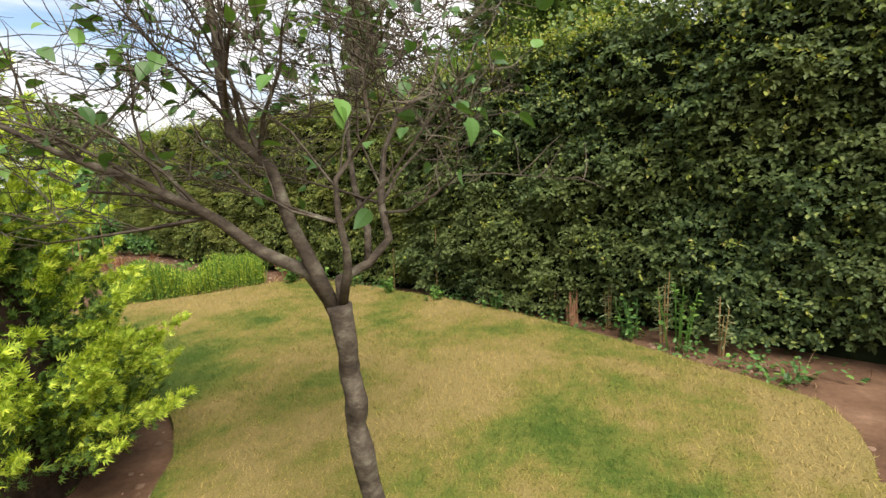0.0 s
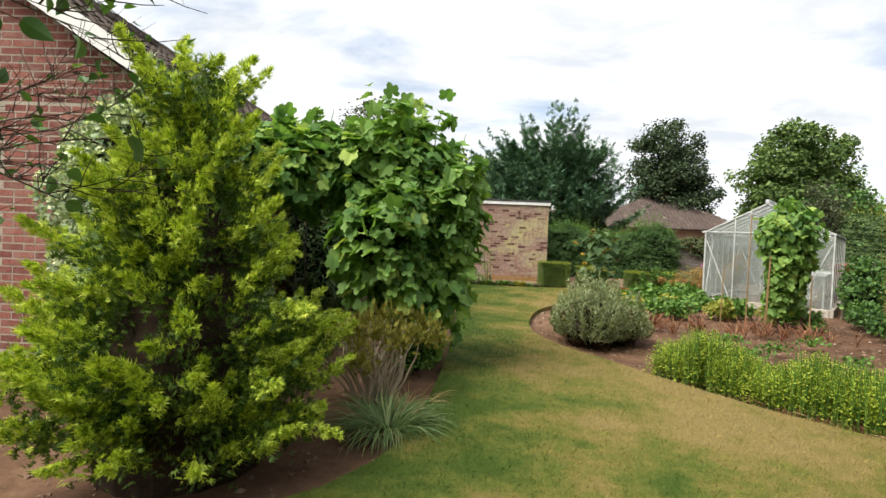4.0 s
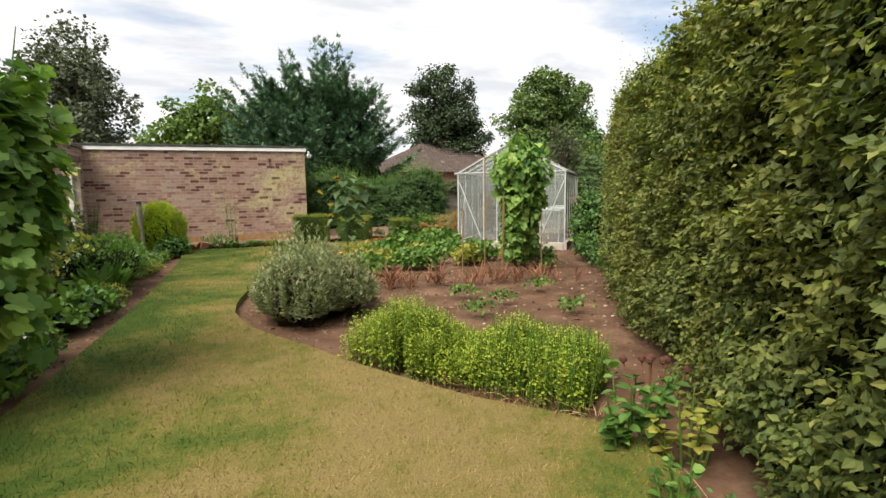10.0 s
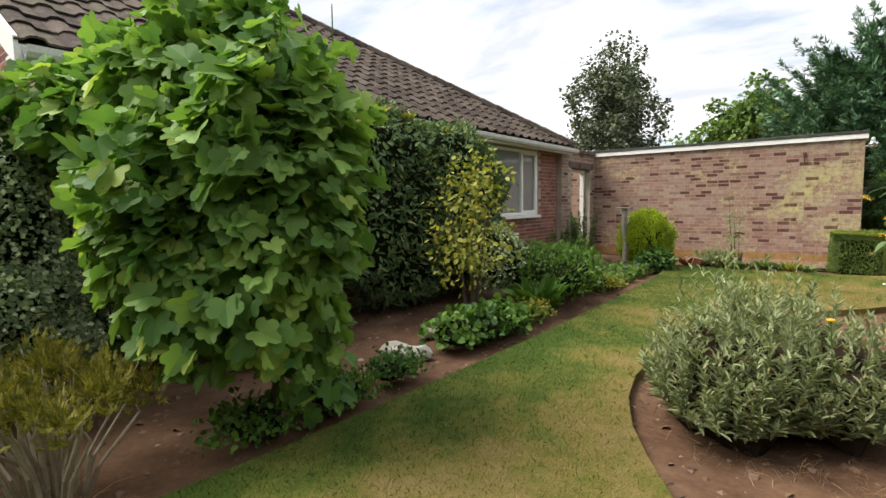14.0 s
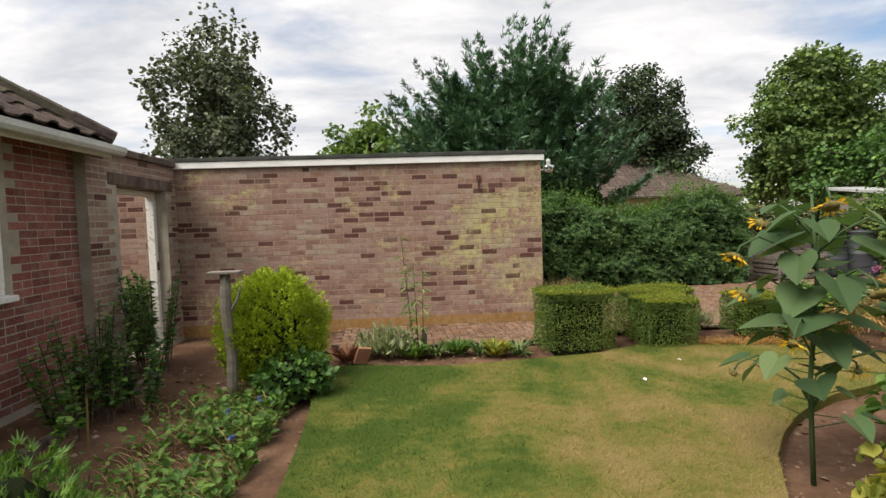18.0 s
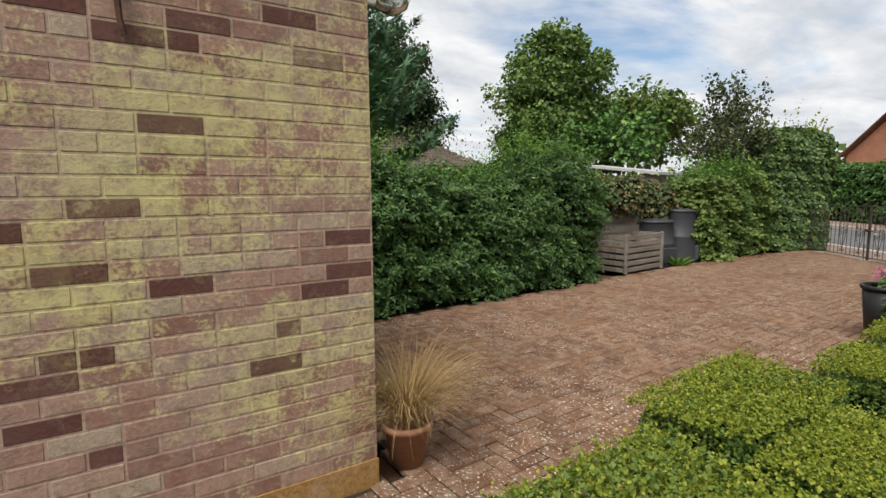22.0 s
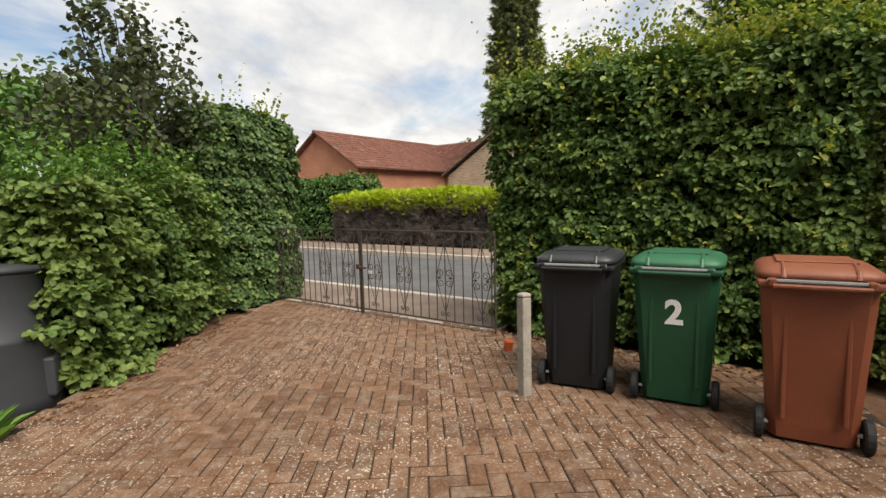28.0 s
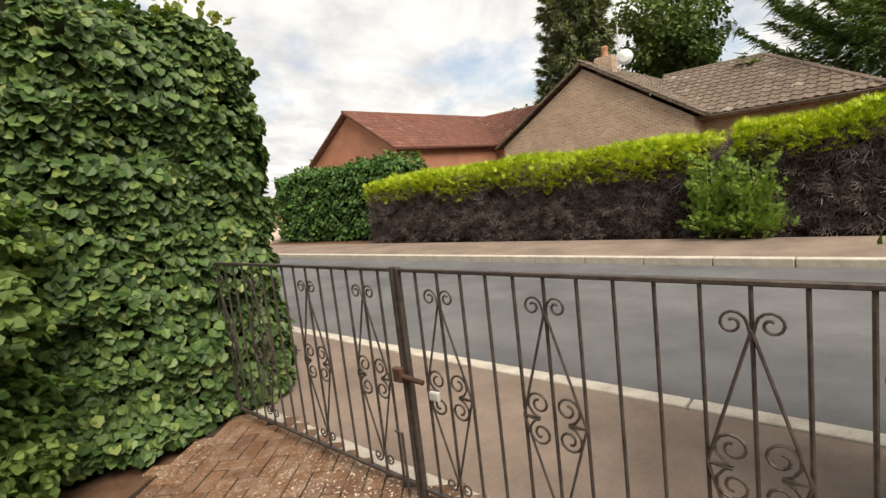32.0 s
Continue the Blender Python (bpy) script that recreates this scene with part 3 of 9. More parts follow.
# ---------------------------------------------------------------- hedges
def hedge(name, label, length, depth, height, m, leaf, mat, size, count, g, inner=SHADE_CORE, round_r=0.25, bulge=0.12, faces=("front", "top", "start", "end"),
          droop=0.6, top=None, tips=None, spread=0.45, wide=1.0, tip_count=0, tip_h=0.38, sprays=0, face_up=0.55, gaps=0.16, sprig=0, bow=None):
    """A clipped hedge in its own frame: x along it, front face at y = 0, the rest behind at -y. top(x) raises or lowers its height, bow(x) brings it forward."""
    root = thing(name, label, "hedge", m)
    top = top or (lambda x: np.zeros_like(x))
    bow = bow or (lambda x: np.zeros_like(x))

    def shell(n, inset):
        areas = {"front": length * height, "back": length * height, "top": length * depth, "start": depth * height, "end": depth * height}
        total = sum(areas[f] for f in faces)
        ps, ns = [], []
        for f in faces:
            c = max(4, int(n * areas[f] / total))
            a, b = g.random(c), g.random(c)
            if f in ("front", "back"):
                y, sgn = (0.0, 1.0) if f == "front" else (-depth, -1.0)
                p = np.stack([a * length, np.full(c, y), b * height], 1); q = np.tile([0, sgn, 0.15], (c, 1))
            elif f == "top":
                p = np.stack([a * length, -b * depth, np.full(c, height)], 1); q = np.tile([0, 0, 1.0], (c, 1))
            else:
                x, sgn = (0.0, -1.0) if f == "start" else (length, 1.0)
                p = np.stack([np.full(c, x), -a * depth, b * height], 1); q = np.tile([sgn, 0, 0.15], (c, 1))
            ps.append(p); ns.append(q)
        p, q = np.concatenate(ps), np.concatenate(ns)
        # round the upper edges
        lo = np.array([round_r, -depth + round_r, -9.0]); hi = np.array([length - round_r, -round_r, height - round_r])
        c = np.clip(p, lo, hi); out = p - c; d = np.linalg.norm(out, axis=1, keepdims=True)
        on = d[:, 0] > round_r
        p[on] = (c + out / np.maximum(d, 1e-6) * round_r)[on]
        q[on] = unit(q + 1.2 * out / np.maximum(d, 1e-6))[on]
        w = waves(p, 0.9, 3) * 0.5 + waves(p * [1, 1, 1.8], 0.42, 4) * 0.62 + waves(p, 2.6, 5) * 0.5
        p = p + unit(q) * (w * bulge - inset)[:, None]
        p[:, 2] += top(p[:, 0]) * np.clip(p[:, 2] / height, 0, 1)
        p[:, 1] += bow(p[:, 0])
        return p, unit(q)

    # solid core; its dark colour stands for shade between the leaves
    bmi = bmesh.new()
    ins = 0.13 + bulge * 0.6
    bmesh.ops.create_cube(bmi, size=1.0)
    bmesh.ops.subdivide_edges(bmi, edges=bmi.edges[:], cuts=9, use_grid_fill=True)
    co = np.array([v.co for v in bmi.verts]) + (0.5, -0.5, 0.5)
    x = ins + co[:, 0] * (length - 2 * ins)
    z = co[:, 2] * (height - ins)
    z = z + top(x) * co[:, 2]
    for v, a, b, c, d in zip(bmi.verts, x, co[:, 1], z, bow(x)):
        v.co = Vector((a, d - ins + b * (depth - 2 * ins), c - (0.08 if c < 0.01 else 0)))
    part("dark_core", bmi, inner, root, "solid core with the inner shade in its dark colour")
    if sprig:
        # flat twigs that leave the face in tiers, with leaves to either side
        p, q = shell(count // sprig, 0.0)
        p = p - q * (g.random(len(p)) ** 1.6 * gaps + 0.03)[:, None]
        w = unit(q * 0.7 + g.normal(size=p.shape) * [0.6, 0.6, 0.38])
        nrm = unit(UP * 0.8 + q * 0.75 + g.normal(size=p.shape) * 0.35)
        side = unit(np.cross(nrm, w))
        i = np.arange(sprig)
        t, sg = (i + 0.4) / sprig, np.where(i % 2 == 0, 1.0, -1.0) * (i < sprig - 1)
        l = size * sprig * 0.42 * g.uniform(0.7, 1.3, len(p))
        tp = p[:, None, :] + w[:, None, :] * (t[None] * l[:, None])[:, :, None] + DOWN * (t ** 2)[None, :, None] * l[:, None, None] * 0.22
        way = w[:, None, :] * 0.55 + side[:, None, :] * (sg * 0.85)[None, :, None] + DOWN * droop
        nn = np.repeat(nrm, sprig, 0)
        tp, way = tp.reshape(-1, 3), way.reshape(-1, 3)
        keep = tp[:, 2] > 0.03
        tp, way, nn = tp[keep], way[keep], nn[keep]
        v, f = scatter(leaf, tp, way, nn, size * g.uniform(0.65, 1.25, len(tp)), g, spread, wide)
    else:
        p, q = shell(count, 0.0)
        p = p - q * (g.random(len(p)) ** 2 * gaps)[:, None]
        keep = p[:, 2] > 0.03
        p, q = p[keep], q[keep]
        sz = size * g.uniform(0.65, 1.25, len(p))
        way = q * 0.55 + DOWN * droop + g.normal(size=p.shape) * 0.5
        v, f = scatter(leaf, p, way, q + UP * face_up, sz, g, spread, wide)
    array_part("foliage", v, f, mat, root, kind="stuff")
    chunks = []
    if tips is not None:
        # upright shoots on the top
        k = 8
        c = max(1, tip_count // k)
        a, b = g.random(c) * length, -g.random(c) * depth
        h = tip_h * (0.15 + 1.3 * g.random(c) ** 2.6)
        foot = np.stack([a, b + bow(a), height - 0.04 + top(a)], 1)
        foot[:, 2] += waves(foot, 1.3, 9) * bulge
        lean = g.normal(size=(c, 3)) * 0.3 + UP
        t = np.linspace(0.05, 1, k)
        tp = (foot[:, None, :] + lean[:, None, :] * (h[:, None] * t[None])[:, :, None]).reshape(-1, 3)
        chunks.append(scatter(leaf, tp, UP * 0.35 + g.normal(size=tp.shape) * 0.6, UP, size * g.uniform(0.5, 1.0, len(tp)), g, 0.5, wide))
    if sprays:
        # pale sprays standing out of the faces
        k = 7
        p, q = shell(sprays, 0.0)
        keep = (p[:, 2] > 0.15) & (g.random(len(p)) < 0.2 + 0.8 * np.clip(p[:, 2] / height, 0, 1) ** 5)
        p, q = p[keep], q[keep]
        w = unit(q + g.normal(size=q.shape) * 0.5)
        t = np.linspace(0.0, 1, k)
        tp = (p[:, None, :] + w[:, None, :] * (t * 0.17 * size / 0.055)[None, :, None]).reshape(-1, 3)
        w = np.repeat(w, k, 0)
        chunks.append(scatter(leaf, tp, w * 0.5 + g.normal(size=tp.shape) * 0.55, UP + w * 0.2, size * g.uniform(0.6, 1.05, len(tp)), g, 0.35, wide))
    if chunks:
        array_part("young_growth", *join(chunks), tips or mat, root, "pale young shoots", kind="stuff")
    return root


def hedge_at(s, n=0.0):
    return ROAD_TURN @ Matrix.Translation((s, -n, 0))


g = np.random.default_rng(11)
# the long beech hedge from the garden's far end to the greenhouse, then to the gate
# same beech as the next stretch, with shade painted into the leaves
hedge("beech_hedge", "tall clipped beech hedge with dense leaves toned darker for shade beside the lawn", 6.0, 1.1, 2.4, hedge_at(-25.6, 0.22), OVAL_LEAF, BEECH_SHADE, 0.041, 145000, g,
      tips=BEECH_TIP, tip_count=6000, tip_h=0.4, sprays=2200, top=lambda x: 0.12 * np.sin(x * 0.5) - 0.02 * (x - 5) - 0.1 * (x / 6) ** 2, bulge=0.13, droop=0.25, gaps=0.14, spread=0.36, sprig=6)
hedge("beech_hedge", "tall clipped beech hedge running behind vegetable bed and greenhouse", 14.7, 1.1, 2.43, hedge_at(-19.65, 0.22), OVAL_LEAF, BEECH, 0.041, 275000, g,
      tips=BEECH_TIP, tip_count=7000, sprays=3600, top=lambda x: -0.15 + 0.28 * np.clip(x / 7, 0, 1) + 0.05 * np.sin(x * 0.9), bow=lambda x: 0.45 * np.exp(-((x - 6.5) / 3.2) ** 2), bulge=0.11, droop=0.25, gaps=0.13, spread=0.36, sprig=6)
hedge("beech_hedge", "tall dense beech hedge behind the wheelie bins, ending at the gate", 3.24, 1.1, 2.65, hedge_at(-4.98, 0.25), BEECH_LEAF, BEECH_GATE, 0.056, 54000, g,
      tips=BEECH_TIP, tip_count=5600, tip_h=0.55, sprays=700, faces=("front", "top", "end"), bulge=0.12, droop=0.4, gaps=0.15, spread=0.36, sprig=5)

# ---------------------------------------------------------------- garage and house
def brick_material(name, cols, moss=0.0, dust=0.3, speck=0.0, dark=1.0):
    m, n, k, b = material(name, 0.88, 0, 0.2)
    r = n.new("ShaderNodeObjectInfo").outputs["Random"]
    isl = n.new("ShaderNodeNewGeometry").outputs["Random Per Island"]
    add = n.new("ShaderNodeMath"); add.operation = "ADD"
    fr = n.new("ShaderNodeMath"); fr.operation = "FRACT"
    k.new(r, add.inputs[0]); k.new(isl, add.inputs[1]); k.new(add.outputs[0], fr.inputs[0])
    col = ramp_of(n, k, fr.outputs[0], cols)
    fine = noise_fac(n, k, 55.0, 5.0, 0.7, "World")
    mid = noise_fac(n, k, 9.0, 5.0, 0.65, "World")
    col = blend(n, k, 0.5 if moss else 0.75, col, ramp_of(n, k, fine, [(0.3, (0.45,) * 3), (0.7, (1.45,) * 3)]), "MULTIPLY")
    if dust:
        col = blend(n, k, ramp_of(n, k, mid, [(0.45, (0, 0, 0)), (0.75, (dust,) * 3)]), col, (0.42, 0.36, 0.30))
    if speck:
        spot = noise_fac(n, k, 58.0, 2.0, 0.5, "World")
        where = noise_fac(n, k, 0.9, 3.0, 0.6, "World")
        on = n.new("ShaderNodeMath"); on.operation = "MULTIPLY"
        k.new(ramp_of(n, k, spot, [(0.61, (0, 0, 0)), (0.65, (1, 1, 1))]), on.inputs[0])
        k.new(ramp_of(n, k, where, [(0.38, (0, 0, 0)), (0.6, (speck,) * 3)]), on.inputs[1])
        col = blend(n, k, on.outputs[0], col, (0.52, 0.47, 0.40))
    if moss:
        big = noise_fac(n, k, 0.75, 6.0, 0.66, "World", (1, 1, 1.7))
        sep = n.new("ShaderNodeSeparateXYZ"); k.new(geo_pos(n), sep.inputs[0])
        rng = n.new("ShaderNodeMapRange")
        for i, v in ((1, -3.0), (2, -0.5), (3, -0.06), (4, 0.06)):
            rng.inputs[i].default_value = v
        k.new(sep.outputs["X"], rng.inputs[0])
        more = n.new("ShaderNodeMath"); more.operation = "ADD"
        k.new(big, more.inputs[0]); k.new(rng.outputs[0], more.inputs[1])
        for src, k2 in ((mid, 0.42), (fine, 0.4)):
            mm = n.new("ShaderNodeMath"); mm.operation = "MULTIPLY_ADD"; mm.inputs[1].default_value = k2
            sh = n.new("ShaderNodeMath"); sh.operation = "SUBTRACT"; sh.inputs[1].default_value = 0.5
            k.new(src, sh.inputs[0]); k.new(sh.outputs[0], mm.inputs[0]); k.new(more.outputs[0], mm.inputs[2])
            more = mm
        big = more.outputs[0]
        col = blend(n, k, ramp_of(n, k, big, [(0.53, (0, 0, 0)), (0.57, (moss * 0.55,) * 3), (0.64, (moss,) * 3)]), col, blend(n, k, mid, (0.36, 0.33, 0.13), (0.57, 0.54, 0.24)))
        grey = noise_fac(n, k, 1.3, 5.0, 0.65, "World", (1, 1, 2.0))
        col = blend(n, k, ramp_of(n, k, grey, [(0.46, (0, 0, 0)), (0.62, (0.45,) * 3)]), col, (0.31, 0.235, 0.2))
        grime = noise_fac(n, k, 13.0, 9.0, 0.75, "World")
        col = blend(n, k, ramp_of(n, k, grime, [(0.5, (0, 0, 0)), (0.66, (0.6,) * 3)]), col, (0.13, 0.1, 0.08))
        # dark bricks, their faces partly flaked
        worn = n.new("ShaderNodeMath"); worn.operation = "MULTIPLY"
        k.new(ramp_of(n, k, fr.outputs[0], [(0.88, (0, 0, 0)), (0.885, (0.7 * dark,) * 3), (1.0, (0.95 * dark,) * 3)]), worn.inputs[0])
        k.new(ramp_of(n, k, noise_fac(n, k, 7.0, 6.0, 0.7, "World"), [(0.36, (0.3,) * 3), (0.44, (1, 1, 1))]), worn.inputs[1])
        col = blend(n, k, worn.outputs[0], col, blend(n, k, fine, (0.06, 0.026, 0.022), (0.115, 0.05, 0.04)))
    k.new(col, b.inputs["Base Color"])
    bump(n, k, b, fine, 0.9, 0.005)
    return m


GARAGE_BRICK = brick_material("garage_brick", BRICK_COLS, 0.78, 0.3)
GARAGE_MORTAR = brick_material("garage_mortar", [(0.0, (0.3, 0.2, 0.155)), (1.0, (0.36, 0.26, 0.2))], 0.78, 0.2, 0.0, 0.0)
HOUSE_BRICK = brick_material("house_brick", [(0.0, (0.15, 0.05, 0.042)), (0.5, (0.23, 0.08, 0.064)), (0.9, (0.29, 0.115, 0.09)), (1.0, (0.14, 0.055, 0.05))], 0.0, 0.25)
MORTAR = plain("mortar", [(0.35, (0.30, 0.26, 0.21)), (0.65, (0.42, 0.38, 0.31))], 3.0, 0.95, grain=0.6, fine=70, spec=0.1)
PEELING = plain("peeling_paint", [(0.4, (0.66, 0.65, 0.6)), (0.56, (0.74, 0.73, 0.69)), (0.62, (0.33, 0.27, 0.2)), (0.7, (0.7, 0.69, 0.64))], 14.0, 0.6, grain=0.4, fine=90)
STAINED = plain("stained_concrete", [(0.35, (0.06, 0.045, 0.038)), (0.55, (0.15, 0.115, 0.095)), (0.72, (0.3, 0.25, 0.21))], 4.5, 0.95, grain=0.7, fine=60, spec=0.1, stretch=(1, 1, 0.45))
RUST = plain("rusty_iron", [(0.3, (0.05, 0.03, 0.022)), (0.6, (0.11, 0.055, 0.035))], 14.0, 0.85, 0.3, 0.4)
FELT = plain("roof_felt", [(0.35, (0.035, 0.037, 0.035)), (0.65, (0.075, 0.078, 0.07))], 4.0, 0.9, grain=0.5, fine=80, spec=0.15)
TILE = brick_material("roof_tile", [(0.0, (0.036, 0.026, 0.022)), (0.5, (0.06, 0.044, 0.037)), (0.9, (0.09, 0.068, 0.057)), (1.0, (0.06, 0.056, 0.034))], 0.0, 0.15)


def brick_mesh(name, l, d=0.10, h=0.065):
    b2 = box_bm(-l / 2, l / 2, 0, d, 0, h)
    bmesh.ops.bevel(b2, geom=[e for e in b2.edges if min(v.co.y for v in e.verts) < 1e-4], offset=0.002, segments=1, affect="EDGES")
    me = bpy.data.meshes.new(name)
    b2.to_mesh(me); b2.free()
    return me


BRICK_ME = {}


def brick_wall(parent, width, z0, z1, m, mat, holes=(), near=None, seed=0, skip_x=None):
    """Courses of bricks, proud of the mortar by 6 mm, on a wall face: x along the wall, y into it. Bricks inside near(x, z) are parts, the rest one mesh."""
    g = random.Random(seed)
    rest = []
    made = 0
    rows = int((z1 - z0) / 0.075)
    for r in range(rows):
        z = z0 + r * 0.075
        x = -0.1125 * (r % 2) if r % 5 != 4 else 0.0
        while x < width:
            l = 0.215 if (r % 5 != 4 or g.random() < 0.5) else 0.1025
            a, b2 = max(x, 0.0), min(x + l, width)
            x += l + 0.01
            if b2 - a < 0.03:
                continue
            if any(a < h1 and b2 > h0 and z < g1 and z + 0.065 > g0 for h0, h1, g0, g1 in holes):
                continue
            out = g.uniform(-0.0015, 0.0025)
            if near and near((a + b2) / 2, z) and made < 300 and b2 - a > 0.09:
                key = (mat.name, round(b2 - a, 3))
                if key not in BRICK_ME:
                    BRICK_ME[key] = brick_mesh("brick", b2 - a)
                    BRICK_ME[key].materials.append(mat)
                ob = new("brick", BRICK_ME[key])
                ob.parent = parent
                ob.matrix_basis = m @ Matrix.Translation(((a + b2) / 2, -0.0022 - out * 0.4, z))
                made += 1
            else:
                rest.append((a, b2, -0.0022 - out * 0.4, z))
    if rest:
        n = len(rest)
        t = np.array([[0, 0, 0], [1, 0, 0], [1, 0, 1], [0, 0, 1], [0, 1, 0], [1, 1, 0], [1, 1, 1], [0, 1, 1]], float)
        q = np.array([[0, 1, 2, 3], [1, 5, 6, 2], [4, 0, 3, 7], [3, 2, 6, 7], [0, 4, 5, 1]])
        re = np.array(rest)
        v = np.zeros((n, 8, 3))
        v[:, :, 0] = re[:, None, 0] + t[None, :, 0] * (re[:, 1] - re[:, 0])[:, None]
        v[:, :, 1] = re[:, None, 2] + t[None, :, 1] * 0.05
        v[:, :, 2] = re[:, None, 3] + t[None, :, 2] * 0.065
        # worn arrises
        v[:, :4, 0] += np.where(t[None, :4, 0] > 0, -0.003, 0.003); v[:, :4, 2] += np.where(t[None, :4, 2] > 0, -0.003, 0.003)
        v[:, :4, 1] -= 0.0
        f = (q[None] + (np.arange(n) * 8)[:, None, None]).reshape(-1, 4)
        mm = np.array(m)
        v = v.reshape(-1, 3) @ mm[:3, :3].T + mm[:3, 3]
        array_part("brickwork", v, f, mat, parent, kind="stuff")


def wall_box(name, x0, x1, y0, y1, z0, z1, label):
    ob = part(name, box_bm(x0, x1, y0, y1, z0, z1), GARAGE_MORTAR)
    return tagged(ob, label, "wall", kind="structure")


def holed_bm(length, thick, z0, z1, holes):
    """A wall along x from 0, y from 0 (outer face) to thick, with openings (x0, x1, z0, z1)."""
    bm = bmesh.new()
    xs = sorted({0.0, length, *(h for q in holes for h in q[:2])})
    for a, b in zip(xs, xs[1:]):
        cut = [q for q in holes if q[0] < (a + b) / 2 < q[1]]
        z = z0
        for q in sorted(cut, key=lambda q: q[2]):
            if q[2] > z:
                box_bm(a, b, 0, thick, z, q[2], 0, bm)
            z = q[3]
        if z < z1:
            box_bm(a, b, 0, thick, z, z1, 0, bm)
    bmesh.ops.remove_doubles(bm, verts=bm.verts, dist=0.0005)
    inner = [f for f in bm.faces if sum(1 for g2 in bm.faces if g2 is not f and (g2.calc_center_median() - f.calc_center_median()).length < 1e-4)]
    bmesh.ops.delete(bm, geom=inner, context="FACES_ONLY")
    return bm


def holed_wall(name, m, length, thick, z0, z1, holes, label):
    bm = holed_bm(length, thick, z0, z1, holes)
    bm.transform(m)
    return tagged(part(name, bm, MORTAR), label, "wall", kind="structure")


LX = -5.28                          # face of the short wall between bungalow and garage
garage = wall_box("wall_garage", -8.2, 0.0, 0.0, 0.22, -0.1, 2.385, "mottled red brick garage wall with yellow lichen patches")
garage_side = wall_box("wall_garage_side", -0.22, 0.0, 0.22, 5.5, -0.1, 2.385, "red brick garage side wall along the driveway")
wall_box("wall_garage_back", -8.2, 0.0, 5.5, 5.72, -0.1, 2.385, "red brick garage rear wall")

GARAGE_M = pose(-5.4, 0.0, 0.0)
part("plinth", box_bm(LX + 0.002, 0.004, -0.012, 0.0, -0.05, 0.13), brick_material("plinth_brick", [(0, (0.2, 0.11, 0.04)), (1, (0.3, 0.17, 0.06))], 0.0, 0.3), garage, "ochre stained base course")
roof_g = thing("garage_roof", "flat felted garage roof with a flaking white fascia board", "roof", kind="structure")
part("fascia", box_bm(LX + 0.002, 0.045, -0.05, -0.022, 2.385, 2.48, 0.004), WHITE, roof_g, "flaking white painted board")
part("fascia", box_bm(0.02, 0.045, -0.022, 5.8, 2.385, 2.48, 0.004), WHITE, roof_g, "flaking white painted board")
part("felt", box_bm(-8.25, 0.06, -0.065, 5.85, 2.48, 2.535, 0.008), FELT, roof_g, "dark mossy roofing felt")

# house: long wall at x = -5.4 facing the lawn, gable end facing -y
WX, HY0, HY1 = -5.4, -11.3, -1.97

EASTM = Matrix(((0, -1, 0, WX), (1, 0, 0, HY0), (0, 0, 1, 0), (0, 0, 0, 1)))
LINKM = Matrix(((0, -1, 0, LX), (1, 0, 0, HY1), (0, 0, 1, 0), (0, 0, 0, 1)))
EAST_HOLES = ((-10.22 - HY0, -9.2 - HY0, 0.8, 1.9), (-5.34 - HY0, -2.97 - HY0, 0.99, 2.33))
LINK_HOLES = ((-1.44 - HY1, -0.3 - HY1, -0.02, 2.06),)
tagged(part("wall_house_north", box_bm(-11.0, WX - 0.25, HY1 - 0.25, HY1, -0.1, 2.45), MORTAR), "brick rear wall of the bungalow", "wall", kind="structure")
house_wall = holed_wall("wall_house_east", EASTM, HY1 - HY0, 0.25, -0.1, 2.45, EAST_HOLES, "red brick bungalow wall facing the lawn")
link_wall = holed_wall("wall_link", LINKM, -HY1, 0.25, -0.1, 2.40, LINK_HOLES, "weathered brick wall with an open doorway")
EAVE, RX, RZ, PX, PZ = -5.08, -8.2, 4.38, -9.55, 5.2
roof = thing("house_roof", "brown concrete tiled bungalow roof with hip and gable", "roof", kind="structure")
ROOF_UNDER = plain("roof_under", [(0.3, (0.04, 0.033, 0.03)), (0.7, (0.07, 0.06, 0.05))], 5.0, 0.95)
bm = bmesh.new()
ez = 2.47
a = [bm.verts.new(p) for p in ((EAVE, -11.55, ez), (EAVE, -1.8, ez), (PX, -5.6, PZ), (PX, -7.3, PZ), (RX, -7.3, RZ), (RX, -11.55, RZ))]
bm.faces.new(a)
b4 = [bm.verts.new(p) for p in ((EAVE, -1.8, ez), (-14.0, -1.8, ez), (PX, -5.6, PZ))]
bm.faces.new(b4)
c4 = [bm.verts.new(p) for p in ((RX, -11.55, RZ), (RX, -7.3, RZ), (-11.4, -7.3, ez), (-11.4, -11.55, ez))]
bm.faces.new(c4)
d4 = [bm.verts.new(p) for p in ((PX, -7.3, PZ), (PX, -5.6, PZ), (-14.0, -1.8, ez), (-14.0, -7.3, ez))]
bm.faces.new(d4)
part("roof_deck", bm, ROOF_UNDER, roof)

# ---------------------------------------------------------------- house details
ALU = plain("greenhouse_metal", [(0.3, (0.4, 0.41, 0.41)), (0.6, (0.6, 0.61, 0.6))], 4.0, 0.5, 0.3, 0.1)


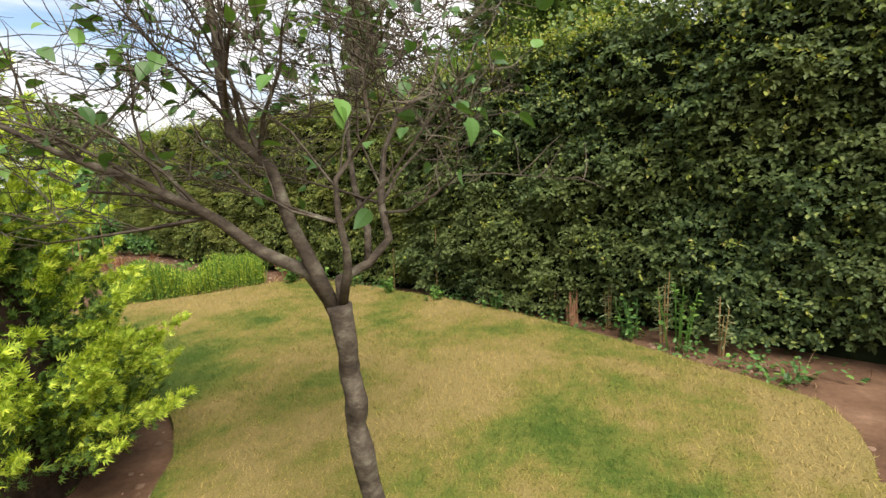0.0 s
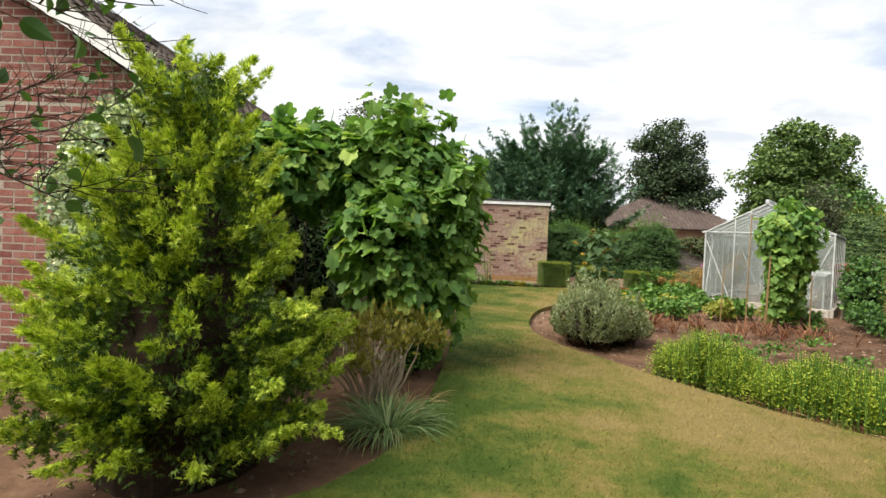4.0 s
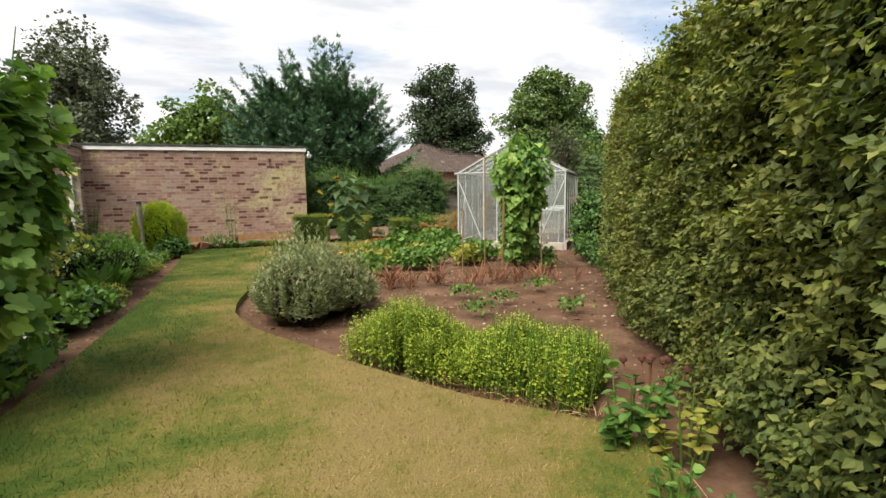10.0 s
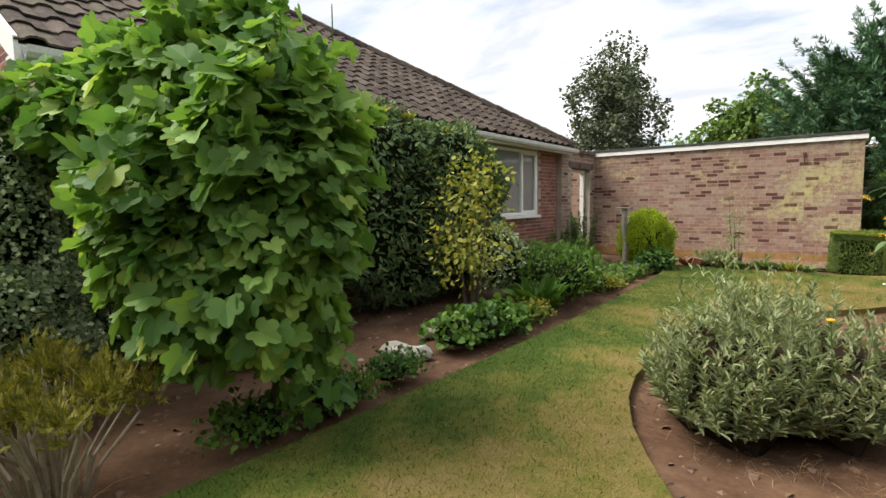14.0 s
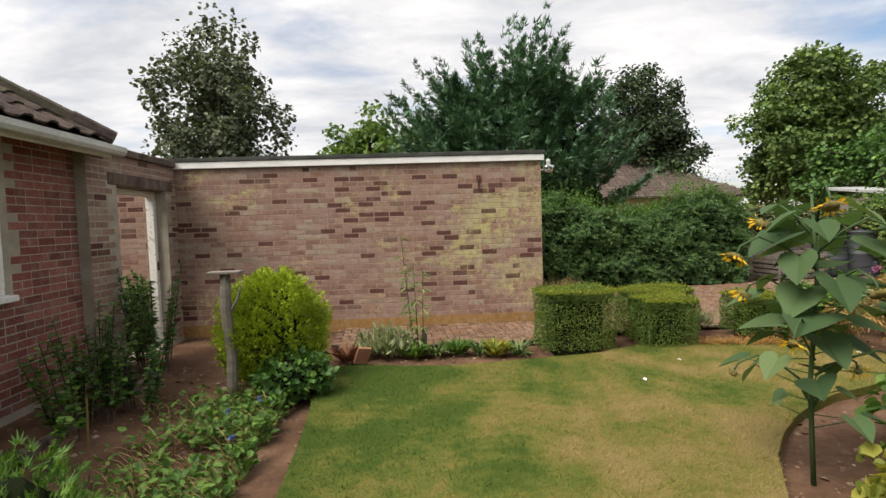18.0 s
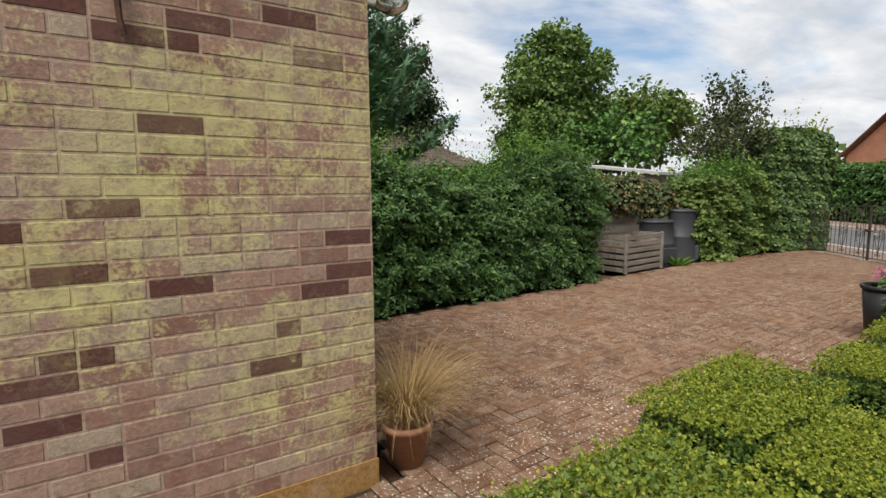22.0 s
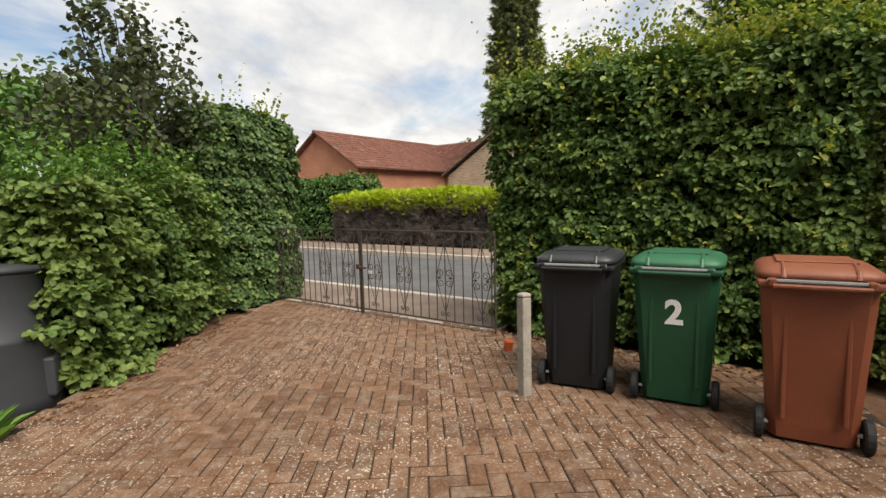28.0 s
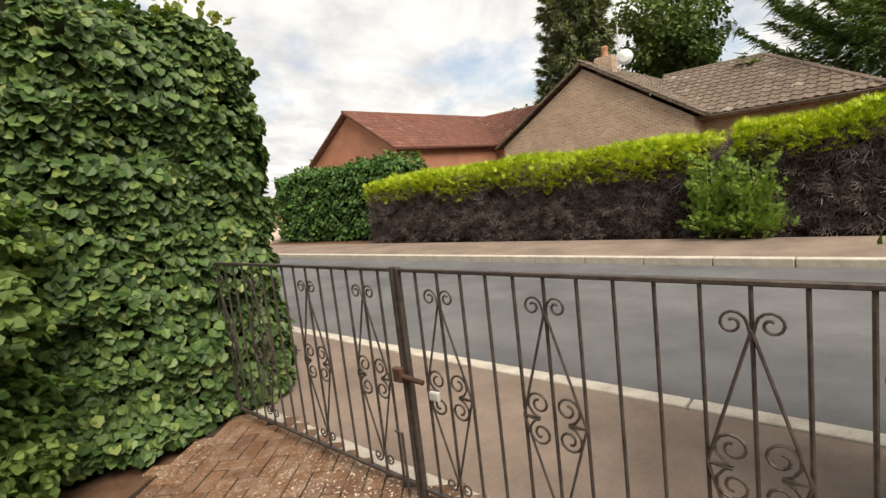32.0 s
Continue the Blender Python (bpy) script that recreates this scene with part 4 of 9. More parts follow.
def glass_material(name, tint, rough=0.03, haze=0.0):
    m, n, k, b = material(name, rough)
    b.inputs["Base Color"].default_value = (*tint, 1)
    b.inputs["Transmission Weight"].default_value = 1.0
    b.inputs["IOR"].default_value = 1.05
    if haze:
        d = n.new("ShaderNodeBsdfDiffuse"); d.inputs["Color"].default_value = (0.27, 0.29, 0.28, 1)
        mix = n.new("ShaderNodeMixShader")
        dirt = ramp_of(n, k, noise_fac(n, k, 2.5, 5.0, 0.7, "World"), [(0.3, (haze * 0.5,) * 3), (0.75, (haze * 1.5,) * 3)])
        k.new(dirt, mix.inputs[0]); k.new(b.outputs[0], mix.inputs[1]); k.new(d.outputs[0], mix.inputs[2])
        gl = n.new("ShaderNodeBsdfGlossy"); gl.inputs["Roughness"].default_value = 0.04
        mix2 = n.new("ShaderNodeMixShader")
        lw = n.new("ShaderNodeFresnel"); lw.inputs["IOR"].default_value = 1.5
        k.new(lw.outputs[0], mix2.inputs[0]); k.new(mix.outputs[0], mix2.inputs[1]); k.new(gl.outputs[0], mix2.inputs[2])
        k.new(mix2.outputs[0], n["Material Output"].inputs["Surface"])
    return m


PANE = plain("window_pane_dark", [(0.3, (0.06, 0.07, 0.07)), (0.7, (0.11, 0.12, 0.12))], 1.0, 0.04, 0.0, 0.0, spec=0.9)
BLIND = plain("window_blind", [(0.3, (0.17, 0.18, 0.18)), (0.7, (0.26, 0.27, 0.27))], 1.0, 0.08, 0.0, 0.0, spec=0.8)


def window(name, width, height, m, bars, pane, label):
    """A white casement in its wall: x along the wall, y out of it, from the sill up."""
    w = thing(name, label, "window", m, kind="structure")
    t = 0.055
    part("window_frame", box_bm(0, width, -0.09, -0.01, 0, t, 0.005), WHITE, w)
    part("window_frame", box_bm(0, width, -0.09, -0.01, height - t, height, 0.005), WHITE, w)
    for x in (0, *bars, width - t):
        part("window_frame", box_bm(x, x + t, -0.088, -0.006, t, height - t, 0.005), WHITE, w)
    xs = [0, *bars, width - t]
    for a, b in zip(xs, xs[1:]):
        part("pane", box_bm(a + t - 0.01, b + 0.01, -0.06, -0.05, t - 0.01, height - t + 0.01), pane, w)
        if b - a < 0.75:
            for x0, x1, z0, z1 in ((a + t, b, t, t + 0.035), (a + t, b, height - t - 0.035, height - t), (a + t, a + t + 0.035, t + 0.035, height - t - 0.035), (b - 0.035, b, t + 0.035, height - t - 0.035)):
                part("sash", box_bm(x0, x1, -0.047, -0.012, z0, z1, 0.004), WHITE, w)
    part("window_sill", box_bm(-0.06, width + 0.06, -0.1, 0.06, -0.06, -0.004, 0.008), WHITE, w, "white painted sill")
    return w




def east(y, z, out=0.0, x=WX):
    """A frame on a wall that faces +x: local x runs to +y... mirrored so that local y points out."""
    return Matrix(((0, 1, 0, x + out), (-1, 0, 0, y), (0, 0, 1, z), (0, 0, 0, 1)))


# the wall's openings are set in shallow reveals
window("window_1", 2.35, 1.3, east(-2.98, 1.02, 0.035), (0.62, 1.66), BLIND, "white upvc casement window with pale blinds")
window("window_2", 1.0, 1.05, east(-9.21, 0.83, 0.035), (0.5,), PANE, "white framed bungalow window behind the vine")
GABLE_Y = HY0
gable = thing("wall_gable", "red brick gable end of the bungalow with white bargeboards", "wall", kind="structure")
bm = holed_bm(5.6, 0.24, -0.1, 2.44, ((2.09, 3.66, 0.8, 2.2),))
bmesh.ops.translate(bm, verts=bm.verts, vec=(-11.0, GABLE_Y, 0))
a = [bm.verts.new((x, y, z)) for y in (GABLE_Y, GABLE_Y + 0.24) for x, z in ((WX, 2.44), (RX, 4.25), (-11.0, 2.44))]
for f in ((0, 1, 2), (5, 4, 3), (0, 3, 4, 1), (1, 4, 5, 2)):
    bm.faces.new([a[i] for i in f])
part("masonry", bm, MORTAR, gable)
window("window_3", 1.55, 1.35, pose(-7.35, GABLE_Y - 0.03, 0.83, 0, 0, 180), (0.75,), PANE, "white framed window in the gable end")
part("lintel", box_bm(-9.05, -7.2, GABLE_Y - 0.04, GABLE_Y + 0.02, 2.2, 2.34, 0.006), WHITE, gable, "white painted lintel")
# bargeboards along the verges
for x1, z1 in ((EAVE, ez - 0.02), (-11.4, ez - 0.02)):
    bm = bmesh.new()
    up = Vector((0, 0, 0.2))
    p0, p1 = Vector((x1, -11.552, z1 - 0.13)), Vector((RX, -11.552, RZ - 0.14))
    v = [bm.verts.new(q + o + Vector((0, t, 0))) for t in (0, 0.03) for q, o in ((p0, Vector()), (p1, Vector()), (p1, up), (p0, up))]
    for f in ((0, 1, 2, 3), (7, 6, 5, 4), (0, 4, 5, 1), (1, 5, 6, 2), (2, 6, 7, 3), (3, 7, 4, 0)):
        bm.faces.new([v[i] for i in f])
    bmesh.ops.recalc_face_normals(bm, faces=bm.faces)
    part("bargeboard", bm, WHITE, roof, "white painted bargeboard")
part("soffit", box_bm(WX, EAVE - 0.03, -11.53, -1.84, 2.40, 2.425), WHITE, roof, "white soffit board")
part("fascia", box_bm(EAVE - 0.03, EAVE - 0.005, -11.53, -1.82, 2.31, 2.47, 0.004), WHITE, roof, "white fascia board")
bm = bmesh.new()
prof = [(0.0, 0.0), (0.0, -0.05), (0.02, -0.085), (0.055, -0.1), (0.09, -0.085), (0.11, -0.05), (0.11, 0.0), (0.1, 0.0), (0.1, -0.05), (0.055, -0.09), (0.01, -0.05), (0.01, 0.0)]
r0 = [bm.verts.new((EAVE + x, -11.5, 2.45 + z)) for x, z in prof]
r1 = [bm.verts.new((EAVE + x, -1.74, 2.43 + z)) for x, z in prof]
for i in range(len(prof)):
    bm.faces.new((r0[i], r0[(i + 1) % len(prof)], r1[(i + 1) % len(prof)], r1[i]))
part("gutter", bm, plain("gutter_plastic", [(0.3, (0.5, 0.5, 0.48)), (0.7, (0.66, 0.66, 0.63))], 3, 0.5, grain=0.1), roof, "grey-white plastic gutter")

# roof tiles: rolled concrete tiles, laid from the eave up
def tile_mesh(w=0.31, l=0.37):
    bm = bmesh.new()
    prof = [(0, 0.012), (0.05, 0.016), (0.085, 0.044), (0.13, 0.05), (0.175, 0.044), (0.205, 0.016), (w, 0.012)]
    lo = [bm.verts.new((x, 0, z + 0.022)) for x, z in prof]
    hi = [bm.verts.new((x, l, z - 0.004)) for x, z in prof]
    fr = [bm.verts.new((x, 0, z + 0.004)) for x, z in prof]
    for i in range(len(prof) - 1):
        bm.faces.new((lo[i], lo[i + 1], hi[i + 1], hi[i]))
        bm.faces.new((fr[i], fr[i + 1], lo[i + 1], lo[i]))
    me = bpy.data.meshes.new("tile")
    bm.to_mesh(me); bm.free()
    me.materials.append(TILE)
    return me


TILE_ME = tile_mesh()


def lay_tiles(parent, corner, along, up, outline, limit=300, name="tile", mat=None):
    """Tiles over a roof plane; outline is in metres along the eave and up the slope."""
    along, up = Vector(along).normalized(), Vector(up).normalized()
    nrm = along.cross(up)
    base = Matrix(((along.x, up.x, nrm.x, corner[0]), (along.y, up.y, nrm.y, corner[1]), (along.z, up.z, nrm.z, corner[2]), (0, 0, 0, 1)))
    o = np.array(outline)
    w, l = 0.30, 0.335
    cells = [(i * w, j * l) for j in range(int(o[:, 1].max() / l) + 1) for i in range(int(o[:, 0].max() / w) + 1)]
    ok = inside(np.array([(x + 0.15, y + 0.12) for x, y in cells]), outline)
    cells = [c for c, k in zip(cells, ok) if k]
    g = random.Random(5)
    tv = np.array([v.co for v in TILE_ME.vertices]); tf = np.array([p.vertices[:] for p in TILE_ME.polygons])
    rest = []
    for i, (x, y) in enumerate(cells):
        m = base @ pose(x, y, g.uniform(0, 0.006), 0, 0, g.uniform(-0.8, 0.8))
        if i < limit:
            ob = new(name, TILE_ME)
            ob.parent = parent
            ob.matrix_basis = m
        else:
            mm = np.array(m)
            rest.append((tv @ mm[:3, :3].T + mm[:3, 3], tf))
    if rest:
        array_part("tiling", *join(rest), mat or TILE, parent, kind="stuff")


slope = Vector((PX - EAVE, 0, PZ - ez))
sl = slope.length
k7 = (RX - EAVE) / (PX - EAVE) * sl
lay_tiles(roof, (EAVE, -11.55, ez), (0, 1, 0), slope, [(0, 0), (9.75, 0), (9.75 - 3.8, sl), (4.25, sl), (4.25, k7), (0, k7)], 300)
for m0, m1 in (((EAVE, -1.8, ez), (PX, -5.6, PZ)), ((PX, -5.6, PZ), (PX, -7.3, PZ)), ((RX, -7.3, RZ), (RX, -11.55, RZ))):
    a, b2 = Vector(m0), Vector(m1)
    n = max(2, int((b2 - a).length / 0.36))
    for i in range(n):
        p, q = a.lerp(b2, i / n), a.lerp(b2, (i + 1.06) / n)
        part("ridge_tile", tube_bm([p + Vector((0, 0, 0.03)), q + Vector((0, 0, 0.05))], [0.105, 0.1], 8), TILE, roof)

# open doorway in the link wall, its frame set back in the reveal
door = thing("door_1", "open doorway with a peeling white timber frame", "door frame", kind="structure")
part("door_jamb", box_bm(LX - 0.24, LX - 0.14, -0.375, -0.303, 0, 2.05, 0.005), PEELING, door, "peeling white post")
part("door_jamb", box_bm(LX - 0.24, LX - 0.14, -1.437, -1.37, 0, 2.05, 0.005), PEELING, door, "peeling white post")
part("door_head", box_bm(LX - 0.24, LX - 0.14, -1.37, -0.375, 1.985, 2.05, 0.005), PEELING, door, "peeling white head")
part("latch_keep", box_bm(LX - 0.139, LX - 0.128, -0.36, -0.325, 0.98, 1.1, 0.002), RUST, door, "rusty latch plate")
part("lintel", box_bm(LX - 0.02, LX + 0.012, -1.6, -0.12, 2.061, 2.2, 0.008), STAINED, link_wall, "dark stained concrete lintel")
part("coping", box_bm(LX - 0.3, LX + 0.05, HY1 - 0.03, -0.066, 2.4, 2.49, 0.012), STAINED, link_wall, "dark stained concrete edge")
lampw = thing("security_lamp", "round glass security lamp on the garage corner", "lamp", pose(0.11, -0.02, 2.27))
part("bracket", tube_bm([(-0.11, 0.05, -0.02), (0.0, 0.03, -0.03), (0.02, 0.0, -0.02)], 0.012, 8), ALU, lampw)
part("shade", lathe_bm([(0.02, 0.05), (0.075, 0.035), (0.085, 0.0), (0.07, -0.045), (0.03, -0.07), (0.0, -0.075)], 16), glass_material("lamp_glass", (0.85, 0.87, 0.88), 0.1, 0.35), lampw, "clear glass bowl", True)
part("holder", lathe_bm([(0.03, 0.04), (0.034, 0.1), (0.02, 0.13), (0.0, 0.135)], 12), ALU, lampw)
hook = thing("wall_hook", "rusty iron bracket fixed high on the garage wall", "hook", pose(-0.93, -0.012, 2.0))
part("stem", tube_bm([(0, 0, 0.16), (-0.005, -0.03, 0.1), (0.0, -0.02, 0.0), (0.01, -0.015, -0.05)], 0.011, 6), RUST, hook)
part("plate", box_bm(-0.03, 0.03, -0.012, 0.0, 0.1, 0.19, 0.003), RUST, hook)

# ---------------------------------------------------------------- paving
PAVER = brick_material("paver", [(0.0, (0.105, 0.054, 0.032)), (0.4, (0.14, 0.075, 0.043)), (0.8, (0.172, 0.095, 0.056)), (1.0, (0.134, 0.083, 0.053))], 0.0, 0.3, 0.9)


def paver_shape(l, w):
    e, b = 0.0038, 0.007
    x0, x1, y0, y1 = e, l - e, e, w - e
    v = [(x0, y0, -0.03), (x1, y0, -0.03), (x1, y1, -0.03), (x0, y1, -0.03), (x0, y0, -0.006), (x1, y0, -0.006), (x1, y1, -0.006), (x0, y1, -0.006),
         (x0 + b, y0 + b, 0), (x1 - b, y0 + b, 0), (x1 - b, y1 - b, 0), (x0 + b, y1 - b, 0)]
    f = [(8, 9, 10, 11)] + [(a, (a + 1) % 4, 4 + (a + 1) % 4, 4 + a) for a in range(4)] + [(4 + a, 4 + (a + 1) % 4, 8 + (a + 1) % 4, 8 + a) for a in range(4)]
    return v, f


PAV_ME = []
for l, w in ((0.2, 0.1), (0.1, 0.2)):
    me = bpy.data.meshes.new("paver")
    v, f = paver_shape(l, w)
    me.from_pydata(v, [], f)
    me.shade_flat()
    me.materials.append(PAVER)
    PAV_ME.append((me, np.array(v), np.array(f)))


def herringbone(parent, outline, turn, near, seed):
    o = np.array(outline)
    g = random.Random(seed)
    c, s = math.cos(turn), math.sin(turn)
    local = np.stack([o[:, 0] * c + o[:, 1] * s, -o[:, 0] * s + o[:, 1] * c], 1)
    lo, hi = local.min(0) - 0.3, local.max(0) + 0.3
    cells, kinds = [], []
    a = 0.1
    for i in range(int((hi[0] - lo[0]) / a)):
        for j in range(int((hi[1] - lo[1]) / a)):
            k = (i - j) % 4
            if k == 0:
                cells.append((lo[0] + i * a, lo[1] + j * a)); kinds.append(0)
            elif k == 3:
                cells.append((lo[0] + i * a, lo[1] + j * a)); kinds.append(1)
    cells, kinds = np.array(cells), np.array(kinds)
    mid = cells + np.where(kinds[:, None] == 0, [[0.1, 0.05]], [[0.05, 0.1]])
    wx = np.stack([mid[:, 0] * c - mid[:, 1] * s, mid[:, 0] * s + mid[:, 1] * c], 1)
    ok = inside(wx, outline)
    rest, made = [], 0
    for (x, y), kd, p in zip(cells[ok], kinds[ok], wx[ok]):
        z = g.uniform(-0.003, 0.003) + 0.004
        m = Matrix.Rotation(turn, 4, "Z") @ pose(x, y, z, g.uniform(-0.5, 0.5), g.uniform(-0.5, 0.5), g.uniform(-0.5, 0.5))
        me, v, f = PAV_ME[kd]
        if made < 300 and near(p):
            ob = new("paver", me); ob.parent = parent; ob.matrix_basis = m
            made += 1
        else:
            mm = np.array(m)
            rest.append((v @ mm[:3, :3].T + mm[:3, 3], f))
    array_part("paving", *join(rest), PAVER, parent, kind="stuff")


herringbone(drive, DRIVE, radians(3), lambda p: 2.6 < p[0] < 5.6 and -0.5 < p[1] < 1.4, 3)

# brickwork
brick_wall(garage, 5.4, 0.13, 2.385, GARAGE_M, GARAGE_BRICK, near=lambda x, z: x > 4.0 and z > 0.2, seed=1)
brick_wall(garage, 2.7, 0.0, 2.385, pose(-8.1, 0.0, 0.0), GARAGE_BRICK, seed=6)
brick_wall(garage_side, 5.5, 0.0, 2.385, Matrix(((0, -1, 0, 0), (1, 0, 0, 0), (0, 0, 1, 0), (0, 0, 0, 1))), GARAGE_BRICK, seed=2)
brick_wall(house_wall, HY1 - HY0, 0.0, 2.42, EASTM, HOUSE_BRICK, holes=EAST_HOLES, near=lambda x, z: x > 6.6 and 0.1 < z, seed=3)
brick_wall(link_wall, -HY1, 0.0, 2.4, LINKM, GARAGE_BRICK, holes=LINK_HOLES, seed=4)
brick_wall(gable, 5.6, 0.0, 2.42, pose(-11.0, GABLE_Y, 0), HOUSE_BRICK, holes=((1.95, 3.8, 0.74, 2.34),), seed=5)
for r in range(23):
    z = 2.42 + r * 0.075
    x0, x1 = RX - (4.22 - z) / 1.8 * 2.75, RX + (4.22 - z) / 1.8 * 2.75
    if x1 - x0 > 0.3:
        brick_wall(gable, x1 - x0, z, z + 0.076, pose(x0, GABLE_Y, 0), HOUSE_BRICK, seed=50 + r)

# ---------------------------------------------------------------- plants
def blob_mesh(center, radii, seed, rough=0.18, detail=3):
    bm = bmesh.new()
    bmesh.ops.create_icosphere(bm, subdivisions=detail, radius=1.0)
    co = np.array([v.co for v in bm.verts])
    w = 1 + rough * (waves(co, 1.1, seed) * 0.6 + waves(co, 0.5, seed + 1) * 0.4)
    for v, c, k in zip(bm.verts, co, w):
        v.co = Vector((center[0] + c[0] * radii[0] * k, center[1] + c[1] * radii[1] * k, max(center[2] + c[2] * radii[2] * k, -0.09)))
    return bm


def shell_points(g, n, center, radii, seed, depth=0.35, rough=0.18, low=-1.0):
    """Points in the outer layer of an uneven ellipsoid, and the way out at each."""
    d = unit(g.normal(size=(n, 3)))
    d = d[d[:, 2] > low]
    w = 1 + rough * (waves(d, 1.1, seed) * 0.6 + waves(d, 0.5, seed + 1) * 0.4)
    r = w * (1 - depth * g.random(len(d)) ** 1.8)
    p = np.array(center) + d * np.array(radii) * r[:, None]
    q = unit(d / np.array(radii))
    keep = p[:, 2] > 0.02
    return p[keep], q[keep]


def shrub(name, label, category, lobes, leaf, mat, size, count, seed, core=SHADE_CORE, droop=0.2, spread=0.5, wide=1.0, rough=0.2, core_size=0.78, depth=0.35, lift=0.3, stems=0, group="", up=0.5):
    """A leafy mass of one or more uneven ellipsoids (center, radii) on stems."""
    g = np.random.default_rng(seed)
    base = lobes[0][0]
    root = thing(name, label, category, pose(base[0], base[1], 0), group)
    sh = np.array([base[0], base[1], 0])
    vol = [r[0] * r[1] + r[1] * r[2] + r[0] * r[2] for _, r in lobes]
    chunks = []
    for i, ((c, r), a) in enumerate(zip(lobes, vol)):
        c = np.array(c) - sh
        # each lobe's core carries the shade behind its leaves as colour
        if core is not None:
            part("dark_core", blob_mesh(c, np.array(r) * core_size, seed + i, rough), core, root)
        p, q = shell_points(g, int(count * a / sum(vol)), c, r, seed + i, depth, rough)
        way = q * 0.6 + UP * lift + DOWN * droop * 1.5
        chunks.append(scatter(leaf, p, way, q + UP * up, size * g.uniform(0.6, 1.25, len(p)), g, spread, wide))
    v, f = join(chunks)
    array_part("foliage", v, f, mat, root, kind="stuff")
    for i in range(stems):
        a = g.uniform(0, 6.28)
        c, r = lobes[0]
        e = (math.cos(a) * r[0] * 0.5, math.sin(a) * r[1] * 0.5, c[2])
        part("stem", tube_bm([(math.cos(a) * 0.05, math.sin(a) * 0.05, -0.09), (e[0] * 0.5, e[1] * 0.5, c[2] * 0.5), e], [0.018, 0.013, 0.007], 5), BARK, root)
    return root


def tree(name, label, pos, height, trunk_r, crown, leaf, mat, size, clumps, per, seed, clump_r=0.9, fork=0.35, droop=0.3, limbs=9, flat=0.7, wide=1.1, bark=BARK):
    """A trunk with limbs, and clumps of leaves about points in the crown's ellipsoids."""
    g = np.random.default_rng(seed)
    root = thing(name, label, "tree", pose(*pos))
    pts, rad = [(0, 0, -0.1)], [trunk_r * 1.25]
    top = height * 0.86
    for i in range(1, 7):
        k = i / 6
        pts.append((math.sin(i * 1.3 + seed) * 0.10 * k, math.cos(i * 1.7 + seed) * 0.10 * k, top * k)); rad.append(trunk_r * (1 - 0.85 * k))
    part("trunk", tube_bm(pts, rad, 10), bark, root)
    cent = []
    vol = np.array([c[3] * c[4] * c[5] for c in crown])
    for c, n in zip(crown, np.maximum(1, (clumps * vol / vol.sum()).astype(int))):
        d = unit(g.normal(size=(n, 3)))
        r = g.random(n) ** 0.42
        cent.append(np.array(c[:3]) + d * np.array(c[3:]) * r[:, None])
    cent = np.concatenate(cent)
    for i in range(limbs):
        e = cent[g.integers(len(cent))]
        z0 = min(height * g.uniform(fork, 0.75), max(e[2] - 0.2, height * 0.2))
        mid = (e[0] * 0.45, e[1] * 0.45, z0 + (e[2] - z0) * 0.35)
        part("limb", tube_bm([(0, 0, z0), mid, tuple(e)], [trunk_r * 0.42, trunk_r * 0.26, trunk_r * 0.06], 6), bark, root)
    k = len(cent)
    rr = clump_r * g.uniform(0.6, 1.25, k)
    p = cent[:, None, :] + unit(g.normal(size=(k, per, 3))) * (g.random((k, per, 1)) ** 0.5) * rr[:, None, None] * np.array([1, 1, flat])
    q = unit(p - cent[:, None, :] + 0.001).reshape(-1, 3)
    p = p.reshape(-1, 3)
    v, f = scatter(leaf, p, q * 0.5 + DOWN * droop, q * 0.6 + UP, size * g.uniform(0.6, 1.3, len(p)), g, 0.45, wide)
    array_part("crown", v, f, mat, root, kind="stuff")
    return root


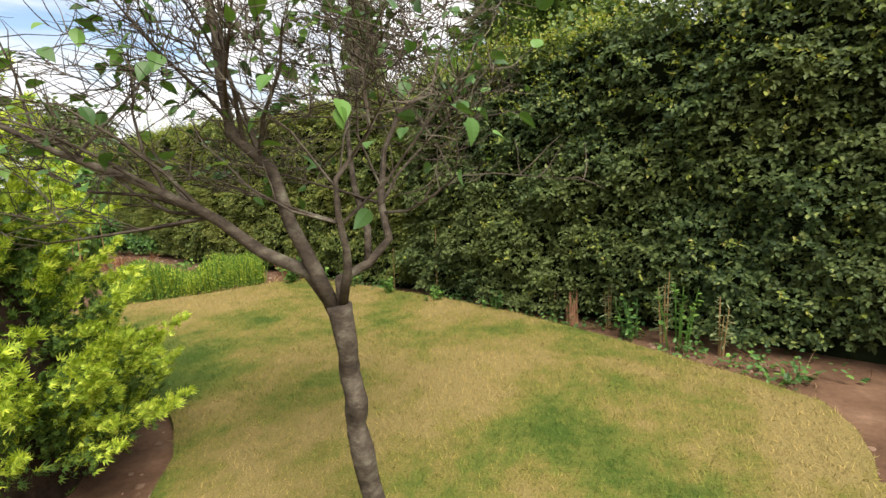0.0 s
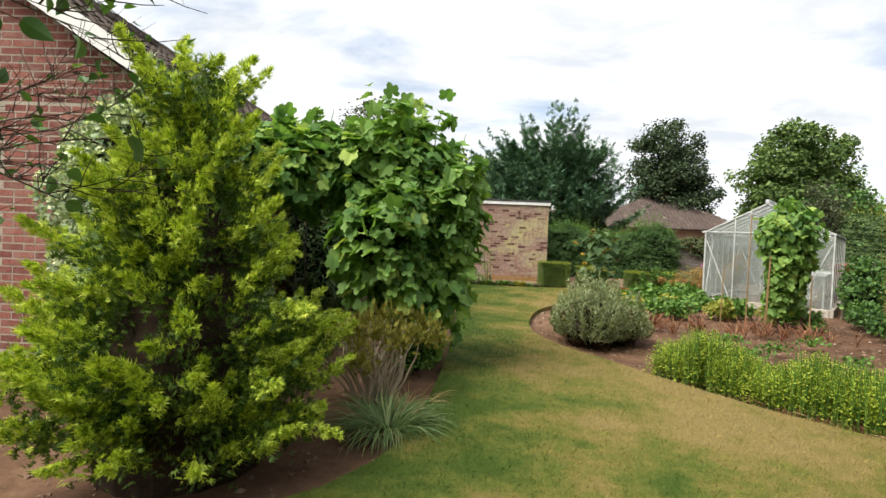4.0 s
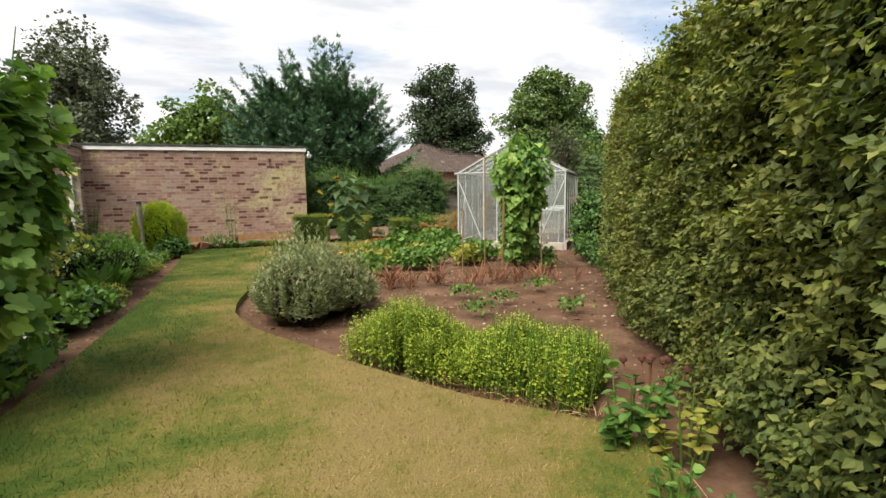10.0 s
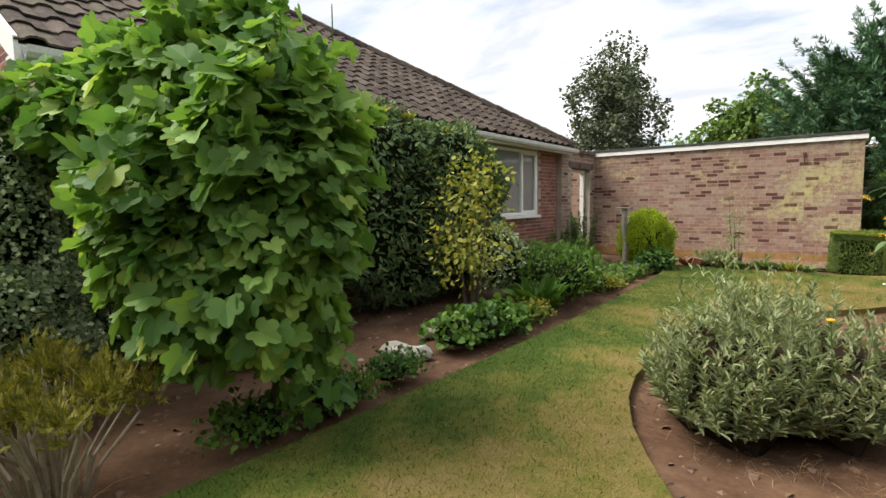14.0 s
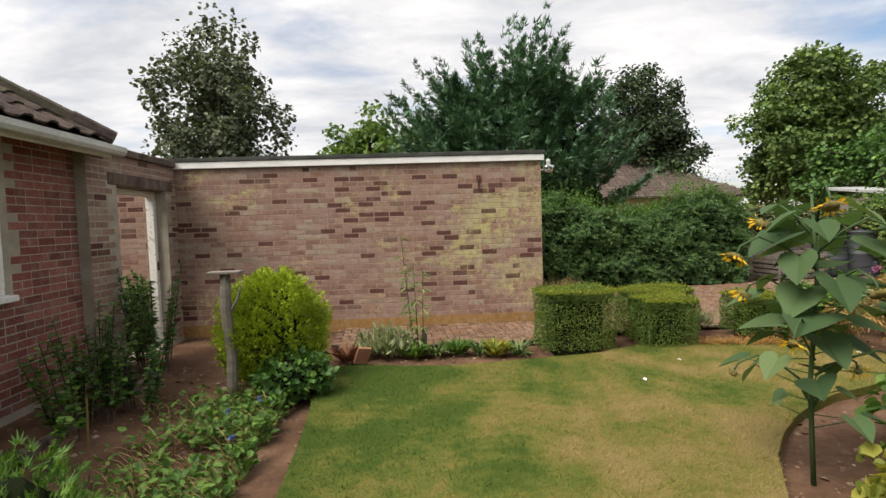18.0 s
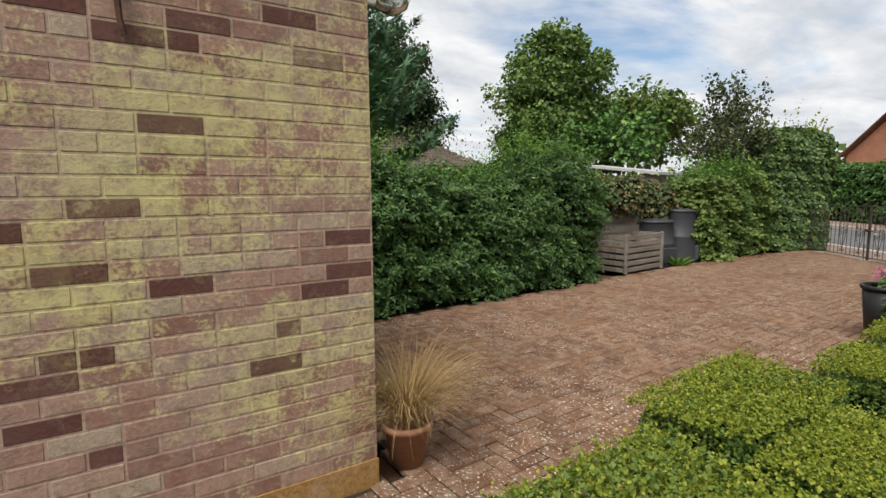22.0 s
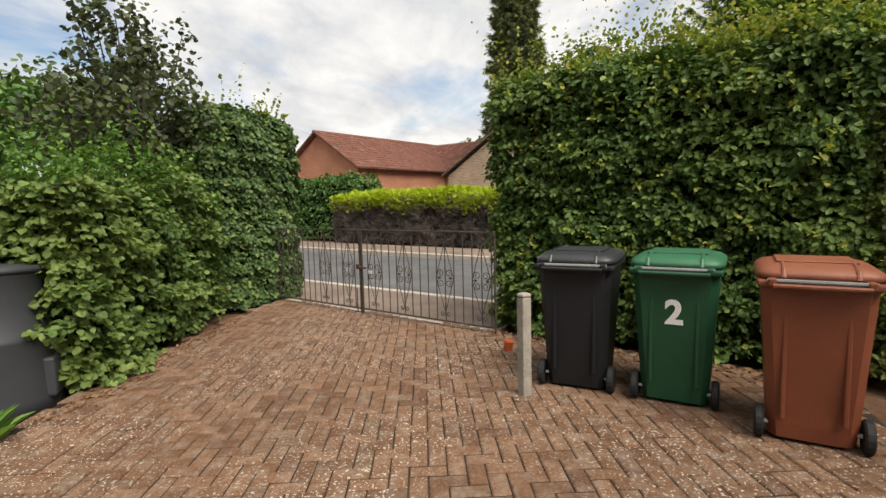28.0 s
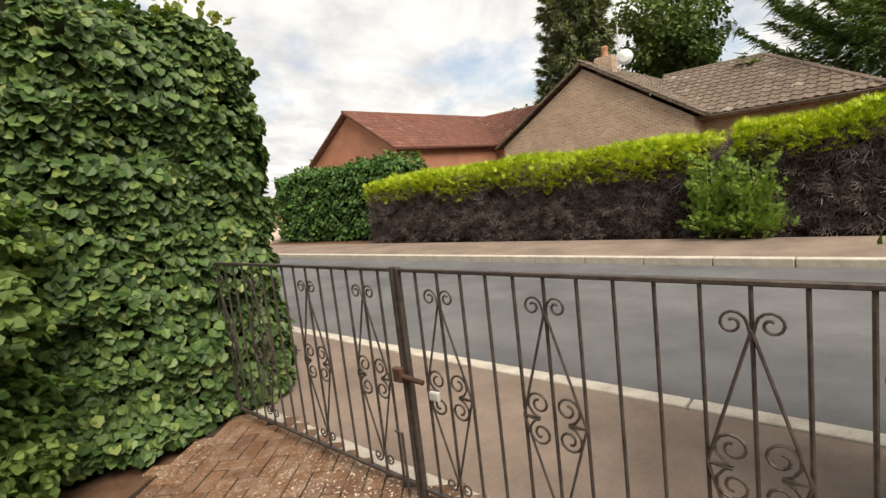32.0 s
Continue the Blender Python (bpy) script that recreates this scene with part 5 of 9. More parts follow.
def fir(name, label, pos, height, base_r, mat, seed, branches=90, per=70, size=0.45, rise=0.25, low=0.08, lean=(0.0, 0.0), top_r=0.12, hang=0.4, trunk_r=0.22, shape=0.75):
    """A conifer of whorled, sweeping branches, each a rib hung with sprays."""
    g = np.random.default_rng(seed)
    root = thing(name, label, "tree", pose(*pos))
    part("trunk", tube_bm([(0, 0, -0.1), (0, 0, height * 0.5), (lean[0] * 0.6, lean[1] * 0.6, height * 0.97)], [trunk_r, trunk_r * 0.6, 0.03], 8), BARK, root)
    ps, ways, sizes = [], [], []
    for i in range(branches):
        k = (i + g.random()) / branches
        z = height * (low + (0.98 - low) * k)
        r = (base_r * (1 - k) ** shape + top_r) * g.uniform(0.78, 1.12)
        a = i * 2.399 + g.uniform(-0.3, 0.3)
        d = np.array([math.cos(a), math.sin(a), 0])
        t = g.random(per) ** 0.75
        lift = rise * (0.75 + 0.6 * k)
        curve = z - 0.18 * r * np.sin(t * 3.0) + lift * r * t ** 2
        p = d[None] * (t * r)[:, None] + np.array([lean[0], lean[1], 0]) * (k * 0.6)
        p[:, 2] = curve
        side = np.array([-d[1], d[0], 0])
        p += side[None] * (g.normal(size=per) * 0.3 * (1.15 - t) * r * 0.45)[:, None]
        p[:, 2] -= np.abs(g.normal(size=per)) * 0.12
        ps.append(p); ways.append(np.tile(d + UP * rise * 0.8, (per, 1)) + DOWN * hang * (1 - t)[:, None]); sizes.append(size * (0.65 + 0.5 * g.random(per)))
        if i % 6 == 0:
            part("branch", tube_bm([(0, 0, z), tuple(d * r * 0.5 + np.array([0, 0, z - 0.1 * r])), tuple(d * r * 0.92 + np.array([0, 0, z + rise * r * 0.8]))], [0.045, 0.03, 0.008], 5), BARK, root)
    p, w, s = np.concatenate(ps), np.concatenate(ways), np.concatenate(sizes)
    v, f = scatter(FAR_SPRAY, p, w, UP + w * 0.1, s, g, 0.32)
    array_part("crown", v, f, mat, root, kind="stuff")
    return root


def cypress(name, label, pos, height, radius, mat, seed, limbs=60, arms=13, per=26, size=0.2, tops=3, hang=0.0, long=0.75):
    """A spreading cypress: upswept limbs bearing feathery plumes, and more than one leader."""
    g = np.random.default_rng(seed)
    root = thing(name, label, "tree", pose(*pos))
    part("trunk", tube_bm([(0, 0, -0.1), (0.05, 0, height * 0.4), (0.1, 0.05, height * 0.85)], [0.26, 0.2, 0.04], 9), BARK, root)
    # dark blobs close the sky gaps and paint the crown's inner shade
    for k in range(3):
        part("dark_core", blob_mesh((0.15 * k, 0, height * (0.25 + 0.14 * k)), (radius * (0.7 - 0.13 * k), radius * (0.7 - 0.13 * k), height * 0.19), seed + k, 0.25), SHADE_CORE, root)
    ps, ws, sz = [], [], []
    for i in range(limbs + tops):
        k = (i + g.random()) / limbs
        a = i * 2.399 + g.uniform(-0.4, 0.4)
        d = np.array([math.cos(a), math.sin(a), 0.0])
        if i < limbs:
            r = radius * (1.0 - 0.5 * k ** 1.5) * g.uniform(0.7, 1.15)
            z0, rise = height * (0.07 + 0.62 * k), r * g.uniform(0.2, 0.6) + height * 0.05
        else:
            r = radius * g.uniform(0.1, 0.4)
            z0, rise = height * 0.6, height * g.uniform(0.34, 0.44)
        t = np.linspace(0.22, 1.0, arms)
        line = d[None] * (r * t ** 0.85)[:, None]
        line[:, 2] = z0 + rise * t ** 1.5
        if i % 4 == 0:
            part("limb", tube_bm([(0, 0, z0 - 0.1)] + [tuple(line[j]) for j in (2, arms // 2, arms - 1)], [0.07, 0.05, 0.035, 0.01], 6), BARK, root)
        tan = unit(np.gradient(line, axis=0))
        side = np.array([-d[1], d[0], 0.0])
        for j in range(arms):
            for s2 in ((-1, 1) if j < arms - 1 else (0,)):
                w = unit(tan[j] * 0.9 + side * s2 * g.uniform(0.4, 0.9) + UP * g.uniform(0.05, 0.45) + DOWN * hang)
                l = long * g.uniform(0.6, 1.2) * (1.0 - 0.35 * t[j]) * (1.6 if s2 == 0 else 1.0)
                u = g.random(per) ** 0.8
                p = line[j] + w * (u * l)[:, None] + g.normal(size=(per, 3)) * (0.13 * l * (1.15 - u))[:, None] + DOWN * (u ** 2 * l * 0.12)[:, None]
                ps.append(p); ws.append(np.tile(w, (per, 1))); sz.append(size * g.uniform(0.6, 1.2, per) * (1.1 - 0.45 * u))
    p, w, z = np.concatenate(ps), np.concatenate(ws), np.concatenate(sz)
    v, f = scatter(FAR_SPRAY, p, w, UP + w * 0.1, z, g, 0.38)
    array_part("crown", v, f, mat, root, kind="stuff")
    return root


# trees beyond the walls
cypress("cypress_tree", "large dark blue-green cypress with feathery wind-swept branches behind the garage", (1.35, 9.2, 0), 7.1, 3.8, DEODAR, 31, 150, 10, 20, 0.34, 6, 0.1, 0.85)
tree("holm_oak", "tall dense dark evergreen oak beyond the bungalow", (14.0, 27.5, 0), 12.0, 0.35, [(0, 0, 8.2, 3.2, 2.8, 3.5), (0.8, 0, 5.2, 3.5, 2.8, 2.6)], LEAF, DARKTREE, 0.2, 190, 130, 41, 1.0, 0.3)
tree("oak_tree", "distant oak tree above the hedge", (36.0, 24.0, 0), 10.0, 0.4, [(0, 0, 6.6, 4.5, 4, 3.0)], LEAF, OAKLEAF, 0.36, 80, 70, 44, 1.25)
tree("whitebeam_tree", "grey-green tree of upright habit behind the bungalow", (-7.5, 7.6, 0), 7.0, 0.16, [(0, 0, 4.7, 2.1, 2.1, 1.6), (0, 0, 6.0, 1.3, 1.3, 1.4), (0, 0, 3.2, 2.1, 2.1, 1.1)], LEAF, GREYTREE, 0.115, 200, 80, 45, 0.48, 0.2, 0.1, 16, 1.1)
tree("ash_tree", "bright green deciduous tree behind the garage roof", (-4.5, 24.0, 0), 8.6, 0.25, [(0, 0, 6.0, 2.8, 2.5, 2.4), (3.0, 1.5, 5.4, 2.6, 2.4, 2.2), (-2.5, 0, 4.5, 2, 2, 1.6)], LEAF, leafy("ash_leaf", [(0.0, (0.05, 0.10, 0.02)), (0.6, (0.10, 0.18, 0.035)), (1.0, (0.18, 0.26, 0.06))], 0.5, 0.3), 0.28, 100, 60, 47, 0.9)
tree("oak_tree", "dark leafy oak tree far behind the garage", (2.0, 33.0, 0), 10.2, 0.3, [(0, 0, 7.0, 4.2, 3, 3.0), (-4.5, 0, 5.5, 3.2, 3, 2.4), (-9.5, 0, 4.2, 3.0, 3, 2.2)], LEAF, OAKLEAF, 0.34, 110, 60, 48, 1.1)
tree("sycamore_tree", "large leafy sycamore rising behind the driveway hedge", (18.0, 16.6, 0), 9.6, 0.3, [(-0.6, 0, 7.0, 1.9, 1.9, 2.4), (1.4, 0, 6.6, 1.9, 1.9, 2.2), (-1.9, 0, 5.0, 2.1, 2.1, 1.9), (2.3, 0, 4.9, 2.1, 2.1, 1.8), (0, 0, 3.6, 3.2, 2.6, 1.9)], LEAF, leafy("sycamore_leaf", [(0.0, (0.05, 0.09, 0.026)), (0.6, (0.1, 0.17, 0.045)), (1.0, (0.2, 0.28, 0.075))], 0.5, 0.25), 0.18, 240, 150, 49, 0.8)
tree("ash_tree", "light green tree low behind the driveway hedge", (17.6, 12.4, 0), 5.6, 0.15, [(0, 0, 3.6, 1.7, 1.6, 1.5), (-1.5, 1, 3.0, 1.3, 1.3, 1.2)], LEAF, LAUREL, 0.18, 70, 60, 50, 0.6)
tree("purple_plum_tree", "small dark-leaved tree with sparse upright shoots behind the ivy", (11.2, 4.25, 0), 4.0, 0.07, [(0, 0.2, 2.35, 1.2, 1.1, 0.7), (0.1, 0.1, 2.95, 1.0, 0.8, 0.7), (-0.3, 0.1, 3.45, 0.65, 0.5, 0.7), (0.4, 0, 3.4, 0.5, 0.5, 0.6)], LEAF, leafy("dull_purple_leaf", [(0.0, (0.04, 0.05, 0.027)), (0.7, (0.075, 0.095, 0.045)), (1.0, (0.13, 0.15, 0.07))], 0.5, 0.25), 0.075, 170, 24, 51, 0.19, 0.3, -0.4, 70, 1.6)

# ---------------------------------------------------------------- driveway side
g = np.random.default_rng(21)
hedge("privet_hedge", "full leafy green shrub hedge along the driveway", 5.0, 1.5, 1.78, pose(5.35, 2.98, 0, 0, 0, 180), OVAL_LEAF, PRIVET, 0.054, 105000, g,
      tips=FRESH, tip_count=6400, tip_h=0.5, sprays=300, round_r=0.45, bulge=0.17, droop=0.16, top=lambda x: 0.16 * np.sin(x * 1.9) - 0.05, faces=("front", "top", "start", "end"), sprig=8, gaps=0.24, spread=0.3, wide=0.8)
hedge("mixed_hedge", "clipped mixed green hedge by the driveway", 2.9, 1.0, 1.7, pose(11.4, 3.35, 0, 0, 0, 183), LEAF, leafy("hawthorn_leaf", [(0.0, (0.055, 0.105, 0.032)), (0.6, (0.115, 0.195, 0.052)), (1.0, (0.23, 0.3, 0.09))], 0.5, 0.3, 1.1, (0.15, 0.205, 0.052)), 0.06, 24000, g,
      tips=FRESH, tip_count=2600, round_r=0.3, bulge=0.16, faces=("front", "top", "start", "end"), sprig=5, gaps=0.2, spread=0.4, droop=0.3, sprays=160)
hedge("ivy_column", "tall thick column of dark green ivy beside the gate", 1.5, 1.7, 2.75, ROAD_TURN @ Matrix.Translation((1.75, 1.1, 0)), LEAF, leafy("ivy_leaf", [(0.0, (0.032, 0.063, 0.02)), (0.55, (0.068, 0.124, 0.036)), (0.9, (0.125, 0.195, 0.055)), (1.0, (0.22, 0.26, 0.08))], 0.4, 0.22), 0.066, 34000, g,
      tips=BEECH_TIP, tip_count=500, round_r=0.45, bulge=0.07, faces=("front", "top", "start", "end", "back"), wide=1.05, droop=1.0, spread=0.26, gaps=0.07, face_up=0.35)

# ---------------------------------------------------------------- gate
IRON = plain("painted_iron", [(0.3, (0.05, 0.042, 0.038)), (0.6, (0.11, 0.09, 0.078))], 20.0, 0.6, 0.5, 0.3)


def curl(cx, cz, r, start, turns, sense, n=16):
    """A flat spiral in the gate's plane."""
    pts = []
    for i in range(n + 1):
        k = i / n
        a = start + sense * turns * 2 * math.pi * k
        q = r * (1 - 0.72 * k)
        pts.append((cx + q * math.cos(a), 0, cz + q * math.sin(a)))
    return pts


def gate_leaf(name, sign, label):
    root = thing(name, label, "gate", ROAD_TURN)
    w, bot, top = 1.86 if sign > 0 else 1.96, 0.06, 1.07
    b = w / 16.4
    x = lambda d: sign * d
    part("top_rail", box_bm(min(x(0.03), x(w)), max(x(0.03), x(w)), -0.011, 0.011, top - 0.016, top, 0.003), IRON, root)
    part("bottom_rail", box_bm(min(x(0.03), x(w)), max(x(0.03), x(w)), -0.011, 0.011, bot, bot + 0.016, 0.003), IRON, root)
    part("stile", box_bm(min(x(0.004), x(0.026)), max(x(0.004), x(0.026)), -0.013, 0.013, 0.02, top + 0.006, 0.003), IRON, root)
    out_w = 0.03 if sign > 0 else 0.014
    part("stile", box_bm(min(x(w - out_w), x(w)), max(x(w - out_w), x(w)), -0.012, 0.012, 0.02, top + 0.006, 0.003), IRON, root)
    for i in range(1, 17):
        part("bar", tube_bm([(x(b * i), 0, bot + 0.014), (x(b * i), 0, top - 0.014)], 0.0065, 6), IRON, root)
    for i in (2, 6, 11, 15):
        c = b * i
        mid = 0.55
        for sd in (-1, 1):
            part("diagonal", tube_bm([(x(c), 0.008, top - 0.13), (x(c + sd * b), 0.008, mid)], 0.005, 5), IRON, root)
            part("diagonal", tube_bm([(x(c + sd * b), 0.008, mid), (x(c), 0.008, bot + 0.1)], 0.005, 5), IRON, root)
            part("scroll", tube_bm([(x(c), 0.008, top - 0.16)] + [(x(q[0]), 0.008, q[2]) for q in curl(c + sd * 0.045, top - 0.115, 0.036, math.pi if sd > 0 else 0, 1.35, -sd)], 0.0045, 5), IRON, root)
            part("scroll", tube_bm([(x(c), 0.008, bot + 0.13)] + [(x(q[0]), 0.008, q[2]) for q in curl(c + sd * 0.04, bot + 0.09, 0.03, math.pi if sd > 0 else 0, 1.3, sd)], 0.0045, 5), IRON, root)
            for up in (-1, 1):
                part("scroll", tube_bm([(x(c + sd * b), 0.008, mid)] + [(x(q[0]), 0.008, q[2]) for q in curl(c + sd * 0.055, mid + up * 0.055, 0.05, -up * math.pi / 2 if sd > 0 else -up * math.pi / 2, 1.5, up * sd)], 0.005, 5), IRON, root)
    return root


gl = gate_leaf("garden_gate", 1, "black wrought-iron gate leaf with scrollwork, closed across the driveway")
gr = gate_leaf("garden_gate", -1, "black wrought-iron gate leaf with scrollwork and a sliding latch")
for o in (gl, gr):
    o["group"] = "pair of driveway gates"
part("latch", tube_bm([(0.03, 0.03, 0.60), (-0.12, 0.03, 0.59)], 0.012, 8), RUST, gr, "rusty sliding latch")
part("latch_box", box_bm(0.0, 0.05, 0.017, 0.045, 0.57, 0.635, 0.004), RUST, gl, "rusty latch keep")
part("drop_bolt", tube_bm([(0.1, 0.025, 0.32), (0.06, 0.025, 0.32), (0.06, 0.025, 0.015)], 0.007, 6), IRON, gl, "drop bolt")
part("padlock", box_bm(-0.2, -0.15, 0.015, 0.035, 0.52, 0.56, 0.006), ALU, gr, "small metal tag")

# ---------------------------------------------------------------- bins and compost
def bin_thing(m, mat, lid_mat, label, number=""):
    root = thing("wheelie_bin", label, "wheelie bin", m, "row of wheelie bins")
    bm = bmesh.new()
    secs = [(0.03, 0.215, -0.22, 0.24), (0.12, 0.225, -0.25, 0.25), (0.55, 0.25, -0.29, 0.28), (0.93, 0.275, -0.33, 0.30), (0.985, 0.29, -0.345, 0.315)]
    rings = []
    for z, hw, y0, y1 in secs:
        c = 0.045
        rings.append([bm.verts.new((px, py, z)) for px, py in ((-hw + c, y0), (hw - c, y0), (hw, y0 + c), (hw, y1 - c), (hw - c, y1), (-hw + c, y1), (-hw, y1 - c), (-hw, y0 + c))])
    for r0, r1 in zip(rings, rings[1:]):
        for j in range(8):
            bm.faces.new((r0[j], r0[(j + 1) % 8], r1[(j + 1) % 8], r1[j]))
    bm.faces.new(rings[0][::-1]); bm.faces.new(rings[-1])
    body = part("body", bm, mat, root)
    part("rim", box_bm(-0.30, 0.30, -0.355, 0.325, 0.945, 0.985, 0.012), mat, root)
    bm = bmesh.new()
    rings = []
    for z, k in ((0.988, 1.0), (1.012, 1.02), (1.03, 1.0), (1.052, 0.9), (1.066, 0.72), (1.074, 0.4)):
        ring = []
        for a in range(32):
            c, sn = math.cos(a * math.pi / 16), math.sin(a * math.pi / 16)
            ring.append(bm.verts.new((0.305 * k * math.copysign(abs(c) ** 0.35, c), -0.025 + 0.345 * k * math.copysign(abs(sn) ** 0.35, sn), z)))
        rings.append(ring)
    for r0, r1 in zip(rings, rings[1:]):
        for j in range(32):
            bm.faces.new((r0[j], r0[(j + 1) % 32], r1[(j + 1) % 32], r1[j]))
    bm.faces.new(rings[0][::-1]); bm.faces.new(rings[-1])
    lid = part("lid", bm, lid_mat, root, "", True)
    part("lid_panel", box_bm(-0.2, 0.2, -0.2, 0.14, 1.071, 1.081, 0.004), lid_mat, lid)
    for sx in (-1, 1):
        part("lid_rib", tube_bm([(sx * 0.17, 0.33, 1.0), (sx * 0.17, 0.3, 1.045), (sx * 0.17, 0.16, 1.076)], [0.014, 0.014, 0.008], 8), lid_mat, lid)
        part("hinge", box_bm(sx * 0.225 - 0.02, sx * 0.225 + 0.02, 0.3, 0.37, 0.955, 1.0, 0.008), mat, root)
        part("body_rib", box_bm(sx * 0.15 - 0.012, sx * 0.15 + 0.012, 0.262, 0.292, 0.16, 0.9, 0.006), mat, root)
    part("rim_rod", tube_bm([(-0.25, 0.345, 0.985), (0.25, 0.345, 0.985)], 0.013, 8), WORN_GREY, root, "scuffed grey rod along the rim")
    part("lid_lip", box_bm(-0.24, 0.24, -0.40, -0.36, 0.985, 1.012, 0.008), lid_mat, lid)
    part("handle", tube_bm([(-0.22, 0.30, 0.945), (-0.22, 0.37, 0.96), (0.22, 0.37, 0.96), (0.22, 0.30, 0.945)], 0.014, 8), mat, root)
    for sx in (-1, 1):
        w = part("wheel", lathe_bm([(0.0, -0.025), (0.09, -0.025), (0.1, -0.015), (0.1, 0.015), (0.09, 0.025), (0.0, 0.025)], 18), plain_tyre, root)
        w.matrix_basis = pose(sx * 0.265, 0.2, 0.1, 0, 90, 0)
    part("axle", tube_bm([(-0.25, 0.2, 0.1), (0.25, 0.2, 0.1)], 0.012, 8), ALU, root)
    # flat black pad: a foot recess's shade as colour, nothing is cut in
    part("foot_shade_pad", box_bm(-0.12, 0.12, -0.262, -0.235, 0.06, 0.17, 0.008), plain_tyre, root)
    if number:
        cu = bpy.data.curves.new("number", "FONT")
        cu.body, cu.size, cu.extrude, cu.align_x, cu.offset = number, 0.235, 0.001, "CENTER", 0.008
        tmp = bpy.data.objects.new("number", cu)
        scene.collection.objects.link(tmp)
        me = bpy.data.meshes.new_from_object(tmp.evaluated_get(bpy.context.evaluated_depsgraph_get()))
        bpy.data.objects.remove(tmp)
        me.materials.clear(); me.materials.append(WHITE)
        ob = new("number", me)
        ob.parent = root
        ob.matrix_basis = pose(0.0, 0.2865, 0.6, 93, 0, 180)
        ob["label"] = "white painted figure 2"
    return root


def plastic(name, c, rough=0.5):
    return plain(name, [(0.3, tuple(x * 0.8 for x in c)), (0.65, c), (0.8, tuple(min(1, x * 1.25 + 0.01) for x in c))], 3.5, rough, grain=0.12, fine=140)


WORN_GREY = plastic("worn_grey_plastic", (0.2, 0.2, 0.2), 0.6)
plain_tyre = plastic("black_rubber", (0.015, 0.015, 0.016), 0.7)
face_in = math.degrees(math.atan2(D.y, D.x))
BIN_TURN = face_in + 180 - 4      # the front (-y) looks into the garden
BIN_SIZE = Matrix.Diagonal((0.93, 0.95, 0.94, 1.0))
bin_thing(pose(8.68, -0.58, 0, 0, 0, BIN_TURN - 166) @ BIN_SIZE, plastic("black_bin", (0.009, 0.01, 0.013), 0.6), plastic("grey_lid", (0.035, 0.037, 0.042), 0.4), "dark grey wheelie bin with a faded grey lid")
bin_thing(pose(8.36, -1.17, 0, 0, 0, BIN_TURN - 170) @ BIN_SIZE, plastic("green_bin", (0.012, 0.07, 0.032)), plastic("green_lid", (0.03, 0.13, 0.065)), "dark green wheelie bin numbered 2 beside the hedge", "2")
bin_thing(pose(7.76, -1.66, 0, 0, 0, BIN_TURN - 170) @ BIN_SIZE, plastic("brown_bin", (0.21, 0.062, 0.03)), plastic("brown_lid", (0.25, 0.085, 0.045)), "terracotta brown wheelie bin by the greenhouse")

WOOD = plain("weathered_wood", [(0.3, (0.112, 0.096, 0.080)), (0.55, (0.192, 0.168, 0.144)), (0.75, (0.264, 0.240, 0.208))], 4.0, 0.9, grain=0.5, fine=50, stretch=(0.3, 3, 3))
OLDPOST = plain("concrete_post", [(0.3, (0.22, 0.2, 0.17)), (0.7, (0.36, 0.33, 0.29))], 8.0, 0.95, grain=0.7, fine=50)
pst = thing("post", "short weathered timber post beside the bins", "post", pose(8.38, -0.1, 0, 0, 0, 30))
part("shaft", box_bm(-0.037, 0.037, -0.037, 0.037, -0.1, 0.71, 0.008), OLDPOST, pst)
part("cap", box_bm(-0.04, 0.036, -0.039, 0.041, 0.71, 0.74, 0.014), OLDPOST, pst, "crumbling mossy top")
tin = thing("plant_pot", "small orange plastic pot at the hedge foot", "pot", pose(9.45, -0.1, 0.003, 8, 0, 0))
part("pot", lathe_bm([(0.035, 0.0), (0.045, 0.08), (0.05, 0.085), (0.046, 0.095), (0.038, 0.095)], 14), plastic("orange_pot", (0.55, 0.12, 0.04)), tin)

comp = thing("compost_box", "slatted compost box of weathered grey boards", "compost box", pose(6.1, 3.22, 0, 0, 0, 5))
g = random.Random(4)
for i in range(6):
    z = 0.02 + i * 0.108
    part("board", box_bm(0.0, 1.14, 0 + g.uniform(-0.004, 0.004), 0.022, z, z + 0.076, 0.004), WOOD, comp)
    part("board", box_bm(-0.02, 0.002, 0.03, 0.98, z, z + 0.076, 0.004), WOOD, comp)
    part("board", box_bm(0.0, 1.14, 0.96, 0.982, z, z + 0.076, 0.004), WOOD, comp)
    part("board", box_bm(1.142, 1.164, 0.03, 0.98, z, z + 0.076, 0.004), WOOD, comp)
for x, y in ((-0.03, -0.035), (1.1, -0.035), (0.03, 0.91), (1.09, 0.91)):
    part("corner_post", box_bm(x, x + 0.05, y, y + 0.05, 0, 0.66, 0.005), WOOD, comp)
part("compost", slab_bm([(0.03, 0.05), (1.1, 0.05), (1.1, 0.94), (0.03, 0.94)], 0.0, 0.42), SOIL, comp, "brown compost")
fence = thing("fence_panel", "weathered timber fence panel half covered by ivy", "fence", pose(5.35, 4.02, 0, 0, 0, -3))
for i in range(9):
    part("board", box_bm(0, 2.1, 0.01 * (i % 2), 0.02 + 0.01 * (i % 2), 0.05 + i * 0.14, 0.2 + i * 0.14, 0.004), WOOD, fence)
for x in (0.0, 1.0, 2.05):
    part("fence_post", box_bm(x, x + 0.06, -0.03, 0.0, 0, 1.36, 0.006), WOOD, fence)

GREYPL = plastic("dark_grey_plastic", (0.04, 0.043, 0.05), 0.55)


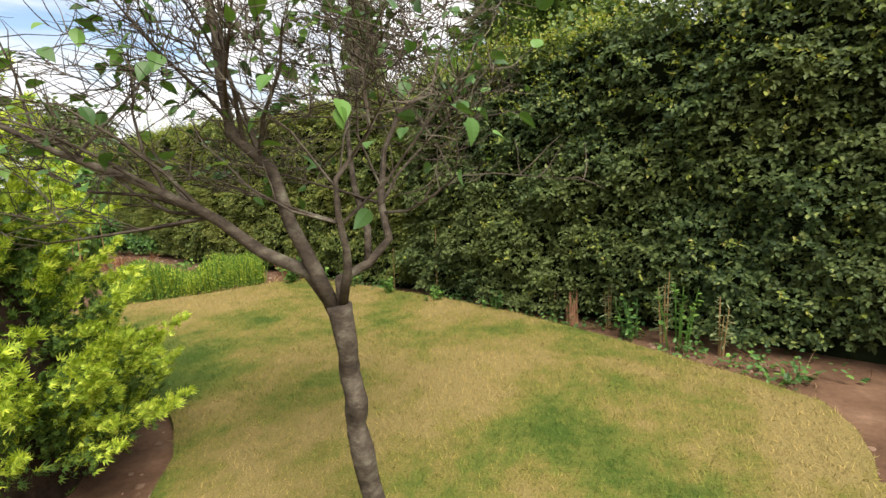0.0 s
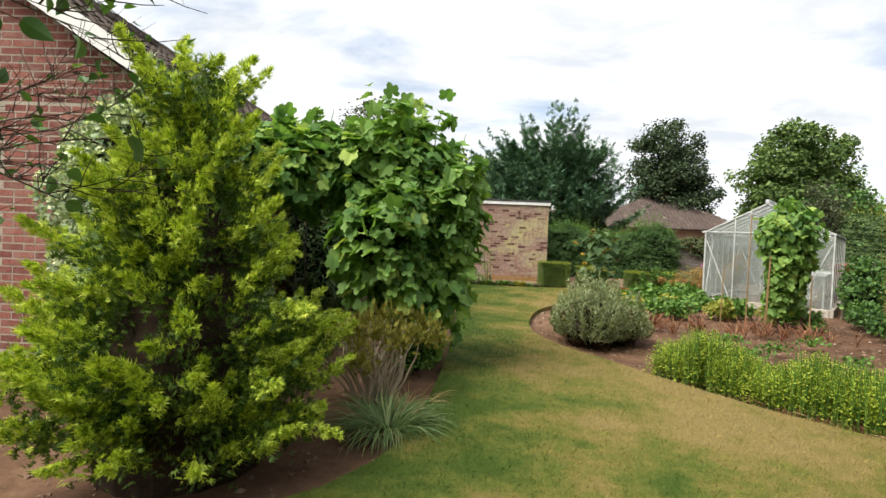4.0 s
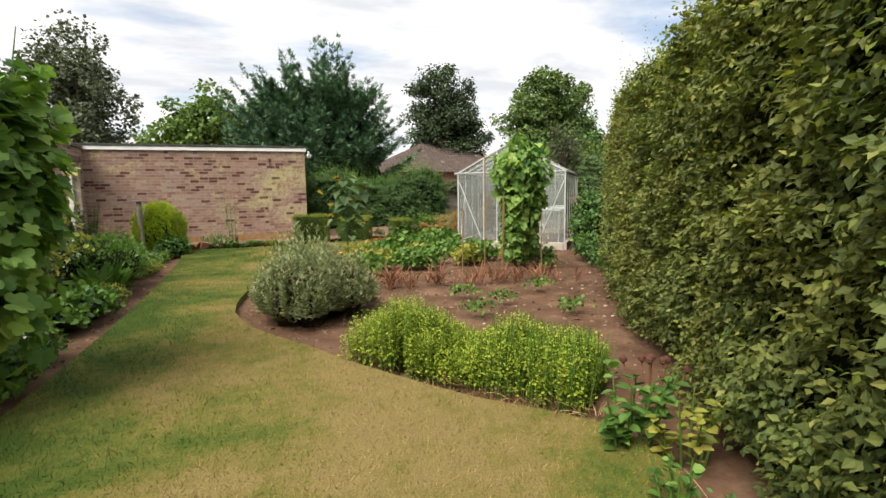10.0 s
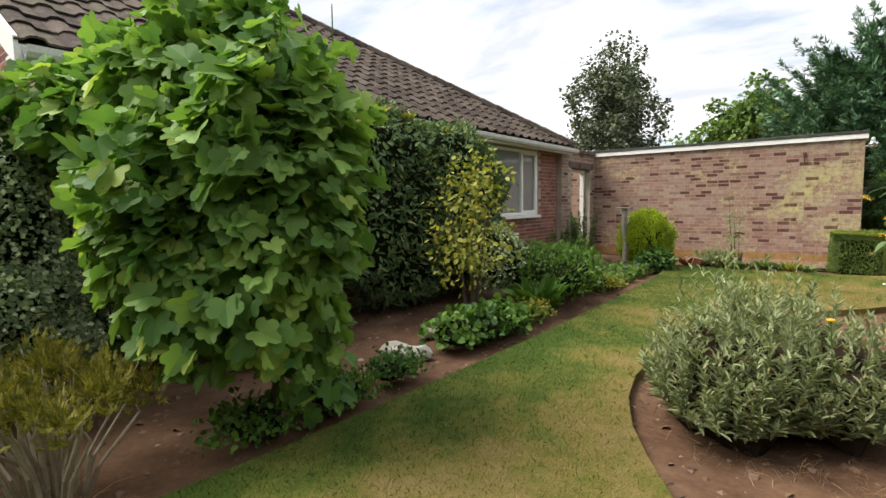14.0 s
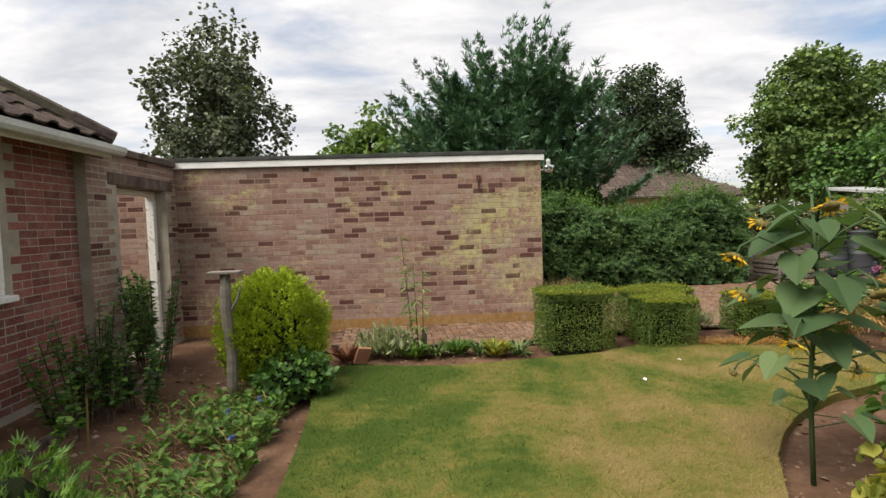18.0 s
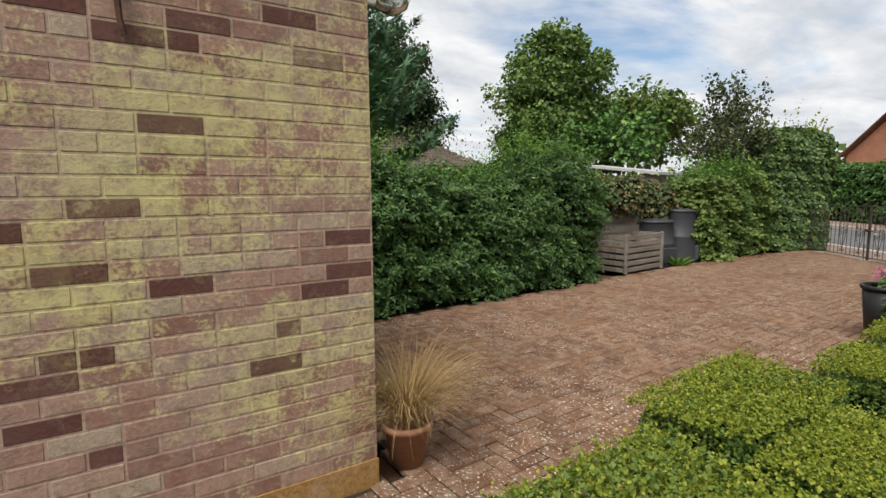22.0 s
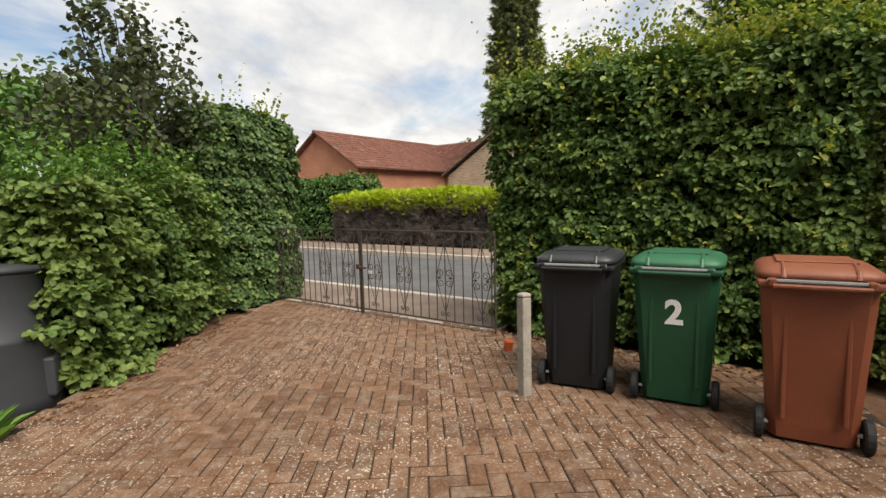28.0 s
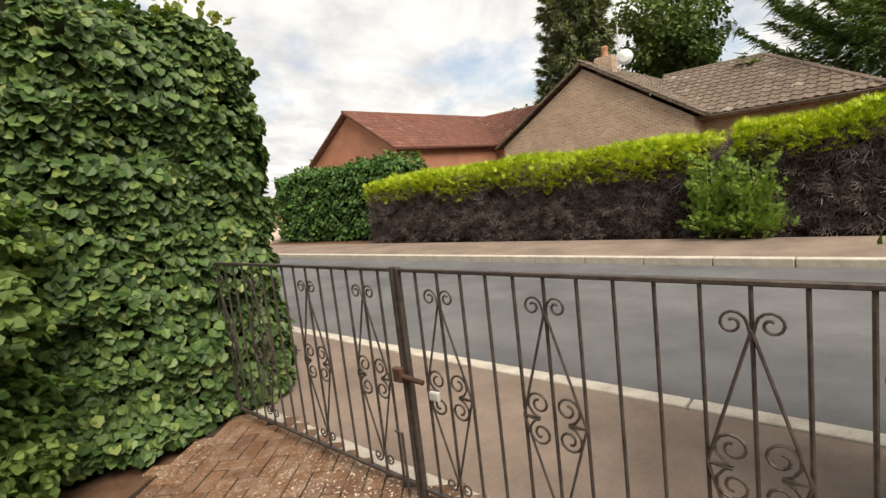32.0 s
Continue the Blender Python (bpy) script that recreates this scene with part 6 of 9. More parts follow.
def compost_bin(m, r, h, label):
    root = thing("compost_bin", label, "compost bin", m, "pair of compost bins")
    part("body", lathe_bm([(r * 1.12, -0.09), (r * 1.1, h * 0.04), (r, h * 0.45), (r * 1.01, h * 0.46), (r * 0.97, h * 0.48), (r * 0.88, h * 0.9), (r * 0.9, h * 0.91), (r * 0.9, h * 0.93), (0.0, h * 0.93)], 24), GREYPL, root, "", True)
    part("lid", lathe_bm([(r * 0.93, h * 0.93), (r * 0.95, h * 0.95), (r * 0.92, h * 0.975), (r * 0.5, h), (r * 0.2, h * 1.0), (r * 0.18, h * 1.03), (0.0, h * 1.03)], 24), GREYPL, root, "", True)
    part("hatch", box_bm(-0.17, 0.17, -r * 1.13, -r * 0.9, 0.03, 0.32, 0.02), GREYPL, root)
    return root


compost_bin(pose(7.72, 3.82, 0, 0, 0, -10), 0.38, 0.84, "squat dark grey plastic compost bin under the ivy")
compost_bin(pose(8.42, 3.75, 0, 0, 3, 25), 0.35, 1.02, "tall dark grey plastic compost bin leaning beside the ivy")

# ---------------------------------------------------------------- greenhouse
GH = Vector((3.14, -3.72, 0.0))
GA = (Vector((5.41, -0.85, 0)) - GH).normalized()       # along its length
GB = Vector((GA.y, -GA.x, 0))                          # across, towards the hedge
GHM = Matrix(((GA.x, -GB.x, 0, GH.x), (GA.y, -GB.y, 0, GH.y), (0, 0, 1, 0), (0, 0, 0, 1)))   # local x along, -y across
GLASS = glass_material("greenhouse_glass", (0.9, 0.95, 0.94), 0.02, 0.3)
L, W2, EH, RH = 3.66, 2.44, 1.66, 2.31
gh = thing("greenhouse", "aluminium framed greenhouse with dusty glass panes", "greenhouse", GHM)
part("base_course", box_bm(-0.02, L + 0.02, -0.03, 0.05, -0.1, 0.09, 0.008), KERB, gh, "low concrete base")
part("base_course", box_bm(-0.02, L + 0.02, -W2 - 0.05, -W2 + 0.03, -0.1, 0.09, 0.008), KERB, gh)
part("base_course", box_bm(-0.05, 0.03, -W2 + 0.03, -0.03, -0.1, 0.09, 0.008), KERB, gh)
part("base_course", box_bm(L - 0.03, L + 0.05, -W2 + 0.03, -0.03, -0.1, 0.09, 0.008), KERB, gh)
part("floor", box_bm(0.05, L - 0.05, -W2 + 0.05, -0.05, -0.06, -0.02), SOIL, gh)


def strut(a, b, t=0.024, mat=None):
    bm = bmesh.new()
    a, b = Vector(a), Vector(b)
    d = (b - a)
    m = Matrix.Translation(a) @ d.to_track_quat("X", "Z").to_matrix().to_4x4()
    box_bm(0, d.length, -t / 2, t / 2, -t / 2, t / 2, 0.003, bm)
    bm.transform(m)
    return part("bar", bm, mat or ALU, gh)


def pane(pts):
    bm = bmesh.new()
    v = [Vector(p) for p in pts]
    n = (v[1] - v[0]).cross(v[-1] - v[0]).normalized() * 0.002
    a = [bm.verts.new(p - n) for p in v]; b = [bm.verts.new(p + n) for p in v]
    bm.faces.new(a[::-1]); bm.faces.new(b)
    for i in range(len(v)):
        bm.faces.new((a[i], a[(i + 1) % len(v)], b[(i + 1) % len(v)], b[i]))
    ob = part("pane", bm, GLASS, gh)
    ob.visible_shadow = False
    return ob


mid = -W2 / 2
xs = [L * i / 6 for i in range(7)]
for y in (0.0, -W2):
    for x in xs:
        strut((x, y, 0.09), (x, y, EH), 0.03 if x in (0, L) else 0.02)
        strut((x, y, EH), (x, mid, RH), 0.028)
    strut((-0.02, y, EH), (L + 0.02, y, EH), 0.045)
    for a, b in zip(xs, xs[1:]):
        for z0, z1 in ((0.1, 0.62), (0.63, 1.14), (1.15, EH - 0.02)):
            pane([(a + 0.012, y, z0), (b - 0.012, y, z0), (b - 0.012, y, z1), (a + 0.012, y, z1)])
        for k0, k1 in ((0.02, 0.34), (0.345, 0.67), (0.675, 0.98)):
            q = lambda k: (y + (mid - y) * k, EH + (RH - EH) * k + 0.012)
            pane([(a + 0.012, *q(k0)), (b - 0.012, *q(k0)), (b - 0.012, *q(k1)), (a + 0.012, *q(k1))])
part("ridge_bar", box_bm(-0.03, L + 0.03, mid - 0.04, mid + 0.04, RH, RH + 0.09, 0.006), ALU, gh)
for x in (0.0, L):
    ys = [0, -0.61, -0.92, -1.52, -1.83, -W2]
    roof_z = lambda y: EH + (RH - EH) * (1 - abs(y - mid) / (W2 / 2))
    for y in ys[1:-1]:
        strut((x, y, 0.09), (x, y, roof_z(y)), 0.022)
    strut((x, 0, EH), (x, -W2, EH), 0.022)
    for a, b in zip(ys, ys[1:]):
        for z0, z1 in ((0.1, 0.85), (0.86, EH - 0.01)):
            pane([(x, a - 0.012, z0), (x, b + 0.012, z0), (x, b + 0.012, z1), (x, a - 0.012, z1)])
        pts = [(x, a - 0.012, EH + 0.012), (x, b + 0.012, EH + 0.012), (x, b + 0.012, max(roof_z(b) - 0.02, EH + 0.02))]
        if a > mid > b:
            pts.append((x, mid, RH - 0.02))
        pts.append((x, a - 0.012, max(roof_z(a) - 0.02, EH + 0.02)))
        pane(pts)
    strut((x, -0.03, 1.45), (x, -0.55, 0.15), 0.02)
    strut((x, -W2 + 0.03, 1.45), (x, -W2 + 0.55, 0.15), 0.02)
strut((0.1, -0.03, 0.2), (0.6, -0.03, 1.5), 0.02)
part("gutter", box_bm(-0.05, L + 0.05, 0.02, 0.075, EH - 0.03, EH + 0.01, 0.006), ALU, gh)
part("downpipe", tube_bm([(L - 0.03, 0.06, EH), (L - 0.03, 0.07, 0.9), (L + 0.03, 0.06, 0.05)], 0.025, 10), WHITE, gh, "white plastic downpipe")
stg = thing("staging_bench", "slatted bench with seed trays inside the greenhouse", "bench", GHM)
part("bench_top", box_bm(0.3, L - 0.25, -W2 + 0.12, -W2 + 0.62, 0.76, 0.8, 0.005), ALU, stg)
for x in (0.35, 1.8, L - 0.35):
    part("leg", box_bm(x, x + 0.03, -W2 + 0.15, -W2 + 0.18, -0.02, 0.76), ALU, stg)
    part("leg", box_bm(x, x + 0.03, -W2 + 0.56, -W2 + 0.59, -0.02, 0.76), ALU, stg)

# fence behind the driveway shrubs
for k in range(3):
    fp = thing("fence_panel", "weathered grey timber fence panel behind the shrubs", "fence", pose(0.05 + 1.8 * k, 4.75, 0), "boundary fence panels")
    for i in range(11):
        part("board", box_bm(0.06, 1.8, 0.01 * (i % 2), 0.02 + 0.01 * (i % 2), 0.02 + i * 0.138, 0.165 + i * 0.138, 0.004), WOOD, fp)
    part("fence_post", box_bm(0, 0.07, -0.03, 0.05, -0.1, 1.62, 0.006), WOOD, fp)

# ---------------------------------------------------------------- across the road
def house_block(name, label, m, walls, roofs, wall_mat, roof_mat, extras=()):
    """Walls as slabs (outline, z0, z1) and roofs as polygons in the frame m."""
    root = thing(name, label, "house", m)
    for outline, z0, z1 in walls:
        part("wall", slab_bm(outline, z0, z1), wall_mat, root)
    for pts in roofs:
        bm = bmesh.new()
        v = [Vector(p) for p in pts]
        n = (v[1] - v[0]).cross(v[2] - v[0]).normalized()
        n = n if n.z > 0 else -n
        a = [bm.verts.new(p) for p in v]; b = [bm.verts.new(p + n * 0.09) for p in v]
        bm.faces.new(a); bm.faces.new(b)
        for i in range(len(v)):
            bm.faces.new((a[i], a[(i + 1) % len(v)], b[(i + 1) % len(v)], b[i]))
        bmesh.ops.recalc_face_normals(bm, faces=bm.faces)
        part("roof", bm, roof_mat, root)
    return root


def course_material(name, cols, mortar, bw, bh, scale_rough=0.9, groove=0.5):
    """Far masonry or tiling: courses too small to build one by one."""
    m, n, k, b = material(name, scale_rough, 0, 0.2)
    br = n.new("ShaderNodeTexBrick")
    br.inputs["Scale"].default_value = 1.0
    br.inputs["Brick Width"].default_value, br.inputs["Row Height"].default_value = bw, bh
    br.inputs["Mortar Size"].default_value = 0.012
    br.inputs["Color1"].default_value, br.inputs["Color2"].default_value, br.inputs["Mortar"].default_value = (*cols[0], 1), (*cols[1], 1), (*mortar, 1)
    tc = n.new("ShaderNodeTexCoord"); sep = n.new("ShaderNodeSeparateXYZ"); cmb = n.new("ShaderNodeCombineXYZ")
    add = n.new("ShaderNodeMath"); add.operation = "ADD"
    k.new(tc.outputs["Object"], sep.inputs[0]); k.new(sep.outputs["X"], add.inputs[0]); k.new(sep.outputs["Y"], add.inputs[1])
    k.new(add.outputs[0], cmb.inputs["X"]); k.new(sep.outputs["Z"], cmb.inputs["Y"])
    k.new(cmb.outputs[0], br.inputs["Vector"])
    big = noise_fac(n, k, 0.9, 5.0, 0.65, "World")
    col = blend(n, k, 0.5, br.outputs["Color"], ramp_of(n, k, big, [(0.3, (0.6,) * 3), (0.7, (1.3,) * 3)]), "MULTIPLY")
    k.new(col, b.inputs["Base Color"])
    bump(n, k, b, br.outputs["Fac"], -groove, 0.02)
    return m


FARBRICK = course_material("far_brick", ((0.31, 0.19, 0.12), (0.46, 0.3, 0.2)), (0.5, 0.44, 0.35), 0.225, 0.075)
REDBRICK = course_material("red_brick_far", ((0.36, 0.12, 0.07), (0.42, 0.16, 0.09)), (0.36, 0.25, 0.18), 0.225, 0.075)
REDTILE = course_material("red_tile_far", ((0.14, 0.066, 0.05), (0.175, 0.084, 0.063)), (0.09, 0.04, 0.035), 0.3, 0.15, groove=1.0)
BROWNTILE = course_material("brown_tile_far", ((0.13, 0.10, 0.075), (0.18, 0.14, 0.10)), (0.07, 0.05, 0.04), 0.3, 0.17, groove=1.0)
GREYTILE = course_material("purple_tile_far", ((0.06, 0.042, 0.037), (0.085, 0.06, 0.052)), (0.06, 0.045, 0.04), 0.3, 0.16, groove=1.0)

# local frame: x along the road (s), -y away from it (n)
near_house = house_block("bungalow", "brown brick bungalow with gable and tiled hip roof behind the hedge", ROAD_TURN,
    [([(3.3, -17), (10.9, -17), (10.9, -26), (3.3, -26)], 0, 2.7), ([(-1.0, -18.0), (3.3, -18.0), (3.3, -26), (-1.0, -26)], 0, 2.66)],
    [[(11.2, -16.8, 2.65), (11.2, -26, 2.65), (7.07, -26, 5.25), (7.07, -16.8, 5.25)], [(2.95, -16.8, 2.65), (7.07, -16.8, 5.25), (7.07, -26, 5.25), (2.95, -26, 2.65)],
     [(-1.6, -17.4, 2.6), (5.6, -17.4, 2.6), (5.6, -21.5, 4.75), (2.0, -21.5, 4.75)], [(-1.6, -17.4, 2.6), (2.0, -21.5, 4.75), (-1.6, -26, 2.6)]], FARBRICK, BROWNTILE)
bm = bmesh.new()
v = [bm.verts.new(p) for p in ((3.3, -17, 2.7), (10.9, -17, 2.7), (7.07, -17, 5.1), (3.3, -17.25, 2.7), (10.9, -17.25, 2.7), (7.07, -17.25, 5.1))]
for f in ((0, 1, 2), (5, 4, 3), (1, 4, 5, 2), (0, 2, 5, 3), (0, 3, 4, 1)):
    bm.faces.new([v[i] for i in f])
bmesh.ops.recalc_face_normals(bm, faces=bm.faces)
part("gable", bm, FARBRICK, near_house)
part("chimney", box_bm(6.3, 7.0, -18.4, -17.9, 4.6, 5.55, 0.02), FARBRICK, near_house, "brick chimney stack")
part("chimney_pot", lathe_bm([(0.13, 5.55), (0.11, 5.75), (0.14, 5.9), (0.1, 5.95)], 12), REDBRICK, near_house, "red clay chimney pot").matrix_basis = pose(6.65, -18.15, 0)
part("aerial", tube_bm([(6.1, -18.1, 4.9), (6.1, -18.1, 6.6)], 0.02, 6), ALU, near_house, "television aerial")
part("satellite_dish", lathe_bm([(0.02, 0.0), (0.2, 0.03), (0.3, 0.09), (0.29, 0.1), (0.02, 0.03)], 16), ALU, near_house, "grey satellite dish").matrix_basis = pose(5.7, -17.6, 5.3, 100, 0, 20)
red_house = house_block("bungalow", "red brick bungalow with a red pantiled roof across the road", ROAD_TURN,
    [([(16.2, -15.7), (22.8, -15.7), (22.8, -30), (16.2, -30)], 0, 3.4), ([(10.5, -24), (16.2, -24), (16.2, -30), (10.5, -30)], 0, 3.2)],
    [[(23.1, -15.4, 3.3), (23.1, -30, 3.3), (19.5, -30, 5.6), (19.5, -15.4, 5.6)], [(15.9, -15.4, 3.3), (19.5, -15.4, 5.6), (19.5, -30, 5.6), (15.9, -30, 3.3)],
     [(10.2, -23.7, 3.2), (19.5, -23.7, 3.2), (19.5, -27, 5.6), (10.2, -27, 5.6)]], REDBRICK, REDTILE)
bm = bmesh.new()
v = [bm.verts.new(p) for p in ((16.2, -15.7, 3.4), (22.8, -15.7, 3.4), (19.5, -15.7, 5.5), (16.2, -15.9, 3.4), (22.8, -15.9, 3.4), (19.5, -15.9, 5.5))]
for f in ((0, 1, 2), (5, 4, 3), (1, 4, 5, 2), (0, 2, 5, 3), (0, 3, 4, 1)):
    bm.faces.new([v[i] for i in f])
bmesh.ops.recalc_face_normals(bm, faces=bm.faces)
part("gable", bm, REDBRICK, red_house)
part("chimney", box_bm(22.2, 22.7, -19, -18.5, 3.4, 5.0, 0.02), REDBRICK, red_house, "brick chimney stack")

def far_tile(name, c, lichen):
    return brick_material(name, [(0.0, tuple(x * 0.8 for x in c)), (0.6, c), (0.95, tuple(x * 1.15 for x in c)), (1.0, lichen)], 0.0, 0.2)


RED_PANTILE = far_tile("red_pantile", (0.155, 0.062, 0.045), (0.2, 0.11, 0.08))
BROWN_PANTILE = far_tile("brown_pantile", (0.13, 0.1, 0.078), (0.22, 0.2, 0.16))
lay_tiles(red_house, (15.9, -15.4, 3.4), (0, -1, 0), (3.6, 0, 2.3), [(0, 0), (14.6, 0), (14.6, 4.27), (0, 4.27)], 0, mat=RED_PANTILE)
lay_tiles(red_house, (19.5, -23.7, 3.3), (-1, 0, 0), (0, -3.3, 2.4), [(0, 0), (9.3, 0), (9.3, 4.08), (0, 4.08)], 0, mat=RED_PANTILE)
lay_tiles(near_house, (5.6, -17.4, 2.7), (-1, 0, 0), (0, -4.1, 2.15), [(0, 0), (7.2, 0), (3.6, 4.63), (0, 4.63)], 0, mat=BROWN_PANTILE)
lay_tiles(near_house, (2.95, -16.8, 2.75), (0, -1, 0), (4.12, 0, 2.6), [(0, 0), (9.2, 0), (9.2, 4.87), (0, 4.87)], 0, mat=BROWN_PANTILE)
for house, a, b2, m2 in ((red_house, (19.5, -15.4, 5.68), (19.5, -30, 5.68), RED_PANTILE), (near_house, (2.0, -21.5, 4.83), (5.6, -21.5, 4.83), BROWN_PANTILE), (near_house, (-1.6, -17.4, 2.7), (2.0, -21.5, 4.83), BROWN_PANTILE)):
    a, b2 = Vector(a), Vector(b2)
    part("ridge", tube_bm([a, a.lerp(b2, 0.5), b2], 0.11, 8), m2, house, "half-round ridge tiles")

white_house = house_block("house", "small pale house with a dark roof at a drive's end", ROAD_TURN,
    [([(44, -17), (52, -17), (52, -24), (44, -24)], 0, 2.7)], [[(43.6, -16.6, 2.6), (52.4, -16.6, 2.6), (52.4, -20.5, 4.6), (43.6, -20.5, 4.6)], [(43.6, -24.4, 2.6), (43.6, -20.5, 4.6), (52.4, -20.5, 4.6), (52.4, -24.4, 2.6)]], WHITE, GREYTILE)
for x in (45.2, 47.6, 50.0):
    w = part("window", box_bm(x, x + 1.3, -16.99, -16.95, 0.9, 2.2, 0.01), PANE, white_house, "dark glazed window")
    part("glazing_bar", box_bm(x + 0.62, x + 0.68, -16.95, -16.93, 0.9, 2.2), WHITE, w)
gravel = part("pavement", slab_bm([road_xy(16.6, 7.7), road_xy(26, 7.7), road_xy(26, 30), road_xy(16.6, 30)], -0.2, 0.02), plain("gravel", [(0.3, (0.36, 0.28, 0.2)), (0.7, (0.5, 0.42, 0.33))], 1.0, 0.95, grain=0.9, fine=70))
tagged(gravel, "pale gravel drive across the road", "driveway", kind="structure")

# neighbour's bungalow beyond the garage
far_house = house_block("bungalow", "distant bungalow with a purple-brown hipped roof", pose(12.7, 26.5, 0),
    [([(-5.6, -3.4), (5.4, -3.4), (5.4, 5), (-5.6, 5)], 0, 2.6)],
    [[(-6.2, -4.0, 2.5), (6.4, -4.0, 2.5), (0.9, 0, 5.15), (-0.7, 0, 5.15)], [(6.4, -4.0, 2.5), (6.4, 5, 2.5), (0.9, 0, 5.15)], [(-6.2, -4.0, 2.5), (-0.7, 0, 5.15), (-6.2, 5, 2.5)]], FARBRICK, GREYTILE)
lay_tiles(far_house, (-6.2, -4.0, 2.6), (1, 0, 0), (0, 4.0, 2.65), [(0, 0), (12.6, 0), (7.1, 4.8), (5.5, 4.8)], 0, mat=far_tile("purple_tile", (0.085, 0.062, 0.055), (0.16, 0.14, 0.11)))
shed = house_block("shed", "low neighbouring outbuilding with a weathered pale roof", pose(15.3, 10.2, 0, 0, 0, 5),
    [([(-0.7, -1.5), (0.7, -1.5), (0.7, 1.5), (-0.7, 1.5)], 0, 1.9)], [[(-0.85, -1.7, 1.9), (0.85, -1.7, 1.9), (0.85, 1.7, 2.3), (-0.85, 1.7, 2.3)]], WOOD, plain("pale_sheet", [(0.3, (0.3, 0.31, 0.31)), (0.7, (0.45, 0.46, 0.46))], 3.0, 0.6))

g = np.random.default_rng(61)
FRESHCEDAR = leafy("green_cedar_needles", [(0.0, (0.065, 0.115, 0.036)), (0.6, (0.13, 0.2, 0.064)), (1.0, (0.22, 0.29, 0.1))], 0.7, 0.25)


def lime_hedge(s0, length, height, label):
    """Conifer hedge: bare brown twigs below, bright lime growth on top."""
    m = ROAD_TURN @ Matrix.Translation((s0, -7.95, 0))
    root = hedge("conifer_hedge", label, length, 1.2, height, m, TWIG_SPRAY, DEADTWIG, 0.26, int(length * 800), g, inner=DRY_INNER, faces=("front", "start", "end"), droop=-0.2, bulge=0.1, spread=0.7)
    c = int(length * 1800)
    p = np.stack([g.random(c) * length, 0.12 - g.random(c) * 1.4, np.zeros(c)], 1)
    edge = np.abs(p[:, 1] + 0.6) > 0.5
    p[:, 2] = height - 0.12 + g.random(c) * 0.28 - np.where(edge, g.random(c) * 0.42, 0) + 0.1 * waves(p, 1.6, 3)
    out = np.zeros((c, 3)); out[:, 1] = np.sign(p[:, 1] + 0.6) * np.where(edge, 0.8, 0.1); out[:, 2] = 0.8
    v, f = scatter(NEEDLE_SPRAY, p, out, UP + out * 0.2, 0.15 * g.uniform(0.6, 1.3, c), g, 0.35)
    array_part("lime_top", v, f, LIMETOP, root, "bright lime green clipped top", kind="stuff")
    return root


# the frame looks from the garden, so the front face is turned towards it
lime_hedge(0.72, 8.83, 1.58, "clipped conifer hedge, brown below with a bright lime top")
lime_hedge(-14.0, 14.35, 1.7, "long clipped conifer hedge with a lime green top by the road")
YOUNGCONIFER = leafy("young_conifer", [(0.0, (0.09, 0.16, 0.03)), (0.5, (0.17, 0.27, 0.05)), (1.0, (0.3, 0.4, 0.08))], 0.6, 0.3)
BUSHES = [(0.66, 7.72, 1.4, 0.27), (0.06, 7.7, 1.25, 0.29)]
hedge("privet_hedge", "clipped dark green privet hedge by the gravel drive", 6.6, 2.0, 2.45, ROAD_TURN @ Matrix.Translation((9.75, -8.9, 0)), SMALL_LEAF, LAUREL, 0.12, 11000, g, bulge=0.14, round_r=0.4, faces=("front", "top", "end", "start"))
fir("cypress_tree", "tall narrow dark cypress with drooping tips behind the bungalow", tuple(road_xy(10.9, 24.5)) + (0,), 17.0, 2.2, FARCYPRESS, 72, 330, 170, 0.5, 0.0, 0.05, hang=1.3, trunk_r=0.3, shape=0.42)
tree("oak_tree", "leafy green tree behind the brick bungalow", tuple(road_xy(7.6, 30)) + (0,), 12.5, 0.3, [(0, 0, 8.6, 3.4, 3.0, 3.4), (2.2, -1, 6.4, 3.0, 2.6, 2.6)], LEAF, OAKLEAF, 0.24, 150, 80, 73, 0.85)
fir("cedar_tree", "large dark cedar spreading behind the hip roof", tuple(road_xy(-5.0, 28)) + (0,), 17.0, 10.0, FRESHCEDAR, 74, 300, 240, 0.7, 0.25, 0.1, shape=0.6)
tree("oak_tree", "dark rounded tree between the two bungalows", tuple(road_xy(16.5, 34)) + (0,), 7.6, 0.3, [(0, 0, 5.2, 2.6, 2.4, 2.0)], LEAF, DARKTREE, 0.24, 60, 80, 75, 0.8)
tree("oak_tree", "distant rounded tree above the red roof", tuple(road_xy(27, 44)) + (0,), 8.8, 0.3, [(0, 0, 6.0, 3.0, 2.6, 2.3)], LEAF, OAKLEAF, 0.3, 50, 70, 76, 0.9)
tree("oak_tree", "leafy tree beyond the long hedge", tuple(road_xy(-12, 22)) + (0,), 9.5, 0.3, [(0, 0, 6.4, 3.6, 3.2, 3.0)], LEAF, OAKLEAF, 0.28, 80, 80, 77, 1.0)
# a belt of far woodland closes the view
g2 = np.random.default_rng(62)
wood = thing("woodland", "belt of distant hazy green trees around the gardens", "woodland", kind="stuff")
a = g2.random(26000) * 2 * np.pi
r = 75 + g2.random(26000) * 12
h = g2.random(26000) ** 1.3 * (5.0 + 2.2 * np.sin(a * 9) + 1.6 * np.sin(a * 23 + 1))
p = np.stack([np.cos(a) * r + 5, np.sin(a) * r, h], 1)
v, f = scatter(SMALL_LEAF, p, DOWN * 0.3 + g2.normal(size=p.shape) * 0.5, UP, 1.1 * g2.uniform(0.6, 1.3, len(p)), g2, 0.6, 1.2)
array_part("foliage", v, f, OAKLEAF, wood, kind="stuff")

